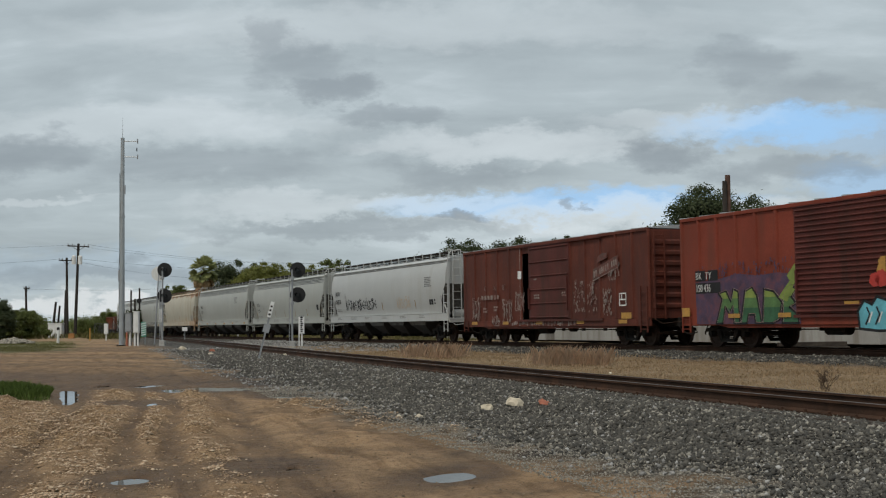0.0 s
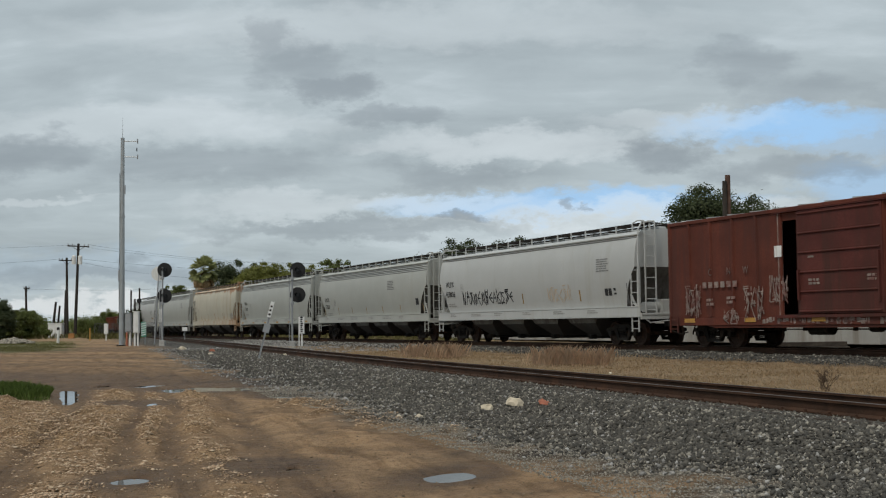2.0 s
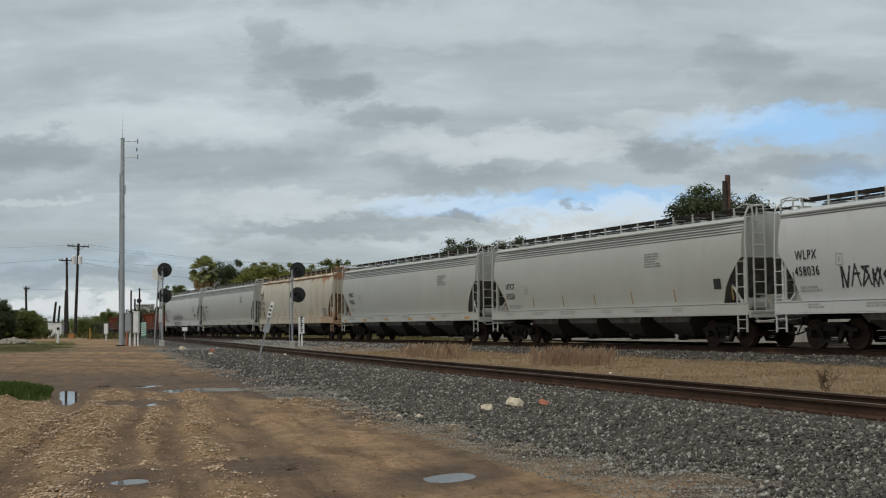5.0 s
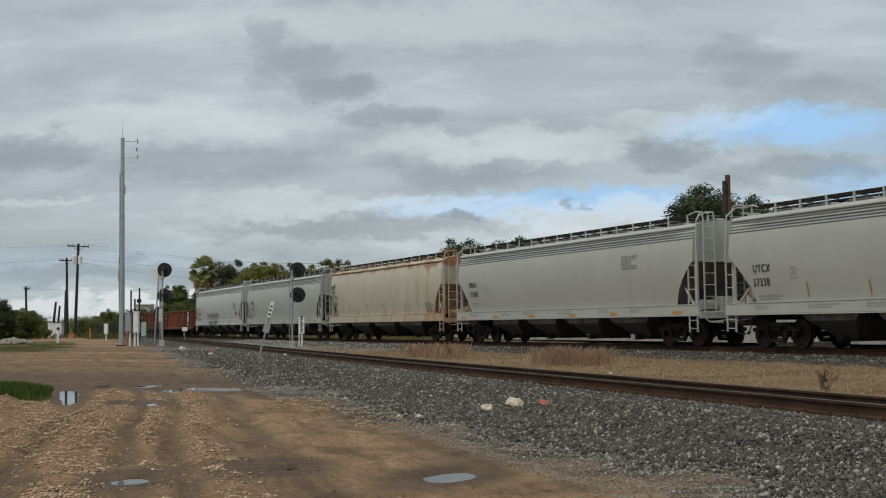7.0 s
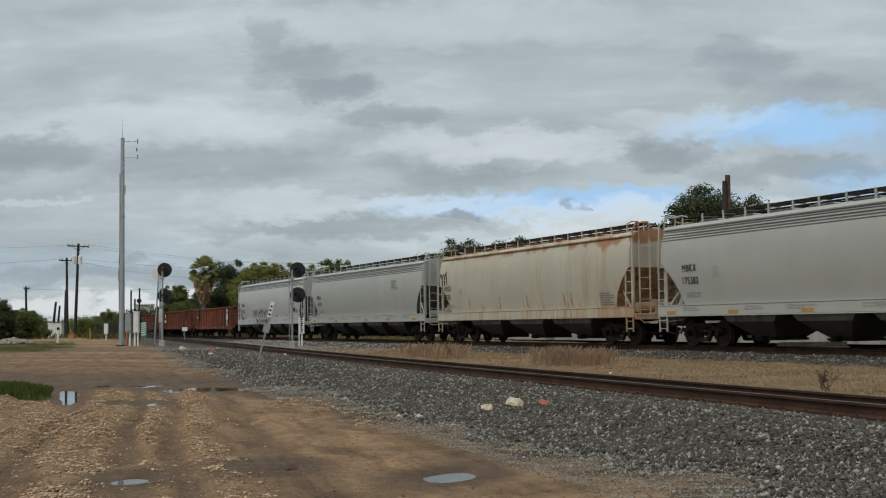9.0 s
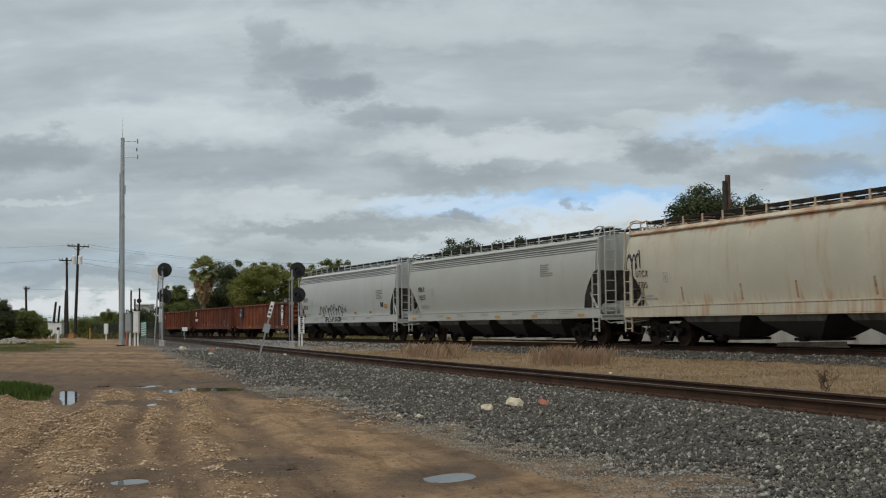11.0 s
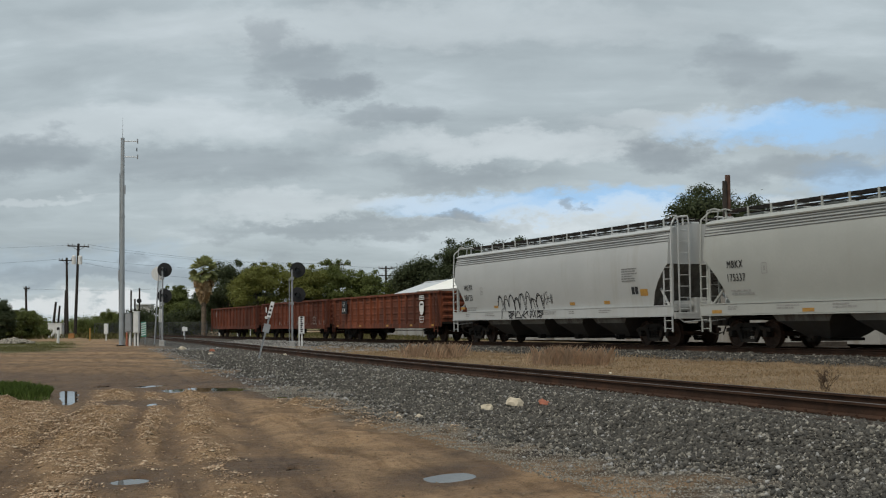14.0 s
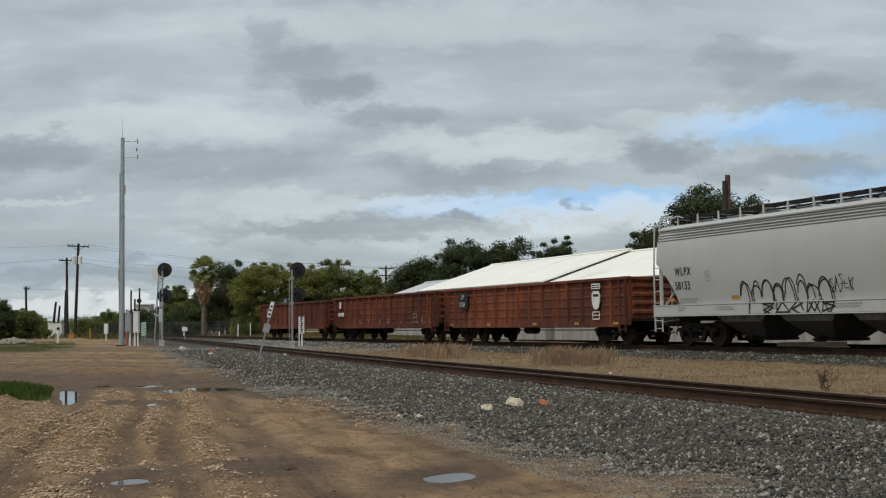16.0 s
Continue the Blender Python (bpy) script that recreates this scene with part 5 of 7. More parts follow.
    # bolsters, ladders, steps, underframe
    for s in (-1, 1):
        part("end_sill", Mesher().prism([(s * h, 0.74), (s * h, z0), (s * (h - 1.1), z0), (s * (h - 1.1), 0.80), (s * (h - 0.9), 0.74)], "y", -y - 0.03, -y + 0.03), paint, car)
        lad = Mesher()
        ladder(lad, s * (h - 0.32), -y - 0.10, 0.5, 1.05 if s < 0 else 2.2, 0.44, "x", pitch=0.34)
        part("side_ladder", lad, paint, car)
        lad = Mesher()
        ladder(lad, s * (h + 0.09), -y + 0.35, 1.0, 4.2 if s > 0 else 2.4, 0.44, "y", pitch=0.42)
        part("end_ladder", lad, paint, car)
        part("uncoupling_lever", Mesher().path([(s * (h + 0.1), -1.4, 1.0), (s * (h + 0.2), -1.1, 0.82), (s * (h + 0.3), -0.2, 0.9)], 0.018), M["wheel"], car)
    under = Mesher().box(-h + 0.2, h - 0.2, -0.3, 0.3, 0.70, 0.98, 0.02)
    for x in np.arange(-h + 1.2, h - 1, 1.5):
        under.box(x - 0.06, x + 0.06, -1.38, 1.38, 0.80, 0.97)
    part("underframe", under, M["under"], car)
    gear = Mesher().tube((-1.6, -0.75, 0.62), (-0.7, -0.75, 0.62), 0.2, n=12).tube((0.9, -0.7, 0.66), (1.3, -0.7, 0.66), 0.15, n=10)
    gear.tube((-4.8, -0.7, 0.60), (4.8, -0.7, 0.60), 0.022, n=6).tube((-4.8, -0.45, 0.68), (4.8, -0.45, 0.68), 0.022, n=6)
    for x in (-3.6, -2.0, 0.2, 1.9, 3.6):
        gear.box(x - 0.03, x + 0.03, -0.75, -0.6, 0.55, 0.95)
    part("brake_gear", gear, M["under"], car)
    add_trucks(car, L, 1.95)
    add_couplers(car, L, 0.95)
    return car


def poly(pts):
    return pts, [tuple(range(len(pts)))]


def smudges(x0, x1, z0, z1, n, rng):
    """Scrubbed paint: many small worn flecks that thin out towards the patch's rim."""
    out = []
    for _ in range(n):
        x, z = rng.uniform(x0, x1), rng.uniform(z0, z1)
        edge = min(x - x0, x1 - x, z - z0, z1 - z) / max(0.05, min(x1 - x0, z1 - z0) / 2)
        if rng.random() < 0.25 + 0.5 * abs(edge - 0.4):
            w, h = rng.uniform(0.015, 0.07), rng.uniform(0.03, 0.16)
            out.append((x, x + w, z, z + h))
    return quads(out)


def clipped(pts, z, keep_up):
    """The part of an outline above or below the level z."""
    out = []
    for (x0, z0), (x1, z1) in zip(pts, pts[1:] + pts[:1]):
        a, b = (z0 >= z) == keep_up, (z1 >= z) == keep_up
        if a:
            out.append((x0, z0))
        if a != b:
            t = (z - z0) / (z1 - z0)
            out.append((x0 + (x1 - x0) * t, z))
    return out


def build_boxcars():
    rng = random.Random(21)
    # dark oxide car with its door ajar; x = centre minus distance up the line
    L, sc = 32.25 - 16.02, (32.25 + 16.02) / 2
    ol, dl, dr = sc - 26.2, sc - 25.38, sc - 21.83
    car = boxcar(L, M["box_red"], M["box_red"], "weathered oxide-red boxcar with its door ajar", ol, dr - 0.3, dl, dr, M["box_door"], 1.15, ztop=4.36, door_ribs=5)
    part("door_edge", Mesher().box(ol - 0.09, ol, -1.53, -1.40, 1.05, 4.2), M["chalk"], car, "worn white door post")
    yb = lambda z: 1.537
    lettering("C", -5.75, 2.42, 0.24, yb, M["chalk"], car)
    lettering("N", -4.75, 2.42, 0.24, yb, M["chalk"], car)
    lettering("W", -3.9, 2.42, 0.24, yb, M["chalk"], car)
    decal("number_stencil", *quads([(-6.1 + i * 0.33, -5.88 + i * 0.33, 2.0, 2.2) for i in range(6)]), yb, M["chalk"], car)
    decal("data_stencil", *quads(text_rows(-5.9, 1.55, 0.5, 2, 0.09, rng) + text_rows(-4.8, 1.6, 0.5, 2, 0.09, rng) + text_rows(-3.7, 1.7, 0.3, 1, 0.09, rng)), yb, M["chalk"], car)
    # faded herald: a slanted worn band over a ring, spelling nothing
    band = [(4.15, 2.55), (4.2, 2.98), (6.05, 3.46), (6.05, 3.02)]
    decal("faded_herald", *poly(band), yb, M["herald"], car, "faded dark herald band", lift=0.012)
    decal("faded_herald", *poly([(4.5, 3.22), (4.55, 3.46), (4.9, 3.6), (5.25, 3.58), (5.25, 3.38)]), yb, M["herald"], car, lift=0.016)
    decal("faded_herald", *stroke([(4.15, 2.52), (6.05, 2.98)], 0.035), yb, M["chalk"], car, lift=0.016)
    bars = []
    for i in range(12):
        if i in (2, 8):
            continue
        x = 4.25 + i * 0.148
        bars += [(x, x + 0.09, 2.66 + i * 0.038, 2.90 + i * 0.038)]
    decal("faded_herald", *quads(bars), yb, M["chalk"], car, "worn white herald lettering", lift=0.018)
    for x0, x1, z0, z1, c in ((2.6, 3.5, 1.3, 2.5, 2), (3.7, 4.4, 1.25, 2.45, 2), (4.9, 5.5, 1.1, 2.1, 2), (5.3, 6.1, 2.5, 3.1, 2)):
        decal("graffiti", *smudges(x0, x1, z0, z1, 190, rng), yb, M["chalk"], car, "scrubbed pale spray marks", lift=0.010)
    for x0, x1, z0, z1, c in ((-7.1, -6.2, 1.1, 2.0, 3), (-3.9, -2.9, 0.95, 1.9, 3), (-2.6, -1.7, 1.5, 2.2, 3), (-5.0, -4.2, 0.85, 1.15, 2)):
        decal("graffiti", *smudges(x0, x1, z0, z1, 90, rng), yb, M["chalk"], car, "scrubbed pale spray marks", lift=0.010)
        decal("graffiti", *scrawl(x0, x1, z0, z1, c, rng, 0.035), yb, M["chalk"], car, "scrubbed pale spray lines", lift=0.012)
    decal("placard", *quads([(-2.3, -1.95, 2.85, 3.2)]), yb, M["white"], car, lift=0.02)
    decal("service_panel", *quads([(6.1, 6.15, 1.5, 2.0), (6.55, 6.6, 1.5, 2.0), (6.1, 6.6, 1.5, 1.55), (6.1, 6.6, 1.72, 1.77), (6.1, 6.6, 1.95, 2.0), (6.25, 6.3, 1.75, 2.0)]), yb, M["white"], car, lift=0.02)
    decal("reflector", *quads([(x - 0.3, x + 0.3, 0.84, 0.98) for x in (-6.9, -3.6, -0.4, 3.1, 6.3)] + [(6.2, 6.9, 1.02, 1.25)]), lambda z: 1.53, M["yellow"], car)
    decal("door_stencil", *quads(text_rows(dl + 0.5, 2.05, 0.6, 2, 0.07, rng) + text_rows(dr - 0.6, 2.1, 0.4, 2, 0.07, rng) + text_rows(dl + 0.5, 2.75, 0.35, 1, 0.06, rng)), lambda z: 1.575, M["chalk"], car)
    sill = []
    for i in range(60):
        x = rng.uniform(-3.2, 3.2)
        w = rng.uniform(0.04, 0.16)
        sill.append((x, x + w, rng.uniform(0.76, 0.88), rng.uniform(0.9, 0.99)))
    decal("scraped_paint", *quads(sill), lambda z: 1.525, M["chalk"], car, "scraped pale paint on the sill")
    settle(car, 16.02, 32.25, 1.95)
    # brighter car with a louvred door and large spray piece
    L, sc = 14.0 + 2.2, 5.9
    dl, dr = sc - 7.98, sc - 4.0
    car = boxcar(L, M["box_bright"], M["box_bright"], "orange-red boxcar with purple and green spray piece", dl + 0.1, dr - 0.1, dl, dr, M["box_door"], 1.0, ztop=4.46, door_ribs=19)
    lettering("BK  TY", -L / 2 + 0.92, 2.30, 0.25, lambda z: 1.55, M["white"], car, 1.15, 0.75)
    lettering("150 436", -L / 2 + 0.92, 1.88, 0.26, lambda z: 1.55, M["white"], car, 1.0, 0.70)
    h = -L / 2
    for a, b, c, d in ((0.86, 1.42, 2.24, 2.60), (1.58, 2.12, 2.24, 2.60), (0.86, 1.50, 1.82, 2.18), (1.58, 2.26, 1.82, 2.18)):
        decal("patch", *quads([(h + a, h + b, c, d)]), yb, M["black"], car, "black number patch", lift=0.003)
    decal("graffiti_ground", *poly([(h + 0.9, 0.78), (h + 6.2, 0.78), (h + 6.15, 2.25), (h + 5.2, 2.38), (h + 4.2, 2.32), (h + 3.2, 2.42), (h + 2.3, 2.30), (h + 0.85, 2.20)]), yb, M["purple"], car, "purple spray background", lift=0.0025)
    decal("graffiti_mist", *smudges(h + 1.0, h + 6.2, 2.1, 2.75, 420, rng), yb, M["purple"], car, "thin purple overspray", lift=0.002)
    x = h + 2.0
    shapes = [[(0, 0), (0.35, 1.0), (0.15, 1.25), (0.55, 1.35), (0.8, 0.9), (0.95, 1.4), (1.2, 1.3), (1.25, 0.0), (0.95, 0.0), (0.9, 0.7), (0.7, 0.4), (0.5, 0.7), (0.35, 0)],
              [(1.3, 0), (1.55, 1.3), (1.9, 1.45), (2.15, 1.1), (2.35, 0), (2.05, 0), (2.0, 0.35), (1.7, 0.35), (1.62, 0)],
              [(2.4, 0), (2.5, 1.35), (2.95, 1.25), (3.35, 0.8), (3.2, 0.15), (2.9, 0)],
              [(3.35, 0.0), (3.4, 1.15), (3.75, 1.45), (4.05, 1.3), (3.8, 1.0), (4.0, 0.75), (3.7, 0.6), (4.1, 0.3), (4.1, 0.0)]]
    for sh in shapes:
        full = [(x + a, 0.80 + b * 0.80) for a, b in sh]
        for zc, up, mat, lab, lf in ((1.30, False, "green", "dark green spray letters", 0.010), (1.30, True, "leafgreen", "mid green spray letters", 0.010), (1.62, True, "lime", "lime spray letters", 0.013)):
            cut = clipped(full, zc, up)
            if len(cut) > 2:
                decal("graffiti", *poly(cut), yb, M[mat], car, lab, lift=lf)
        decal("graffiti_outline", *stroke(full + full[:1], 0.07), yb, M["black"], car, lift=0.016)
        decal("graffiti_outline", *stroke([(p + 0.05, q + 0.03) for p, q in full], 0.018), yb, M["chalk"], car, lift=0.018)
    decal("graffiti", *poly([(x + 3.2, 1.6), (x + 3.75, 2.1), (x + 3.62, 2.25), (x + 4.0, 2.62), (x + 4.12, 2.0), (x + 3.98, 2.05), (x + 3.6, 1.45)]), yb, M["lime"], car, "lime spray arrow", lift=0.018)
    dy = lambda z: 1.575
    foam = [(dr - 1.25, 0.62), (dr - 1.3, 1.12), (dr - 1.05, 1.42), (dr - 0.75, 1.30), (dr - 0.55, 1.52), (dr - 0.2, 1.42), (dr + 0.1, 1.62), (dr + 0.7, 1.5), (dr + 1.4, 1.7), (dr + 1.5, 0.75), (dr + 0.3, 0.58), (dr - 0.5, 0.56)]
    decal("graffiti", *poly(foam), dy, M["cyan"], car, "cyan spray piece", lift=0.04)
    decal("graffiti_outline", *stroke(foam + foam[:1], 0.08), dy, M["black"], car, lift=0.046)
    for a in (-1.0, -0.62, -0.2, 0.3):
        decal("graffiti_outline", *stroke([(dr + a, 0.75), (dr + a + 0.16, 1.02), (dr + a + 0.05, 1.22)], 0.06), dy, M["black"], car, lift=0.047)
        decal("graffiti_outline", *stroke([(dr + a + 0.12, 0.80), (dr + a + 0.25, 1.08)], 0.05), dy, M["white"], car, lift=0.048)
    for cx, cz, r, mat, lab in ((-0.15, 2.30, 0.36, "yellow", "orange spray ball"), (-0.62, 1.98, 0.20, "red_spray", "red spray blot"), (-0.35, 2.02, 0.24, "red_spray", "red spray blot")):
        decal("graffiti", *poly([(dr + cx + r * math.cos(k * 0.35) * (1 + 0.15 * math.sin(k * 2.1)), cz + r * math.sin(k * 0.35) * (1 + 0.12 * math.cos(k * 3.0))) for k in range(18)]), dy, M[mat], car, lab, lift=0.042 if mat == "yellow" else 0.044)
    decal("reflector", *quads([(x - 0.3, x + 0.3, 0.98, 1.12) for x in (h + 3.0, h + 5.5)] + [(h + 0.1, h + 0.55, 1.05, 1.35), (dl + 2.1, dl + 2.7, 1.28, 1.42)]), lambda z: 1.575, M["yellow"], car)
    settle(car, -2.2, 14.0, 1.95)


M["leafgreen"] = material("leaf_green_spray_paint", (0.085, 0.17, 0.055), 0.55, 0, 0.3, 2, 20, 0.0)
M["herald"] = material("faded_herald_paint", (0.085, 0.05, 0.042), 0.75, 0, 0.3, 3, 20, 0.0, (0.14, 0.045, 0.035), 0.6)
build_boxcars()


def gondola(L, paint, label, posts, ribs=True, ztop=2.62):
    """An open gondola: posts and pressed panels outside, hollow inside."""
    car = thing("gondola_car", label, "freight car", group="cars of the train")
    h, z0, y = L / 2, 1.0, 1.42
    part("floor", Mesher().box(-h, h, -y, y, z0 - 0.08, z0 + 0.03), M["under"], car)
    pitch = (L - 0.3) / posts
    for s in (-1, 1):
        part("side_wall", Mesher().box(-h, h, min(s * y, s * (y + 0.03)), max(s * y, s * (y + 0.03)), 0.78, ztop - 0.05), paint, car)
        part("top_chord", Mesher().box(-h, h, min(s * (y - 0.03), s * (y + 0.15)), max(s * (y - 0.03), s * (y + 0.15)), ztop - 0.12, ztop, 0.015), paint, car)
        part("side_sill", Mesher().box(-h + 0.8, h - 0.8, min(s * y, s * (y + 0.06)), max(s * y, s * (y + 0.06)), 0.70, 0.98, 0.01), paint, car)
        for i in range(posts + 1):
            x = -h + 0.15 + i * pitch
            x = min(max(x, -h + 0.08), h - 0.08)
            yo, yi = s * (y + 0.13), s * (y + 0.029)
            part("side_post", Mesher().prism([(x - 0.07, yi), (x - 0.045, yo), (x + 0.045, yo), (x + 0.07, yi)], "z", 0.95, ztop - 0.11), paint, car)
        if ribs:
            for i in range(posts):
                a = -h + 0.15 + i * pitch
                me = Mesher()
                for k in range(4):
                    z = 1.18 + k * 0.35
                    me.prism([(s * (y + 0.028), z - 0.07), (s * (y + 0.05), z - 0.03), (s * (y + 0.05), z + 0.03), (s * (y + 0.028), z + 0.07)], "x", a + 0.12, a + pitch - 0.12)
                part("pressed_panel", me, paint, car)
    for s in (-1, 1):
        me = Mesher().box(min(s * h, s * (h - 0.05)), max(s * h, s * (h - 0.05)), -y + 0.003, y - 0.003, z0, ztop - 0.02)
        corrugated_end(part("end_wall", me, paint, car), paint, s * h - s * 0.002, s, y - 0.05, z0 + 0.1, ztop - 0.2, 4)
        part("end_chord", Mesher().box(min(s * (h + 0.003), s * (h + 0.08)), max(s * (h + 0.003), s * (h + 0.08)), -y, y, ztop - 0.14, ztop - 0.02, 0.01), paint, car)
        lad = Mesher()
        ladder(lad, s * (h - 0.35), -y - 0.17, 0.5, 2.5, 0.42, "x", pitch=0.42)
        part("side_ladder", lad, paint, car)
    under = Mesher().box(-h + 0.2, h - 0.2, -0.3, 0.3, 0.68, 0.95, 0.02)
    for x in np.arange(-h + 1.2, h - 1, 1.6):
        under.box(x - 0.06, x + 0.06, -1.36, 1.36, 0.74, 0.93)
    under.tube((-1.2, -0.7, 0.6), (-0.3, -0.7, 0.6), 0.19, n=12).tube((-4.5, -0.6, 0.58), (4.5, -0.6, 0.58), 0.022, n=6)
    part("underframe", under, M["under"], car)
    add_trucks(car, L, 2.1)
    add_couplers(car, L, 0.5)
    return car


def build_gondolas():
    rng = random.Random(31)
    yb = lambda z: 1.56
    L = 175.85 - 158.7
    car = gondola(L, M["gon_red"], "oxide-red open gondola car with pressed side panels", 15)
    h = -L / 2
    decal("patch", *quads([(h + 1.85, h + 2.85, 1.62, 2.42)]), yb, M["black"], car, "black number patch")
    lettering("UP", h + 2.08, 2.08, 0.25, yb, M["white"], car)
    lettering("87580", h + 1.92, 1.72, 0.23, yb, M["white"], car, wide=0.66)
    sx = L / 2 - 2.3
    decal("herald", *poly([(sx - 0.33, 2.0), (sx - 0.2, 2.12), (sx + 0.2, 2.12), (sx + 0.33, 2.0), (sx + 0.30, 1.65), (sx + 0.18, 1.45), (sx, 1.38), (sx - 0.18, 1.45), (sx - 0.30, 1.65)]), yb, M["white"], car, "plain white shield", lift=0.01)
    decal("herald", *quads([(sx - 0.33, sx + 0.33, 2.2, 2.42), (sx - 0.28, sx + 0.28, 1.0, 1.04), (sx - 0.28, sx + 0.28, 1.15, 1.19), (sx - 0.28, sx + 0.28, 1.28, 1.32), (sx - 0.28, sx - 0.23, 1.0, 1.32), (sx + 0.23, sx + 0.28, 1.0, 1.32)]), yb, M["white"], car, lift=0.01)
    decal("herald", *quads([(sx - 0.28, sx + 0.28, 2.25, 2.29), (sx - 0.28, sx + 0.28, 2.33, 2.37), (sx - 0.2, sx + 0.2, 1.9, 2.0)]), yb, M["black"], car, lift=0.014)
    decal("reflector", *quads([(x - 0.18, x + 0.18, 0.8, 0.9) for x in (h + 0.8, h + 5, 1.0, 4.6, 7.6)]), lambda z: 1.49, M["yellow"], car)
    settle(car, 158.7, 175.85, 2.1)
    L = 193.5 - 176.85
    car = gondola(L, M["gon_dark"], "dark rusty open gondola car with worn stencils", 15)
    h = -L / 2
    decal("patch", *quads([(h + 1.2, h + 1.55, 1.95, 2.35)] + [(h + 1.0 + i * 0.22, h + 1.17 + i * 0.22, 1.45, 1.68) for i in range(5)]), yb, M["white"], car, "worn white number bars")
    scraped = []
    for i in range(26):
        x = rng.uniform(h + 2, -h - 1)
        scraped.append((x, x + rng.uniform(0.06, 0.2), 0.9, rng.uniform(1.0, 1.3)))
    decal("scraped_paint", *quads(scraped), lambda z: 1.47, M["chalk"], car, "pale scrapes along the bottom")
    decal("service_panel", *quads([(-h - 3.2, -h - 3.15, 1.0, 1.5), (-h - 2.7, -h - 2.65, 1.0, 1.5), (-h - 3.2, -h - 2.65, 1.0, 1.05), (-h - 3.2, -h - 2.65, 1.25, 1.3), (-h - 3.2, -h - 2.65, 1.45, 1.5)]), yb, M["chalk"], car)
    settle(car, 176.85, 193.5, 2.1)
    L = 211.8 - 194.8
    car = gondola(L, M["gon_dark"], "dull red open gondola car at the train's end", 14, False, 2.55)
    decal("patch", *quads([(-L / 2 + 2.0, -L / 2 + 2.4, 1.8, 2.2)]), yb, M["chalk"], car)
    settle(car, 194.8, 211.8, 2.1)


build_gondolas()

# ---- buildings behind the train ----
M["fence"] = material("dull_fence_wire", (0.10, 0.105, 0.11), 0.7, 0.2, 0.2, 2, 20, 0.0)
ALONG, ACROSS = Vector((-0.4018, 0.9157, 0)), Vector((0.9157, 0.4018, 0))


def shed(name, label, start, length, half, eave, ridge, roof_mat, base_z=-0.2):
    """A gabled metal building set along the track: thin sheeted walls with ribs, roof with eaves and a ridge cap."""
    turn = math.degrees(math.atan2(ALONG.y, ALONG.x))
    house = thing(name, label, "building", pose(start[0], start[1], base_z, 0, 0, turn))
    e, r, w = eave - base_z, ridge - base_z, half * 2
    # local x runs up the line, local y towards the track
    for y in (0, -w):
        me = Mesher().box(0, length, min(y, y - 0.12) if y == 0 else y, max(y, y - 0.12) if y == 0 else y + 0.12, 0, e - 0.05)
        part("wall", me, M["wallwhite"], house)
    for x in (0.0, length - 0.12):
        part("wall", Mesher().prism([(-0.125, 0), (-w + 0.125, 0), (-w + 0.125, e - 0.08), (-half, r - 0.12), (-0.125, e - 0.08)], "x", x, x + 0.12), M["wallwhite"], house)
    me = Mesher()
    for s in (0, 1):
        y0, y1 = (0.45, -half) if s == 0 else (-w - 0.45, -half)
        z0 = e - 0.45 * (r - e) / half
        me.prism([(y0, z0), (y1, r), (y1, r + 0.10), (y0, z0 + 0.10)], "x", -0.4, length + 0.4)
    part("roof", me, roof_mat, house)
    part("ridge_cap", Mesher().prism([(-half - 0.25, r + 0.04), (-half, r + 0.13), (-half + 0.25, r + 0.04), (-half + 0.25, r + 0.08), (-half, r + 0.17), (-half - 0.25, r + 0.08)], "x", -0.42, length + 0.42), roof_mat, house)
    part("fascia", Mesher().box(-0.4, length + 0.4, 0.44, 0.48, e - 0.45 * (r - e) / half - 0.08, e - 0.45 * (r - e) / half + 0.09), M["wallwhite"], house)
    return house


shed("warehouse", "long low warehouse with white coated gable roof", (6.55, 78.1), 20.2, 6.3, 3.62, 5.66, M["roofwhite"])
shed("warehouse", "white-roofed warehouse wing beside the first one", (18.6, 51.6), 28.6, 6.2, 3.50, 5.52, M["roofwhite"])
shed("warehouse", "lower warehouse with grey metal roof", (-1.2, 98.6), 12.0, 5.0, 3.05, 4.7, M["roofgrey"])
far_block = thing("apartment_block", "pale beige block far beyond the trees", "building", pose(-61.9, 250, 0))
part("wall", Mesher().box(-1.5, 1.5, -1.5, 1.5, -0.2, 5.6, 0.05), M["concrete"], far_block)
part("roof", Mesher().box(-1.7, 1.7, -1.7, 1.7, 5.6, 5.85), M["roofgrey"], far_block)

# ---- trees ----


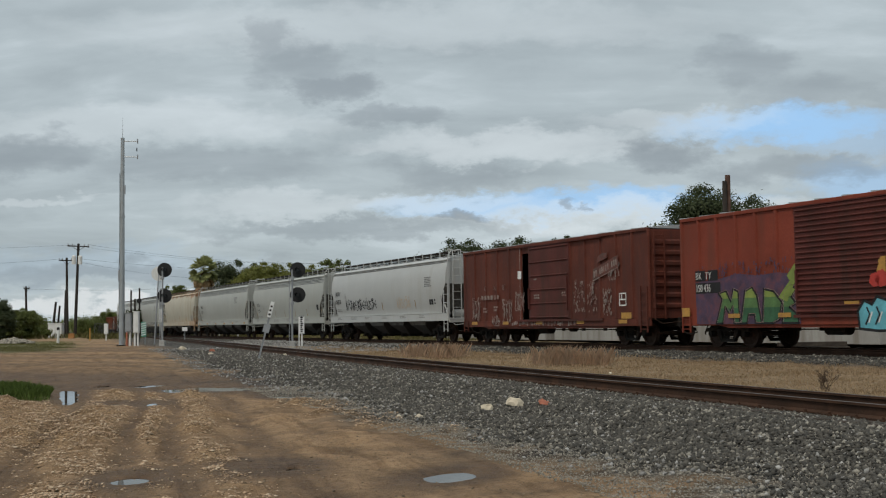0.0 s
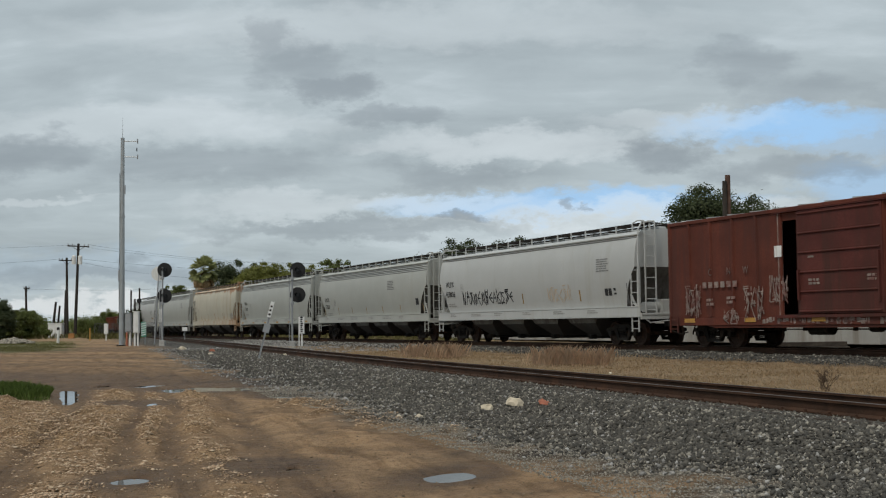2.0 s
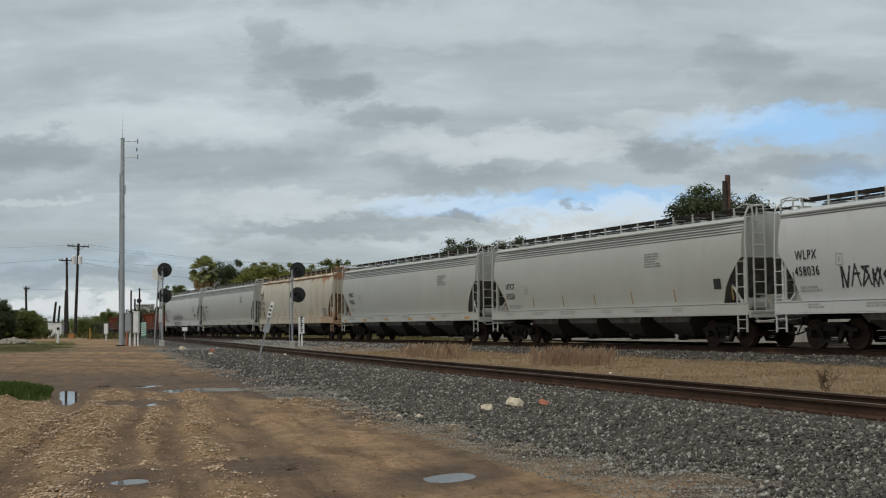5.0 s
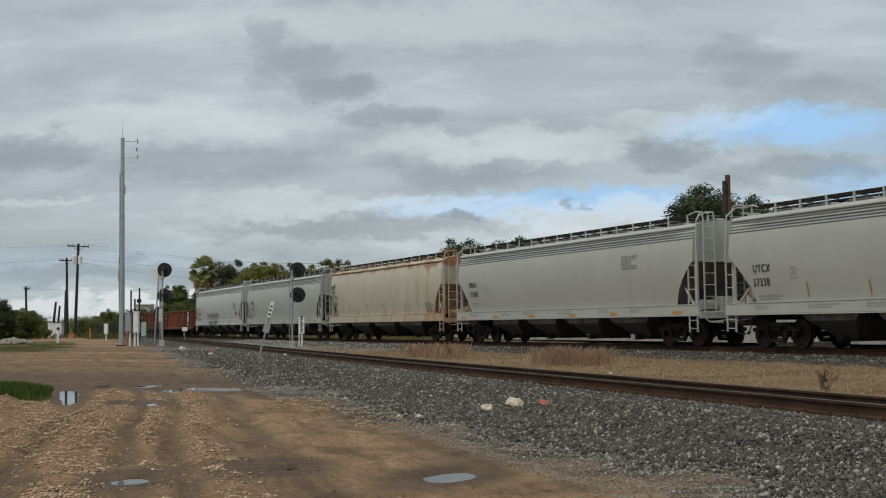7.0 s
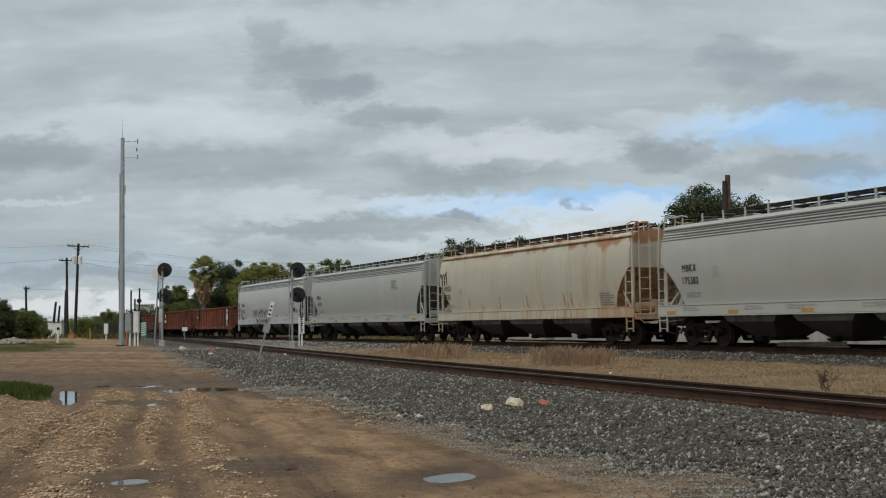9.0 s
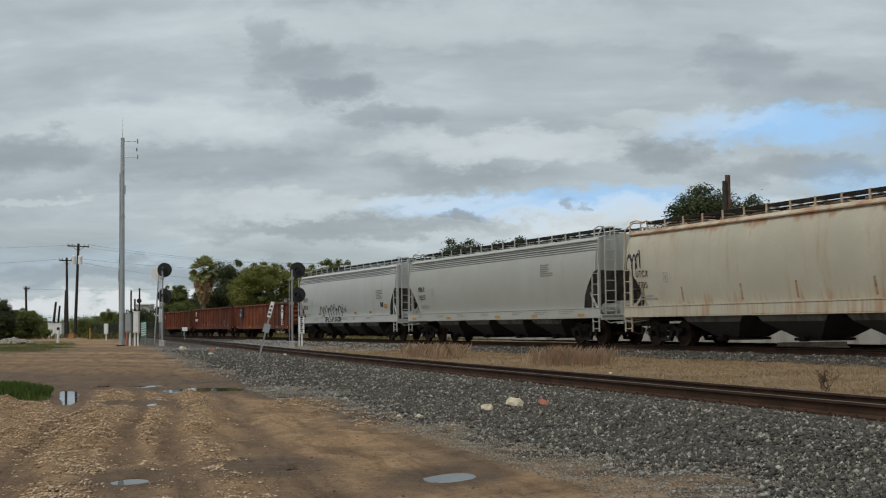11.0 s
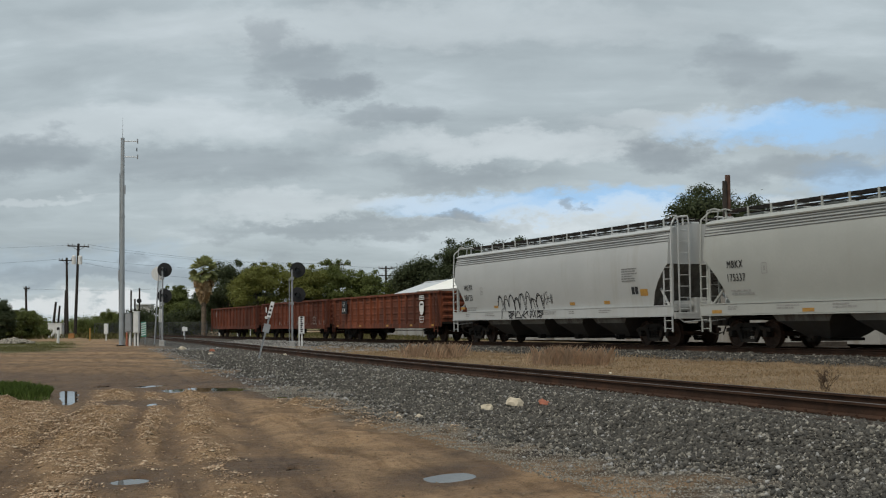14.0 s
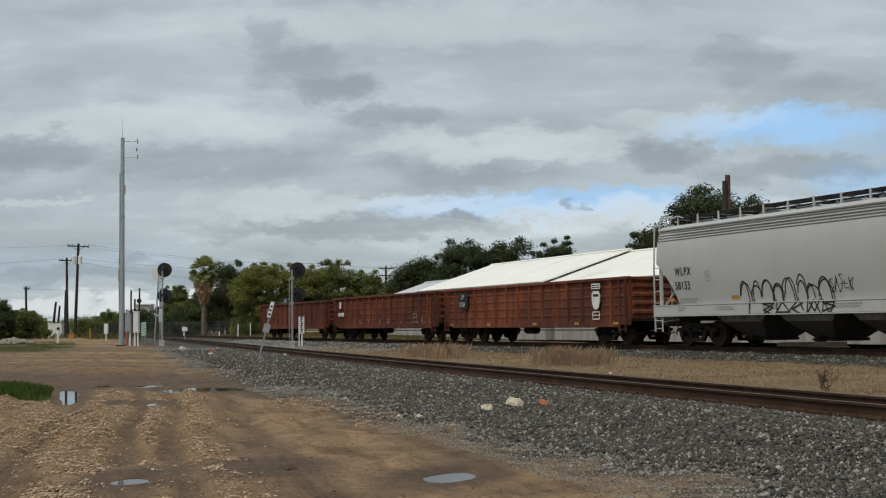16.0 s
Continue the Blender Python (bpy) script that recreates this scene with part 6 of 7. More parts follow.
def leaf_cloud(rng, blobs, count, size, droop=0.0):
    """Leaf clumps as small bent quads set in the outer shell of many overlapping masses."""
    blobs = np.array(blobs)
    wgt = blobs[:, 3] * blobs[:, 4]
    idx = rng.choice(len(blobs), count, p=wgt / wgt.sum())
    d = rng.normal(size=(count, 3))
    d /= np.linalg.norm(d, axis=1)[:, None]
    d[:, 2] = np.abs(d[:, 2]) * np.where(rng.rand(count) < 0.72, 1, -0.6)
    rad = 0.25 + 0.88 * rng.rand(count) ** 0.7
    c = blobs[idx, :3] + d * rad[:, None] * blobs[idx][:, [3, 3, 4]]
    c = c + rng.normal(size=(count, 3)) * 0.18 * blobs[idx][:, [3, 3, 4]]
    face = d + 0.36 * rng.normal(size=(count, 3)) + np.array([0, 0, 0.25])
    a = np.cross(face, rng.normal(size=(count, 3)))
    a /= np.linalg.norm(a, axis=1)[:, None]
    b = np.cross(a, face)
    b /= np.linalg.norm(b, axis=1)[:, None]
    s = size * (0.55 + 0.9 * rng.rand(count))[:, None]
    v = np.stack([c - a * s, c + b * s * 0.55, c + a * s, c - b * s * 0.55], 1)
    v[:, :, 2] -= droop * rng.rand(count)[:, None]
    return v.reshape(-1, 3), np.arange(count * 4).reshape(-1, 4)


def tree(label, height, width, leaf, seed, count=5200, size=0.26, trunk=0.3, low=0.25, at=None, lean=0.0):
    """A broadleaf tree: tapered trunk, forking limbs, and an uneven crown with gaps."""
    rng = np.random.RandomState(seed)
    t = thing("tree", label, "tree", at)
    me = Mesher()
    zc = height * low
    me.tube((0, 0, -0.3), (0.05, 0.02, zc * 0.6), trunk * 0.75, trunk * 0.55, 9)
    me.tube((0.05, 0.02, zc * 0.58), (0.0, 0.1, zc * 1.2), trunk * 0.55, trunk * 0.42, 9)
    blobs = []
    n = 34 + int(width * 2.5)
    for i in range(n):
        an, k = rng.rand() * 6.283, math.sqrt(rng.rand())
        u = rng.rand() ** 0.85
        br = width * rng.uniform(0.10, 0.17)
        env = math.sqrt(max(0.0, 1 - (max(0.0, u - 0.42) / 0.62) ** 2)) * (0.72 + 0.28 * min(1, u / 0.42))
        r = width / 2 * k * env
        x, y = r * math.cos(an), r * math.sin(an) * 0.85
        zz = zc * 0.7 + (height - br * 0.75 - zc * 0.7) * u * rng.uniform(0.93, 1.0)
        blobs.append((x, y, zz, br, br * rng.uniform(0.6, 0.9)))
        if i < 9:
            mid = (x * 0.4, y * 0.4, zc + (zz - zc) * 0.45)
            me.tube((0, 0.05, zc * rng.uniform(0.75, 1.1)), mid, trunk * 0.33, trunk * 0.2, 6)
            me.tube(mid, (x, y, zz), trunk * 0.2, trunk * 0.06, 5)
    for i in range(26):
        an, u = rng.rand() * 6.283, rng.rand()
        env = math.sqrt(max(0.05, 1 - (max(0.0, u - 0.42) / 0.62) ** 2))
        blobs.append((width * 0.5 * env * math.cos(an) * rng.uniform(0.75, 0.97), width * 0.40 * env * math.sin(an), zc * 0.7 + (height - zc * 0.7) * u, width * 0.06, width * 0.05))
    part("trunk", me, M["bark"], t)
    v, f = leaf_cloud(rng, blobs, count, size)
    part("crown", flat_mesh("crown", v, f), M[leaf], t)
    return t


def place_trees():
    oak = "dark green live oak with a dense uneven crown"
    mid = "yellow-green broadleaf tree beyond the track"
    rows = [("leaf_dark", oak, 23.3, 101, 12.1, 12.4, 1, 15000), ("leaf_dark", oak, 17.6, 103, 8.9, 5.6, 2, 5000), ("leaf_dark", oak, 15.0, 104, 6.7, 3.2, 15, 2500), ("leaf_dark", oak, 30.5, 108, 10.0, 7.0, 14, 5000),
            ("leaf_dark", oak, -1.8, 126, 8.0, 8.5, 3, 6200), ("leaf_dark", oak, 2.6, 125, 9.8, 9.2, 4, 7600), ("leaf_dark", oak, 7.2, 127, 9.8, 8.6, 5, 7000), ("leaf_dark", oak, 11.8, 124, 9.8, 6.0, 6, 5600),
            ("leaf_dark", oak, -27.2, 152, 9.2, 7.5, 7, 5200), ("leaf_dark", oak, -23.0, 150, 8.6, 6.0, 8, 5000),
            ("leaf_yellow", mid, -20.8, 138, 8.3, 7.6, 9, 5600), ("leaf_yellow", mid, -16.6, 137, 8.2, 7.0, 10, 5600), ("leaf_mid", mid, -12.6, 140, 8.4, 7.4, 11, 5600), ("leaf_mid", mid, -8.6, 139, 7.1, 6.8, 12, 5200), ("leaf_mid", mid, -5.0, 141, 6.6, 6.2, 13, 4600),
            ("leaf_mid", "mid-green tree behind the fence", -36.2, 162, 6.8, 5.4, 16, 4200), ("leaf_dark", "dark green tree behind the fence", -31.5, 160, 5.9, 6.0, 17, 4200), ("leaf_mid", "mid-green tree behind the fence", -34.0, 158, 4.6, 6.5, 27, 4200), ("leaf_dark", "dark green tree behind the fence", -39.5, 175, 4.6, 4.4, 28, 3000),
            ("leaf_dark", "small dark tree by the yard's far edge", -48.6, 131, 4.4, 4.4, 18, 3600), ("leaf_mid", "small green tree by the yard's far edge", -47.6, 136, 3.6, 3.8, 19, 3600), ("leaf_dark", "small dark tree by the yard's far edge", -51.5, 137, 4.6, 4.6, 20, 3600), ("leaf_mid", "low green tree by the yard's far edge", -60.5, 176, 3.6, 6.0, 22, 2600), ("leaf_mid", "low green tree behind the cabinet", -54.5, 186, 2.8, 6.0, 29, 2600),
            ("leaf_mid", "round green bush far up the line", -52.0, 190, 3.8, 5.8, 23, 4200), ("leaf_mid", "round green bush far up the line", -47.5, 192, 3.2, 5.0, 24, 3600), ("leaf_mid", "round green bush far up the line", -56.5, 196, 2.6, 5.0, 25, 3000)]
    for leaf, label, x, y, h, w, seed, n in rows:
        low = 0.16 if h > 5 else 0.08
        tree(label, h, w, leaf, seed, int(n * 5.6), 0.110 if h > 5 else 0.09, 0.3 if h > 5 else 0.14, low, pose(x, y, float(ground_z(x, y)), 0, 0, seed * 37))


place_trees()


def wood_belt():
    """Far woods along the horizon, one uneven band."""
    rng = np.random.RandomState(77)
    blobs = []
    for i in range(420):
        an = rng.uniform(-0.95, 0.95)
        r = rng.uniform(330, 420)
        h = rng.uniform(2.0, 4.6)
        blobs.append((r * math.sin(an), r * math.cos(an), h * 0.55, rng.uniform(3, 6), h * 0.6))
    v, f = leaf_cloud(rng, blobs, 90000, 0.34)
    tagged(part("far_woods", flat_mesh("far_woods", v, f), M["leaf_mid"]), "low green woods along the horizon", "woods", kind="stuff")


wood_belt()


def undergrowth():
    """Shrubs under the trees beyond the track: many small clumps in one uneven belt."""
    for leaf, x0, x1, yy, h, n, seed, label in (("leaf_mid", -23.5, -2.0, 136, 3.4, 26, 5, "dense yellow-green undergrowth below the trees"), ("leaf_dark", -40.0, -22.0, 152, 3.6, 24, 6, "dense dark undergrowth behind the palm"), ("leaf_dark", -4.0, 15.0, 128, 5.5, 26, 7, "dense dark undergrowth behind the warehouse"), ("leaf_mid", -62.0, -46.5, 140, 1.5, 22, 8, "low scrub along the yard's far edge")):
        rng = np.random.RandomState(seed)
        blobs = []
        for i in range(n * 3):
            r = rng.uniform(0.6, 1.2) * min(1.0, h / 2.5)
            blobs.append((rng.uniform(x0, x1), yy + rng.uniform(-1.8, 1.8), rng.uniform(0.1, 1.0) * (h - r) + 0.1, r, r * 0.8))
        v, f = leaf_cloud(rng, blobs, n * 800, 0.125)
        tagged(part("undergrowth", flat_mesh("undergrowth", v, f), M[leaf]), label, "shrubs", kind="stuff")


undergrowth()


def fan_palm(x, y):
    """A fan palm: ringed trunk, skirt of dead fronds, crown of stiff green fans."""
    z0 = float(ground_z(x, y))
    palm = thing("palm_tree", "tall fan palm with a skirt of dry fronds", "tree", pose(x, y, z0))
    H = 8.15
    me = Mesher()
    for i in range(22):
        a, b = H * 0.92 * i / 22, H * 0.92 * (i + 1) / 22
        r = 0.30 + 0.03 * (i % 2) - 0.05 * math.sin(i / 22 * math.pi)
        me.tube((0, 0, a - 0.02), (0, 0, b), r + 0.02, r - 0.01, 12)
    part("trunk", me, M["palm_bark"], palm)
    rng = random.Random(4)

    def frond(base, az, el, stalk, fan, curl, acc):
        d = Vector((math.cos(az) * math.cos(el), math.sin(az) * math.cos(el), math.sin(el)))
        side = Matrix.Rotation(rng.uniform(-0.5, 0.5), 3, d) @ Vector((-math.sin(az), math.cos(az), 0))
        tip = base + d * stalk
        d = (d * 0.8 + Vector((0, 0, -0.42))).normalized()
        up = d.cross(side) * -1
        acc.tube(base, tip, 0.025, 0.015, 4, False)
        n = 15
        for i in range(n):
            t = (i / (n - 1) - 0.5) * 2.3
            q = (d * math.cos(t) + side * math.sin(t)).normalized()
            l = fan * (1 - 0.22 * abs(t) / 1.25) * rng.uniform(0.9, 1.05)
            e = tip + q * l * 0.7 + Vector((0, 0, -curl * 0.25 * l))
            e2 = tip + q * l + Vector((0, 0, -curl * 0.75 * l))
            wv = (q.cross(up)).normalized() * 0.085
            acc.add([tip, e + wv, e2, e - wv], [(0, 1, 2, 3)])
    g, dd = Mesher(), Mesher()
    for i in range(46):
        el = -0.5 + 1.85 * i / 46
        frond(Vector((0, 0, H * 0.93 + 0.2 * max(0, el))), i * 2.4, el, rng.uniform(0.7, 1.0), rng.uniform(1.05, 1.25), 0.03 + 0.2 * (el < 0), g)
    for i in range(64):
        k = i / 64
        z = H * (0.60 + 0.34 * k)
        frond(Vector((0.25 * math.cos(i * 2.4), 0.25 * math.sin(i * 2.4), z)), i * 2.4 + rng.uniform(-0.3, 0.3), rng.uniform(-1.5, -1.3) + 0.75 * k, 0.2 + 0.85 * k, rng.uniform(0.6, 0.85), 0.45, dd)
    part("green_fronds", g.mesh("green_fronds", False), M["leaf_palm"], palm)
    part("dry_fronds", dd.mesh("dry_fronds", False), M["leaf_dead"], palm)


fan_palm(-27.85, 140)

# ---- railway fixtures ----


def gz(x, y):
    return float(ground_z(x, y))


def radio_mast():
    x, y = -21.35, 80
    z = gz(x, y)
    t = thing("radio_mast", "tall tapered galvanised steel mast with side antennas", "mast", pose(x, y, z))
    H = 13.6 - z
    me = Mesher()
    me.tube((0, 0, 0.0), (0, 0, H * 0.3), 0.19, 0.175, 16).tube((0, 0, H * 0.3), (0, 0, H * 0.62), 0.168, 0.155, 16).tube((0, 0, H * 0.62), (0, 0, H), 0.148, 0.125, 16)
    for k in (0.3, 0.62):
        me.tube((0, 0, H * k - 0.06), (0, 0, H * k + 0.06), 0.19, n=16)
    part("shaft", me, M["steel"], t)
    part("base_plate", Mesher().box(-0.28, 0.28, -0.28, 0.28, -0.1, 0.06, 0.01), M["under"], t)
    part("whip_antenna", Mesher().tube((0, 0, H), (0, 0, H + 1.35), 0.02, 0.008, 6), M["steel"], t)
    for dz in (-0.22, -1.28):
        part("side_arm", Mesher().tube((0.1, 0, H + dz), (1.0, 0, H + dz - 0.02), 0.03, n=6), M["white"], t)
        part("dipole", Mesher().tube((1.0, 0, H + dz - 0.16), (1.0, 0, H + dz + 0.14), 0.045, n=8), M["alu"], t)
    part("dipole", Mesher().tube((0.95, 0, H - 0.92), (0.95, 0, H - 0.68), 0.035, n=8), M["under"], t)
    part("cable_run", Mesher().path([(-0.17, -0.05, 1.6), (-0.2, -0.05, 5.0), (-0.15, -0.05, 6.2), (-0.16, -0.05, 11.5)], 0.022), M["under"], t)
    part("junction_box", Mesher().box(-0.24, -0.14, -0.1, 0.06, 4.3, 5.0, 0.01).box(0.12, 0.2, -0.08, 0.06, 10.1, 10.7, 0.01), M["alu"], t)


radio_mast()


def signal_head(t, x, z, r, flip=1, back=None):
    """A round black backboard with its hooded lens."""
    me = Mesher().tube((x, 0.02 * flip, z), (x, -0.02 * flip, z), r, n=32)
    hd = part("backboard", me, back or M["black"], t)
    part("lamp_case", Mesher().box(x - 0.16, x + 0.16, min(0.02 * flip, 0.4 * flip), max(0.02 * flip, 0.4 * flip), z - 0.2, z + 0.2, 0.02), M["black"], hd)
    me = Mesher()
    n = 14
    for i in range(n):
        a, b = math.pi * (-0.1 + 1.2 * i / n), math.pi * (-0.1 + 1.2 * (i + 1) / n)
        q = 0.16
        v = [(x + q * math.cos(a), -0.02 * flip, z + q * math.sin(a)), (x + q * math.cos(b), -0.02 * flip, z + q * math.sin(b)),
             (x + q * math.cos(b), -0.34 * flip, z + q * math.sin(b) - 0.02), (x + q * math.cos(a), -0.34 * flip, z + q * math.sin(a) - 0.02)]
        me.add(v, [(0, 1, 2, 3)])
    part("hood", me, M["black"], hd)
    part("lens", Mesher().tube((x, -0.021 * flip, z), (x, -0.04 * flip, z), 0.11, n=18), M["glass_lens"], hd)


def signal(x, y, label, heads, mast_top, head_dx, ladder_side=-1, turn=0):
    z = gz(x, y)
    t = thing("railway_signal", label, "railway signal", pose(x, y, z, 0, 0, turn))
    part("mast", Mesher().tube((0, 0, 0), (0, 0, mast_top - z), 0.06, n=12), M["alu"], t)
    part("base", Mesher().box(-0.19, 0.19, -0.19, 0.19, -0.1, 0.34, 0.03), M["concrete"], t)
    for hz in heads:
        part("bracket", Mesher().box(min(0, head_dx), max(0.02, head_dx), 0.0, 0.08, hz - z - 0.05, hz - z + 0.05).box(-0.1, 0.1, -0.1, 0.1, hz - z - 0.62, hz - z - 0.45, 0.01), M["alu"], t)
        signal_head(t, head_dx, hz - z, 0.48)
    lad = Mesher()
    ladder(lad, ladder_side * 0.19, 0.12, 0.2, mast_top - z - 0.5, 0.3, "y", 0.011, 0.32)
    part("ladder", lad, M["alu"], t)
    return t


signal(-18.66, 80, "two-headed signal on a grey mast, heads dark", (4.72, 3.0), 4.9, 0.14, -1, 0)
signal(-9.42, 75, "two-headed signal between the tracks, heads dark", (4.38, 2.83), 4.4, 0.35, -1, 0)


def back_signal():
    x, y = -20.15, 84
    z = gz(x, y)
    t = thing("railway_signal", "slim signal seen from behind, pale backboard", "railway signal", pose(x, y, z))
    part("mast", Mesher().tube((0, 0, 0), (0.3, 0, 5.0), 0.05, n=10), M["alu"], t)
    part("backboard", Mesher().tube((0.28, 0.02, 4.95 - z - 0.3), (0.28, -0.02, 4.95 - z - 0.3), 0.5, n=28), M["white"], t)
    part("relay_box", Mesher().box(0.32, 0.6, -0.1, 0.12, 1.55, 2.45, 0.02), M["white"], t)
    part("brace", Mesher().tube((0.55, 0, 0), (0.35, 0, 3.3), 0.035, n=8), M["alu"], t)


back_signal()


def trackside_boxes():
    y = 80
    for x, w, z0, z1, label in ((-20.90, 0.40, 0.62, 1.86, "grey relay case on posts by the mast"), (-20.38, 0.36, 0.55, 1.95, "white relay case on a white post")):
        z = gz(x, y)
        t = thing("relay_case", label, "equipment box", pose(x, y, z), "relay cases by the mast")
        mat = M["white"] if w < 0.38 else M["alu"]
        part("case", Mesher().box(-w / 2, w / 2, -0.16, 0.16, z0 - z, z1 - z, 0.015), mat, t)
        part("case_door", Mesher().box(-w / 2 + 0.03, w / 2 - 0.03, -0.185, -0.162, z0 - z + 0.05, z1 - z - 0.05, 0.008), mat, t)
        part("roof_cap", Mesher().box(-w / 2 - 0.04, w / 2 + 0.04, -0.2, 0.2, z1 - z, z1 - z + 0.04), mat, t)
        for s in (-1, 1):
            part("post", Mesher().tube((s * 0.1, 0, 0), (s * 0.1, 0, z0 - z), 0.07, n=10), M["white"], t)
    z = gz(-21.03, 80.6)
    tagged(part("marker_post", Mesher().tube((0, 0, 0), (0, 0, 0.85), 0.07, n=10).tube((0, 0, 0.85), (0, 0, 0.9), 0.075, 0.03, 10), M["brickred"], at=pose(-20.85, 79.4, gz(-20.85, 79.4))), "short rust-red marker post by the relay case", "post")
    for x, yy, top, label in ((-21.0, 82, 2.84, "dark steel post behind the relay case"), (-21.78, 84, 3.48, "dark steel post behind the relay case"), (-20.63, 81, 1.4, "grey steel post beside the relay case")):
        z = gz(x, yy)
        tagged(part("steel_post", Mesher().tube((0, 0, 0), (0, 0, top - z), 0.06, n=8).tube((0, 0, top - z), (0, 0, top - z + 0.03), 0.07, n=8), M["wood_pole"], at=pose(x, yy, z)), label, "post", "posts behind the relay cases")
    x, yy = -25.23, 100
    z = gz(x, yy)
    t = thing("railway_signal", "small far signal with one dark disc", "railway signal", pose(x, yy, z))
    part("mast", Mesher().tube((0, 0, 0), (0, 0, 4.2 - z), 0.07, n=8), M["wood_pole"], t)
    part("backboard", Mesher().tube((0, -0.1, 3.13 - z), (0, -0.14, 3.13 - z), 0.2, n=20), M["black"], t)
    # striped panel sign
    x, yy = -21.41, 86
    z = gz(x, yy)
    t = thing("crossing_sign", "green and white striped panel on a post", "sign", pose(x, yy, z))
    part("post", Mesher().tube((0.12, 0.03, 0), (0.12, 0.03, 1.6), 0.035, n=8), M["alu"], t)
    board = part("board", Mesher().box(-0.16, 0.2, -0.02, 0.01, 0.55, 1.6, 0.004), M["signgreen"], t)
    for i in range(6):
        zz = 0.6 + i * 0.16
        part("stripe", Mesher().prism([(-0.16, zz), (0.2, zz + 0.10), (0.2, zz + 0.17), (-0.16, zz + 0.07)], "y", -0.026, -0.021), M["white"], board)
    # small white board beyond the switch
    x, yy = -21.47, 100
    z = gz(x, yy)
    t = thing("track_sign", "small white board on a thin post", "sign", pose(x, yy, z))
    part("post", Mesher().tube((0, 0.02, 0), (0, 0.02, 1.1), 0.03, n=8), M["alu"], t)
    part("board", Mesher().box(-0.22, 0.22, -0.02, 0.0, 0.9, 1.22, 0.004), M["white"], t)
    for x, yy, h, r, label in ((-22.19, 130, 1.45, 0.06, "leaning white stake by the far track"), (-20.85, 130, 1.45, 0.05, "white stake by the far track"), (-24.2, 130, 0.7, 0.06, "short white stake by the far track"),
                               (-31.96, 100, 1.3, 0.11, "white marker post with a dark band"), (-34.6, 118, 1.2, 0.06, "yellow marker stake by the verge"), (-28.0, 130, 1.2, 0.06, "white stake by the fence")):
        z = gz(x, yy)
        mat = M["yellow"] if "yellow" in label else M["white"]
        t = thing("marker_stake", label, "post", pose(x, yy, z), "marker stakes along the line")
        part("post", Mesher().tube((0, 0, -0.1), (0.03 if "leaning" in label else 0.0, 0, h), r, n=10).tube((0, 0, h), (0, 0, h + 0.03), r, r * 0.5, 10), mat, t)
        if "band" in label:
            part("band", Mesher().tube((0, 0, h * 0.82), (0, 0, h * 1.0), r + 0.005, n=10), M["under"], t)
    x, yy = -32.18, 115
    z = gz(x, yy)
    t = thing("meter_box", "white box on a short post", "equipment box", pose(x, yy, z))
    part("post", Mesher().tube((0, 0, 0), (0, 0, 0.7), 0.06, n=8), M["white"], t)
    part("case", Mesher().box(-0.18, 0.18, -0.12, 0.12, 0.6, 1.6, 0.02), M["white"], t)


trackside_boxes()


def leaning_sign():
    a, b = Vector((-7.21, 47.0, -0.33)), Vector((-6.64, 47.0, 1.86))
    t = thing("derail_sign", "grey post sign leaning over beside the near track", "sign", pose(a.x, a.y, a.z, 0, math.degrees(math.atan2(b.x - a.x, b.z - a.z)), 0))
    part("post", Mesher().box(-0.035, 0.035, -0.015, 0.015, -0.2, 2.25).box(-0.03, -0.02, -0.03, 0.0, -0.2, 2.25), M["alu"], t)
    plate = part("plate", Mesher().box(-0.085, 0.06, -0.035, -0.018, 1.62, 2.24, 0.006), M["white"], t, "weathered white plate")
    part("writing", Mesher().box(-0.06, 0.03, -0.039, -0.0355, 1.70, 1.78).box(-0.06, 0.02, -0.039, -0.0355, 1.86, 1.94).box(-0.05, 0.03, -0.039, -0.0355, 2.02, 2.10), M["under"], plate)
    part("plate", Mesher().box(-0.12, 0.14, -0.036, -0.018, 1.02, 1.36, 0.006), M["alu"], t, "small grey plate")


leaning_sign()


def station_sign():
    x, y = -8.84, 75
    z = gz(x, y)
    t = thing("station_sign", "narrow upright white sign with black writing", "sign", pose(x, y, z))
    part("post", Mesher().box(-0.05, 0.05, 0.02, 0.10, 0, 0.9).box(-0.2, -0.14, 0.02, 0.08, 0, 1.85), M["white"], t)
    board = part("board", Mesher().box(-0.15, 0.17, -0.02, 0.02, 0.78, 1.9, 0.006), M["white"], t)
    for i in range(8):
        zz = 1.76 - i * 0.122
        part("writing", Mesher().box(-0.08, 0.09 - 0.03 * (i % 3), -0.026, -0.0205, zz, zz + 0.085), M["black"], board)
    part("border", Mesher().box(-0.15, 0.17, -0.024, -0.0205, 1.87, 1.9).box(-0.15, 0.17, -0.024, -0.0205, 0.78, 0.81), M["black"], board)


station_sign()

# ---- poles and wires ----
M["pole_red"] = material("reddish_pole_wood", (0.10, 0.055, 0.04), 0.9, 0, 0.3, 3, 40, 0.3)


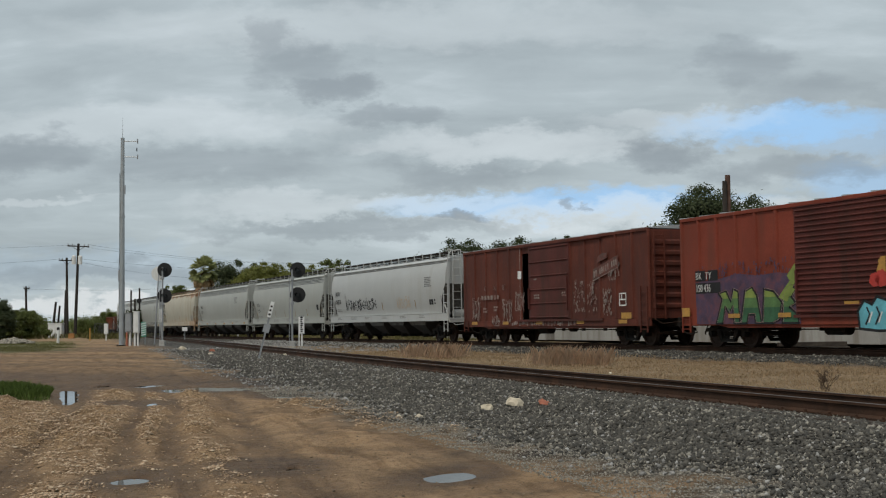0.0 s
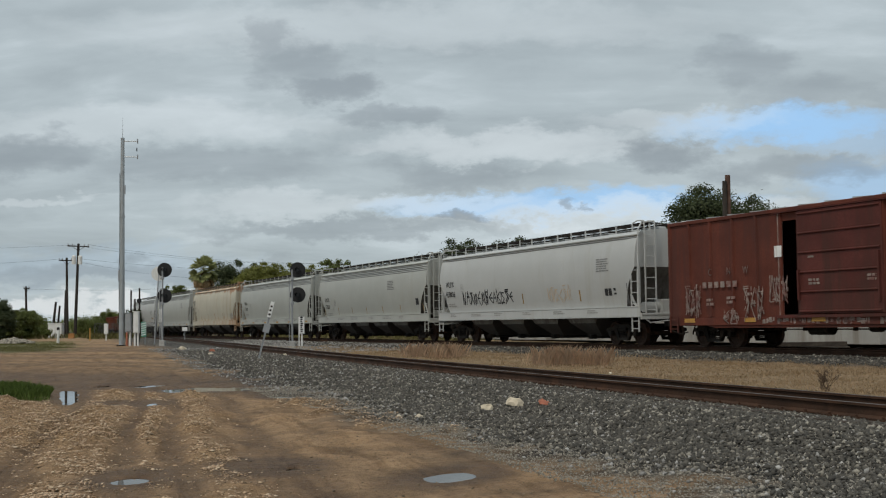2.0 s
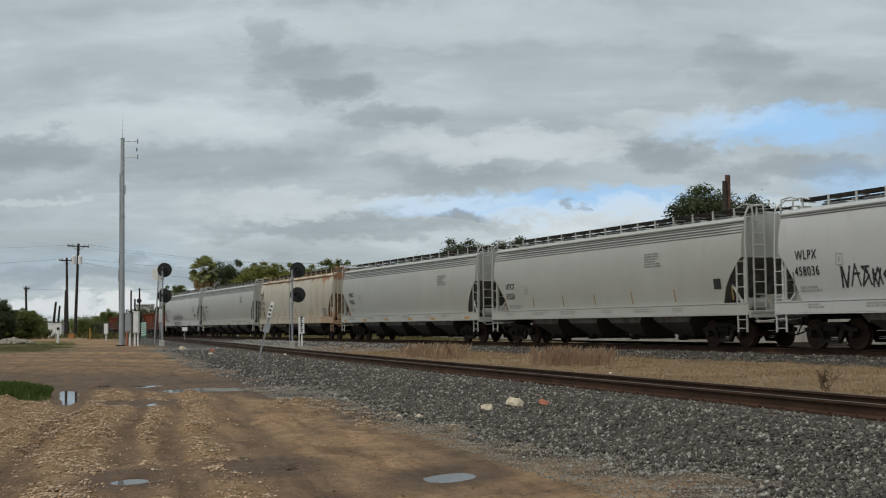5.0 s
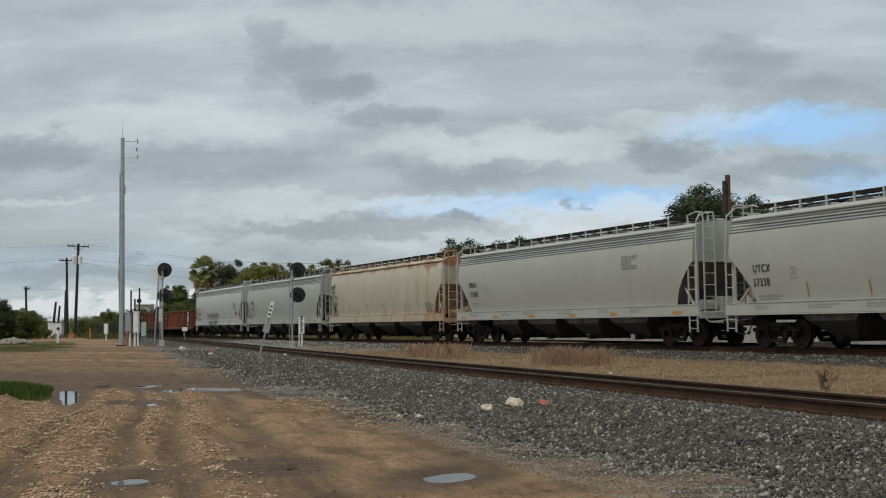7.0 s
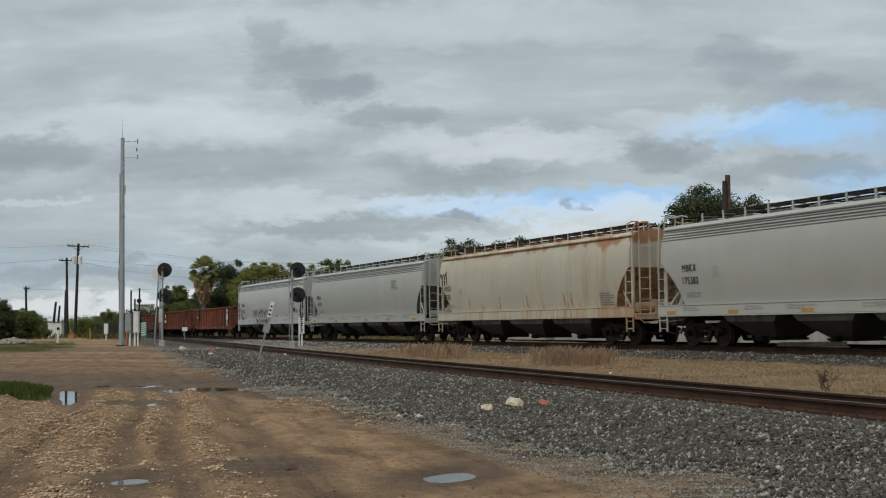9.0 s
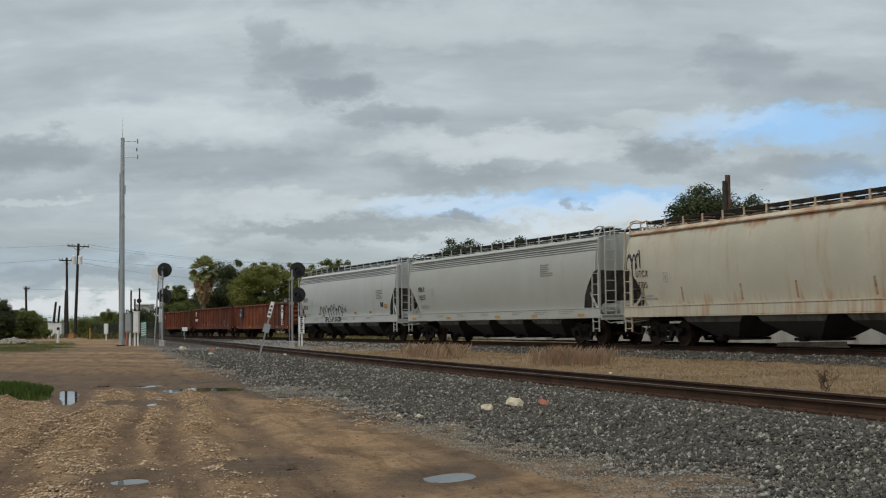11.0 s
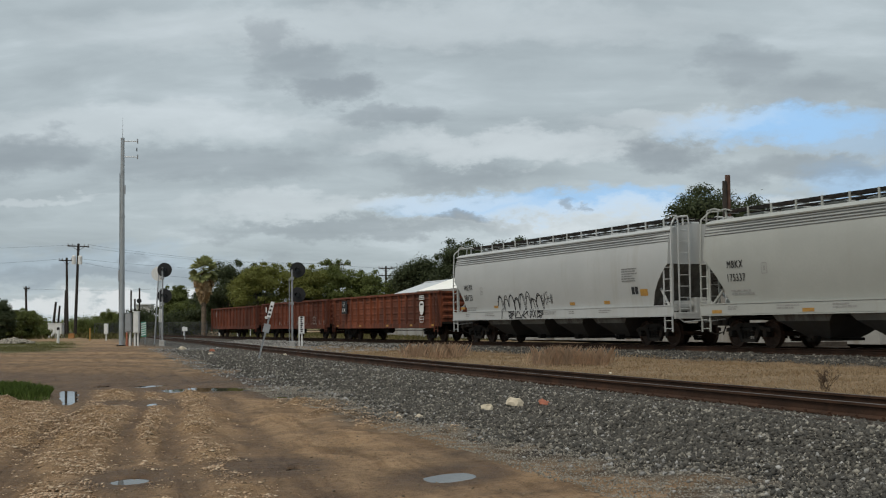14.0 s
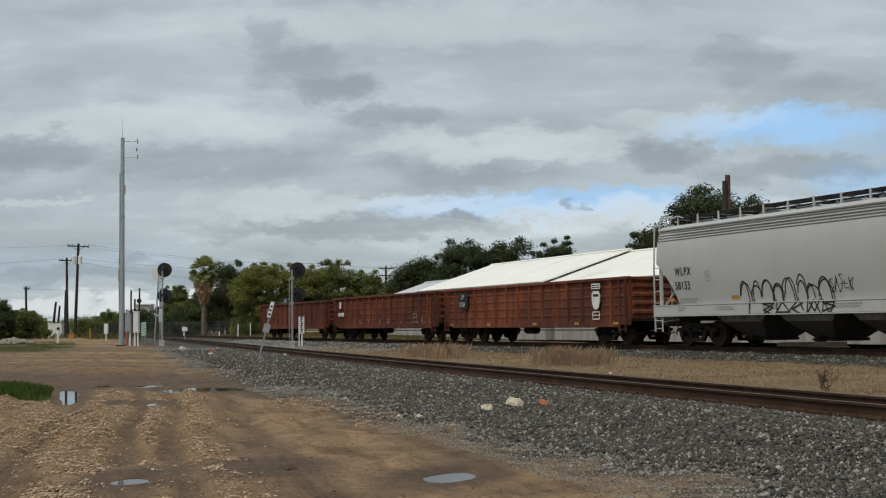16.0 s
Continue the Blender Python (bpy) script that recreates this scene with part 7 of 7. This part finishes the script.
def utility_pole(x, y, top, label, lean=0.0, r=0.16, arms=1, cans=0, arm_w=2.2, arm_turn=0):
    z = gz(x, y)
    t = thing("utility_pole", label, "utility pole", pose(x, y, z, 0, lean, 0), "utility poles")
    H = top - z
    part("pole", Mesher().tube((0, 0, -0.3), (0, 0, H), r, r * 0.7, 10), M["wood_pole"], t)
    for i in range(arms):
        za = H - 0.35 - 1.0 * i
        c, s = math.cos(radians(arm_turn)), math.sin(radians(arm_turn))
        arm = part("crossarm", Mesher().box(-arm_w / 2, arm_w / 2, -0.2, -0.08, za - 0.07, za + 0.07, 0.01), M["wood_pole"], t, at=pose(0, 0, 0, 0, 0, arm_turn))
        for k in (-0.95, -0.55, 0.55, 0.95):
            part("insulator", Mesher().tube((k * arm_w / 2, -0.14, za + 0.07), (k * arm_w / 2, -0.14, za + 0.3), 0.06, 0.045, 8), M["alu"], arm)
        part("arm_brace", Mesher().tube((-arm_w * 0.3, -0.14, za), (0, -0.1, za - 0.55), 0.025, n=5).tube((arm_w * 0.3, -0.14, za), (0, -0.1, za - 0.55), 0.025, n=5), M["wood_pole"], t, at=pose(0, 0, 0, 0, 0, arm_turn))
    for k in range(cans):
        xx = -0.42 + 0.78 * k
        part("transformer", Mesher().tube((xx, -0.25, H - 2.6), (xx, -0.25, H - 1.65), 0.26, n=14).tube((xx, -0.25, H - 1.65), (xx, -0.25, H - 1.5), 0.27, 0.15, 14), M["white"], t)
    return t


utility_pole(-45.85, 150, 11.5, "dark leaning utility pole with grey transformers", 1.8, 0.21, 1, 2, 2.6, 15)
utility_pole(-46.8, 150, 9.75, "dark utility pole with one crossarm", -0.8, 0.19, 1, 0, 2.0, 30)
utility_pole(-58.75, 170, 6.95, "short weathered utility pole with a guy", -1.5, 0.2, 1, 0, 1.0, 60)
utility_pole(-51.95, 160, 4.5, "cut-off dark pole by the cabinet", 6, 0.2, 0)
utility_pole(-51.5, 160.6, 4.0, "cut-off dark pole by the cabinet", 5, 0.17, 0)
utility_pole(-50.3, 160, 6.0, "slim dark pole behind the cabinet", 1, 0.15, 0)
utility_pole(-15.9, 170, 9.8, "utility pole beyond the trees with crossarms", 0, 0.2, 2, 0, 3.0, 20)
utility_pole(-14.9, 171, 9.9, "utility pole beyond the trees with crossarms", 0, 0.2, 2, 0, 3.2, 20)
utility_pole(-8.1, 170, 9.2, "utility pole beyond the trees with two crossarms", 0, 0.18, 2, 0, 2.2, 20)
for dx, top, r in ((0.0, 11.2, 0.20), (-0.30, 10.75, 0.17)):
    z = gz(20.3 + dx, 85)
    tagged(part("timber_pole", Mesher().tube((0, 0, 0), (-0.12, 0, (top - z) * 0.8), r * 1.15, r, 10).tube((-0.12, 0, (top - z) * 0.8), (-0.10, 0, top - z), r, r * 0.95, 10), M["pole_red"] if dx == 0 else M["wood_pole"], at=pose(20.35 + dx, 85 + dx, z)), "tall cut-off brown timber pole", "utility pole", "pair of cut-off poles")


def wire(a, b, sag):
    a, b = Vector(a), Vector(b)
    pts = [a.lerp(b, i / 20) - Vector((0, 0, sag * 4 * (i / 20) * (1 - i / 20))) for i in range(21)]
    tagged(part("power_line", Mesher().path(pts, 0.012, 4), M["wire"]), "thin black overhead line between poles", "power line", "overhead lines")


for dx in (-1.1, 1.1):
    wire((-45.4 + dx, 149.8, 11.35), (-15.5 + dx, 170, 9.7), 0.75)
wire((-45.5, 149.8, 9.6), (-15.5, 170, 8.7), 0.6)
wire((-46.5, 149.8, 9.5), (-15.5, 170, 8.7), 1.8)
wire((-46.5, 149.8, 11.3), (-92, 160, 12.0), 0.4)
wire((-47.4, 149.8, 9.6), (-92, 165, 9.4), 0.4)
wire((-58.9, 170, 6.6), (-25.3, 152, 6.2), 0.4)
wire((-15.5, 170, 9.6), (-8.1, 170, 9.0), 0.2)
wire((-8.1, 170, 9.0), (12, 168, 9.2), 0.5)


def yard_edge():
    # white cabinet, orange box, gravel heap
    x, y = -48.2, 150
    z = gz(x, y)
    t = thing("equipment_cabinet", "white equipment cabinet by the poles", "cabinet", pose(x, y, z))
    part("body", Mesher().box(-0.85, 0.85, -0.5, 0.5, 0.1, 1.78, 0.02), M["white"], t)
    part("roof", Mesher().box(-0.9, 0.9, -0.56, 0.56, 1.78, 1.86, 0.01), M["white"], t)
    part("cabinet_door", Mesher().box(-0.78, -0.03, -0.525, -0.502, 0.2, 1.7, 0.006), M["white"], t)
    part("cabinet_door", Mesher().box(0.03, 0.78, -0.525, -0.502, 0.2, 1.7, 0.006), M["white"], t)
    part("plinth", Mesher().box(-0.95, 0.95, -0.6, 0.6, -0.1, 0.1), M["concrete"], t)
    x, y = -43.2, 140
    z = gz(x, y)
    t = thing("water_barrier", "orange plastic barrier beside the road", "barrier", pose(x, y, z))
    part("body", Mesher().prism([(-0.25, 0), (0.25, 0), (0.22, 0.15), (0.1, 0.22), (0.1, 0.55), (-0.1, 0.55), (-0.1, 0.22), (-0.22, 0.15)], "x", -0.33, 0.33), M["orange"], t)
    part("cap", Mesher().box(-0.3, 0.3, -0.12, 0.12, 0.55, 0.60, 0.02), M["orange"], t)
    for x, y, w, h in ((-52.0, 152, 0.7, 1.1), (-53.4, 151, 0.5, 1.4), (-54.5, 150, 0.6, 1.7)):
        z = gz(x, y)
        t = thing("utility_box", "small pale utility box on the verge", "equipment box", pose(x, y, z), "utility boxes on the verge")
        part("case", Mesher().box(-w / 2, w / 2, -0.2, 0.2, 0.25, h, 0.02), M["white"], t)
        part("stand", Mesher().box(-w / 2 + 0.05, w / 2 - 0.05, -0.1, 0.1, 0, 0.25), M["alu"], t)
    rng = np.random.RandomState(2)
    p = []
    for i in range(420):
        r, a = math.sqrt(rng.rand()) * 1.7, rng.rand() * 6.283
        p.append((-35.7 + r * math.cos(a), 100 + r * math.sin(a), gz(-35.7, 100) + max(0, 0.42 * (1 - r / 1.7)) + 0.02))
    scatter("gravel_heap", np.array(p), OCT_V, OCT_F, 0.10 + rng.rand(420) * 0.1, M["grit"], label="low heap of pale gravel", category="gravel heap", seed=9)
    # chain-link fence behind the palm
    fence = thing("fence", "grey chain-link fence on steel posts", "fence")
    a, b, n = Vector((-40.5, 140, 0)), Vector((-19.5, 136, 0)), 15
    for i in range(n):
        q = a.lerp(b, i / (n - 1))
        part("fence_post", Mesher().tube((q.x, q.y, gz(q.x, q.y) - 0.1), (q.x, q.y, gz(q.x, q.y) + 1.75), 0.035, n=6), M["fence"], fence)
    me = Mesher()
    for k in range(180):
        q, q2 = a.lerp(b, k / 180), a.lerp(b, (k + 6) / 180)
        z = gz(q.x, q.y)
        me.tube((q.x, q.y, z + 0.03), (q2.x, q2.y, z + 1.65), 0.010, n=3, caps=False)
        me.tube((q2.x, q2.y, z + 0.03), (q.x, q.y, z + 1.65), 0.010, n=3, caps=False)
    mesh_ob = part("fence_mesh", me.mesh("fence_mesh", False), M["fence"], fence)
    tagged(mesh_ob, kind="stuff")
    z = gz(-30, 138)
    part("top_rail", Mesher().tube((a.x, a.y, z + 1.7), (b.x, b.y, z + 1.7), 0.02, n=6), M["fence"], fence)



yard_edge()

# ---- loose stones, mulch and grass ----


def rocks():
    for x, y, r, mat, label in ((0.69, 19.8, 0.105, "limestone", "pale limestone lump on the ballast"), (1.15, 19.8, 0.135, "limestone", "pale limestone lump on the ballast"), (1.60, 19.4, 0.085, "brickred", "broken reddish brick on the ballast"),
                                (-0.42, 19.6, 0.07, "limestone", "small pale stone at the ballast's edge"), (-0.75, 19.7, 0.05, "limestone", "small pale stone at the ballast's edge"),
                                (-14.3, 66.0, 0.20, "limestone", "pale stone beside the ballast"), (-10.9, 56.5, 0.13, "limestone", "pale stone beside the ballast"), (-11.6, 60.5, 0.15, "brickred", "reddish stone beside the ballast"),
                                (4.08, 29.8, 0.05, "limestone", "small pale stone in the dry grass"), (-6.4, 48.6, 0.10, "limestone", "pale stone by the rail")):
        rng = random.Random(int(x * 100) + 7)
        bm = bmesh.new()
        bmesh.ops.create_icosphere(bm, subdivisions=2, radius=r)
        for v in bm.verts:
            n = noise.noise(v.co * (2.2 / r * 0.6) + Vector((x, y, 0)))
            v.co *= 1 + 0.6 * n
            v.co.x *= 1.15
            v.co.z *= 0.72
        me = bpy.data.meshes.new("rock")
        bm.to_mesh(me)
        bm.free()
        tagged(part("rock", me, M[mat], at=pose(x, y, gz(x, y) + r * 0.35, rng.uniform(-15, 15), rng.uniform(-25, 10), rng.uniform(0, 360))), label, "rock", "stray rocks")


rocks()


def timber_stack():
    """Old ties left in a low pile by the warehouse."""
    t = thing("timber_stack", "low pile of dark old ties by the warehouse", "timber", pose(15.2, 50.0, gz(15.2, 50.0), 0, 0, 8))
    rng = random.Random(9)
    tie = Mesher().box(-1.3, 1.3, -0.115, 0.115, 0, 0.18, 0.012).mesh("old_tie")
    for row, n in ((0, 5), (1, 3)):
        for i in range(n):
            part("old_tie", tie, M["tie"], t, at=pose(rng.uniform(-0.35, 0.35), (i - n / 2) * 0.27, row * 0.185, 0, 0, rng.uniform(-5, 5)))


timber_stack()


def rubber_scrap(x, y):
    """A torn strip of dark rubber lying crumpled."""
    me = Mesher()
    prof = [(-0.34, 0.02), (-0.2, 0.10), (-0.05, 0.05), (0.1, 0.14), (0.24, 0.06), (0.36, 0.09)]
    for (x0, z0), (x1, z1) in zip(prof, prof[1:]):
        me.prism([(x0, z0), (x1, z1), (x1, z1 + 0.03), (x0, z0 + 0.03)], "y", -0.09, 0.10)
    tagged(part("rubber_scrap", me, M["black"], at=pose(x, y, gz(x, y) - 0.01, 0, 0, 15)), "torn dark rubber strip on the track's shoulder", "scrap")


rubber_scrap(8.3, 44.0)


def strew(n, y0, y1, d0, d1, seed, power=1.0):
    """Places along the near track's shoulder, d metres off its centre."""
    rng = np.random.RandomState(seed)
    y = y0 + (y1 - y0) * rng.rand(n) ** power
    d = d0 + (d1 - d0) * rng.rand(n)
    x = near_x(y) + d * math.hypot(1, 0.3145)
    return x, y, d, rng


def build_ballast():
    def put(name, n, y0, y1, d0, d1, seed, r0, r1, mat, label, oct_=False, edge=None):
        x, y, d, rng = strew(n, y0, y1, d0, d1, seed)
        if edge is not None:
            keep = rng.rand(n) < smooth01(d + (vnoise(x, y, 0.9, 11) - 0.5) * 1.3, edge[0], edge[1])
            x, y = x[keep], y[keep]
        r = r0 + (r1 - r0) * rng.rand(len(x)) ** 2
        p = np.stack([x, y, ground_z(x, y) + r * (0.15 + 0.5 * rng.rand(len(x)))], -1)
        scatter(name, p, OCT_V if oct_ else ICO_V, OCT_F if oct_ else ICO_F, r, mat, label=label, category="ballast", seed=seed, tilt=1.2)
    grey, pale = "loose grey ballast stones on the shoulder", "paler ballast stones among the grey"
    put("ballast", 46000, 8.5, 20, -4.5, -0.72, 1, 0.016, 0.040, M["stone"], grey, True, (-4.5, -2.7))
    put("ballast", 36000, 20, 34, -4.5, -0.72, 2, 0.018, 0.042, M["stone"], grey, True, (-4.5, -2.7))
    put("ballast", 22000, 34, 64, -4.3, -0.72, 3, 0.024, 0.052, M["stone"], grey, True, (-4.4, -3.2))
    put("ballast", 9000, 10, 60, -0.62, 0.62, 4, 0.022, 0.045, M["stone"], grey, True)
    put("ballast", 9000, 12, 60, 0.78, 2.5, 5, 0.022, 0.045, M["stone"], grey, True)
    put("pale_ballast", 3200, 8.5, 24, -5.0, -0.9, 6, 0.014, 0.036, M["pale_stone"], pale, True, (-5.2, -3.4))
    put("pale_ballast", 2600, 24, 70, -5.0, -0.9, 7, 0.022, 0.05, M["pale_stone"], pale, True)
    put("fine_gravel", 52000, 8.5, 30, -5.4, -2.6, 8, 0.006, 0.016, M["grit"], "fine pale gravel at the ballast's foot", True)
    # shoulder of the far track
    rng = np.random.RandomState(12)
    n = 14000
    y = 22 + 60 * rng.rand(n)
    d = np.where(rng.rand(n) < 0.8, -0.85 - 2.2 * rng.rand(n), -0.6 + 1.2 * rng.rand(n))
    x = far_x(y) + d * math.hypot(1, 0.43885)
    r = 0.03 + 0.035 * rng.rand(n) ** 2
    scatter("ballast", np.stack([x, y, ground_z(x, y) + r * 0.3], -1), OCT_V, OCT_F, r, M["stone"], label="loose grey ballast stones by the far track", category="ballast", seed=12, tilt=1.2)
    # gravel apron between the tracks by the signal
    n = 5000
    y = 58 + 40 * rng.rand(n)
    k = rng.rand(n)
    x = near_x(y) + 1.5 + (far_x(y) - near_x(y) - 3) * k
    r = 0.035 + 0.04 * rng.rand(n) ** 2
    scatter("ballast", np.stack([x, y, ground_z(x, y) + r * 0.3], -1), OCT_V, OCT_F, r, M["pale_stone"], label="pale loose stones between the tracks", category="ballast", seed=13, tilt=1.2)


build_ballast()


def build_mulch():
    rng = np.random.RandomState(31)
    n = 640000
    y = 8.2 + 21 * rng.rand(n) ** 1.15
    x = (rng.rand(n) - 0.5) * 2 * (y * 0.42)
    keep = rng.rand(n) < (chip_mask(x, y) ** 1.3 * (0.15 + 0.85 * smooth01(vnoise(x, y, 2.2, 41), 0.35, 0.65)) + 0.012 * smooth01(rut_line(x, y), 2.4, 1.0))
    for px, py, a, b, turn, level in PUDDLES:
        c, q = math.cos(turn), math.sin(turn)
        keep &= np.hypot(((x - px) * c + (y - py) * q) / (a * 1.7 + 0.08), (-(x - px) * q + (y - py) * c) / (b * 1.7 + 0.12)) > 1
    x, y = x[keep][:150000], y[keep][:150000]
    r = 0.008 + 0.023 * rng.rand(len(x)) ** 2.0
    p = np.stack([x, y, ground_z(x, y) + r * 0.35 + 0.004], -1)
    scatter("wood_mulch", p, [(a, b * 0.55, h) for a, b, h in OCT_V], OCT_F, r, M["chip"], label="coarse pale wood chips trodden into mud", category="mulch", flat=0.22, tilt=0.7, stretch=0.6, seed=32)
    # crumbs and clods on the open dirt
    n = 14000
    y = 8.2 + 26 * rng.rand(n) ** 1.2
    x = (rng.rand(n) - 0.5) * 2 * (y * 0.42)
    keep = (off_near(x, y) < -3.9) & (rng.rand(n) < 0.25 + 0.75 * smooth01(vnoise(x, y, 1.3, 43), 0.4, 0.7))
    x, y = x[keep], y[keep]
    r = 0.004 + 0.014 * rng.rand(len(x)) ** 3
    scatter("dirt_crumbs", np.stack([x, y, ground_z(x, y) + r * 0.3], -1), OCT_V, OCT_F, r, M["clod"], label="small clods and grit on the mud", category="grit", seed=33)


M["clod"] = material("mud_clod", (0.19, 0.14, 0.092), 0.95, 0, 0.3, 8, 60, 0.2, island=0.6)
build_mulch()


def blades(name, x, y, h, w, mat, label, category, seed, lean=0.35, kind="stuff", sink=0.0):
    """Grass: one narrow bent blade at each place."""
    rng = np.random.RandomState(seed)
    n = len(x)
    z = ground_z(x, y) - sink
    az = rng.rand(n) * 6.283
    tilt = lean * rng.rand(n)
    dx, dy = np.cos(az), np.sin(az)
    base = np.stack([x, y, z], -1)
    side = np.stack([-dy, dx, np.zeros(n)], -1) * w[:, None]
    mid = base + np.stack([dx * tilt * h * 0.35, dy * tilt * h * 0.35, h * 0.6], -1)
    tip = base + np.stack([dx * tilt * h, dy * tilt * h, h * np.sqrt(1 - (tilt * 0.6) ** 2)], -1)
    v = np.stack([base - side, base + side, mid + side * 0.8, tip, mid - side * 0.8], 1).reshape(-1, 3)
    f = np.arange(n * 5).reshape(-1, 5)
    return tagged(part(name, flat_mesh(name, v, f), mat), label, category, kind=kind)


def build_grass():
    rng = np.random.RandomState(51)
    # mown dry turf between the tracks
    n = 100000
    y = 15 + 60 * rng.rand(n) ** 1.5
    gap = (far_x(y) - near_x(y))
    k = rng.rand(n)
    x = near_x(y) + 2.0 + (gap - 5.0) * k
    keep = rng.rand(n) < 0.35 + 0.65 * smooth01(vnoise(x, y, 1.1, 52), 0.3, 0.6)
    x, y = x[keep], y[keep]
    h = (0.025 + 0.06 * rng.rand(len(x)) ** 2) * (0.6 + 0.9 * vnoise(x, y, 0.6, 53))
    blades("dry_grass", x, y, h, 0.004 + 0.0035 * rng.rand(len(x)), M["dry_grass"], "mown straw-coloured grass between the tracks", "grass", 54, 1.0)
    # taller clumps of seeding grass
    xs, ys = [], []
    for cx, cy, sx, sy, m in ((0.0, 46.5, 0.6, 1.0, 1600), (-1.2, 47.6, 0.4, 1.0, 450), (3.6, 37.2, 0.7, 0.9, 1500), (4.6, 36.2, 0.4, 0.6, 350)):
        xs.append(rng.normal(cx, sx * 0.6, m))
        ys.append(rng.normal(cy, sy * 0.7, m))
    x, y = np.concatenate(xs), np.concatenate(ys)
    h = 0.15 + 0.50 * rng.rand(len(x)) ** 1.8
    blades("tall_grass", x, y, h, 0.0022 + 0.002 * rng.rand(len(x)), M["tall_grass"], "tall seeding clumps of dry grass", "grass", 55, 0.6)
    # green tuft on the verge
    n = 34000
    y = 24.8 + 6.2 * rng.rand(n)
    x = -y * (0.326 + 0.10 * rng.rand(n))
    keep = (vnoise(x, y, 0.8, 57) > 0.18) & (rng.rand(n) < smooth01(x / y + (vnoise(x, y, 1.1, 66) - 0.5) * 0.03, -0.322, -0.345) * smooth01(y + (vnoise(x, y, 0.9, 67) - 0.5) * 2, 24.8, 26) * smooth01(y, 31.2, 29.4))
    x, y = x[keep], y[keep]
    blades("green_grass", x, y, 0.08 + 0.17 * rng.rand(len(x)), 0.004 + 0.004 * rng.rand(len(x)), M["green_grass"], "lush green grass at the yard's edge", "grass", 58, 0.7)
    n = 16000
    y = 66 + 44 * rng.rand(n)
    x = -y * (0.305 + 0.12 * rng.rand(n))
    keep = (vnoise(x, y, 0.25, 60) > 0.48) & (rng.rand(n) < smooth01(x / y + (vnoise(x, y, 0.2, 68) - 0.5) * 0.04, -0.295, -0.335))
    x, y = x[keep], y[keep]
    blades("green_grass", x, y, 0.03 + 0.08 * rng.rand(len(x)), 0.010 + 0.008 * rng.rand(len(x)), M["verge"], "thin green grass on the far verge", "grass", 59, 0.7)
    n = 16000
    y = 84 + 60 * rng.rand(n)
    x = far_x(y) + 5.0 + 15 * rng.rand(n)
    blades("green_grass", x, y, 0.08 + 0.2 * rng.rand(len(x)), 0.015 + 0.012 * rng.rand(len(x)), M["verge"], "rough verge grass beyond the far track", "grass", 61, 0.7)
    # low scrub along the far edge of the yard
    n = 9000
    y = 128 + 40 * rng.rand(n)
    x = -34 - 32 * rng.rand(n)
    keep = vnoise(x, y, 0.3, 63) > 0.5
    x, y = x[keep], y[keep]
    blades("scrub", x, y, 0.2 + 0.6 * rng.rand(len(x)), 0.03 + 0.03 * rng.rand(len(x)), M["verge"], "rough low scrub along the road", "scrub", 64, 0.9)


M["verge"] = leaf_material("verge_grass", (0.14, 0.13, 0.05), 0.5)
build_grass()


def dead_weed(x, y, h, seed, n=16):
    rng = random.Random(seed)
    me = Mesher()
    z = gz(x, y)
    for i in range(n):
        a, l = rng.uniform(0, 6.283), rng.uniform(0.5, 1.0) * h
        p = Vector((rng.gauss(0, 0.06), rng.gauss(0, 0.04), 0))
        pts = [p.copy()]
        d = Vector((math.cos(a) * 0.25, math.sin(a) * 0.25, 1)).normalized()
        for k in range(5):
            d = (d + Vector((rng.gauss(0, 0.28), rng.gauss(0, 0.28), 0.05))).normalized()
            p = p + d * l / 5
            pts.append(p.copy())
            if k > 1:
                e = p + (d + Vector((rng.gauss(0, 0.8), rng.gauss(0, 0.8), 0.1))).normalized() * l * 0.22
                me.tube(p, e, 0.004, 0.002, 4, False)
                for _ in range(4):
                    q = e + Vector((rng.gauss(0, 0.02), rng.gauss(0, 0.02), rng.gauss(0, 0.02)))
                    me.tube(q, q + Vector((0.012, 0.01, 0.014)), 0.008, 0.003, 4, False)
        me.path(pts, 0.0045, 4)
    tagged(part("dead_weed", me, M["weed"], at=pose(x, y, z)), "dry brown weed standing in the grass", "weed")


dead_weed(6.9, 22.0, 0.42, 3, 18)
dead_weed(-2.1, 36.5, 0.25, 5, 5)


def motions():
    for car, sc, half in moving:
        walk(car, [(t, car_pose(sc - run(t), half)) for t in range(17)])
    turns = [(f / 15, run(f / 15) / WHEEL_R) for f in range(241)]
    for w, dx in rolling:
        walk(w, [(t, Matrix.Translation((dx, 0, WHEEL_R)) @ Matrix.Rotation(a, 4, "Y")) for t, a in turns])


motions()
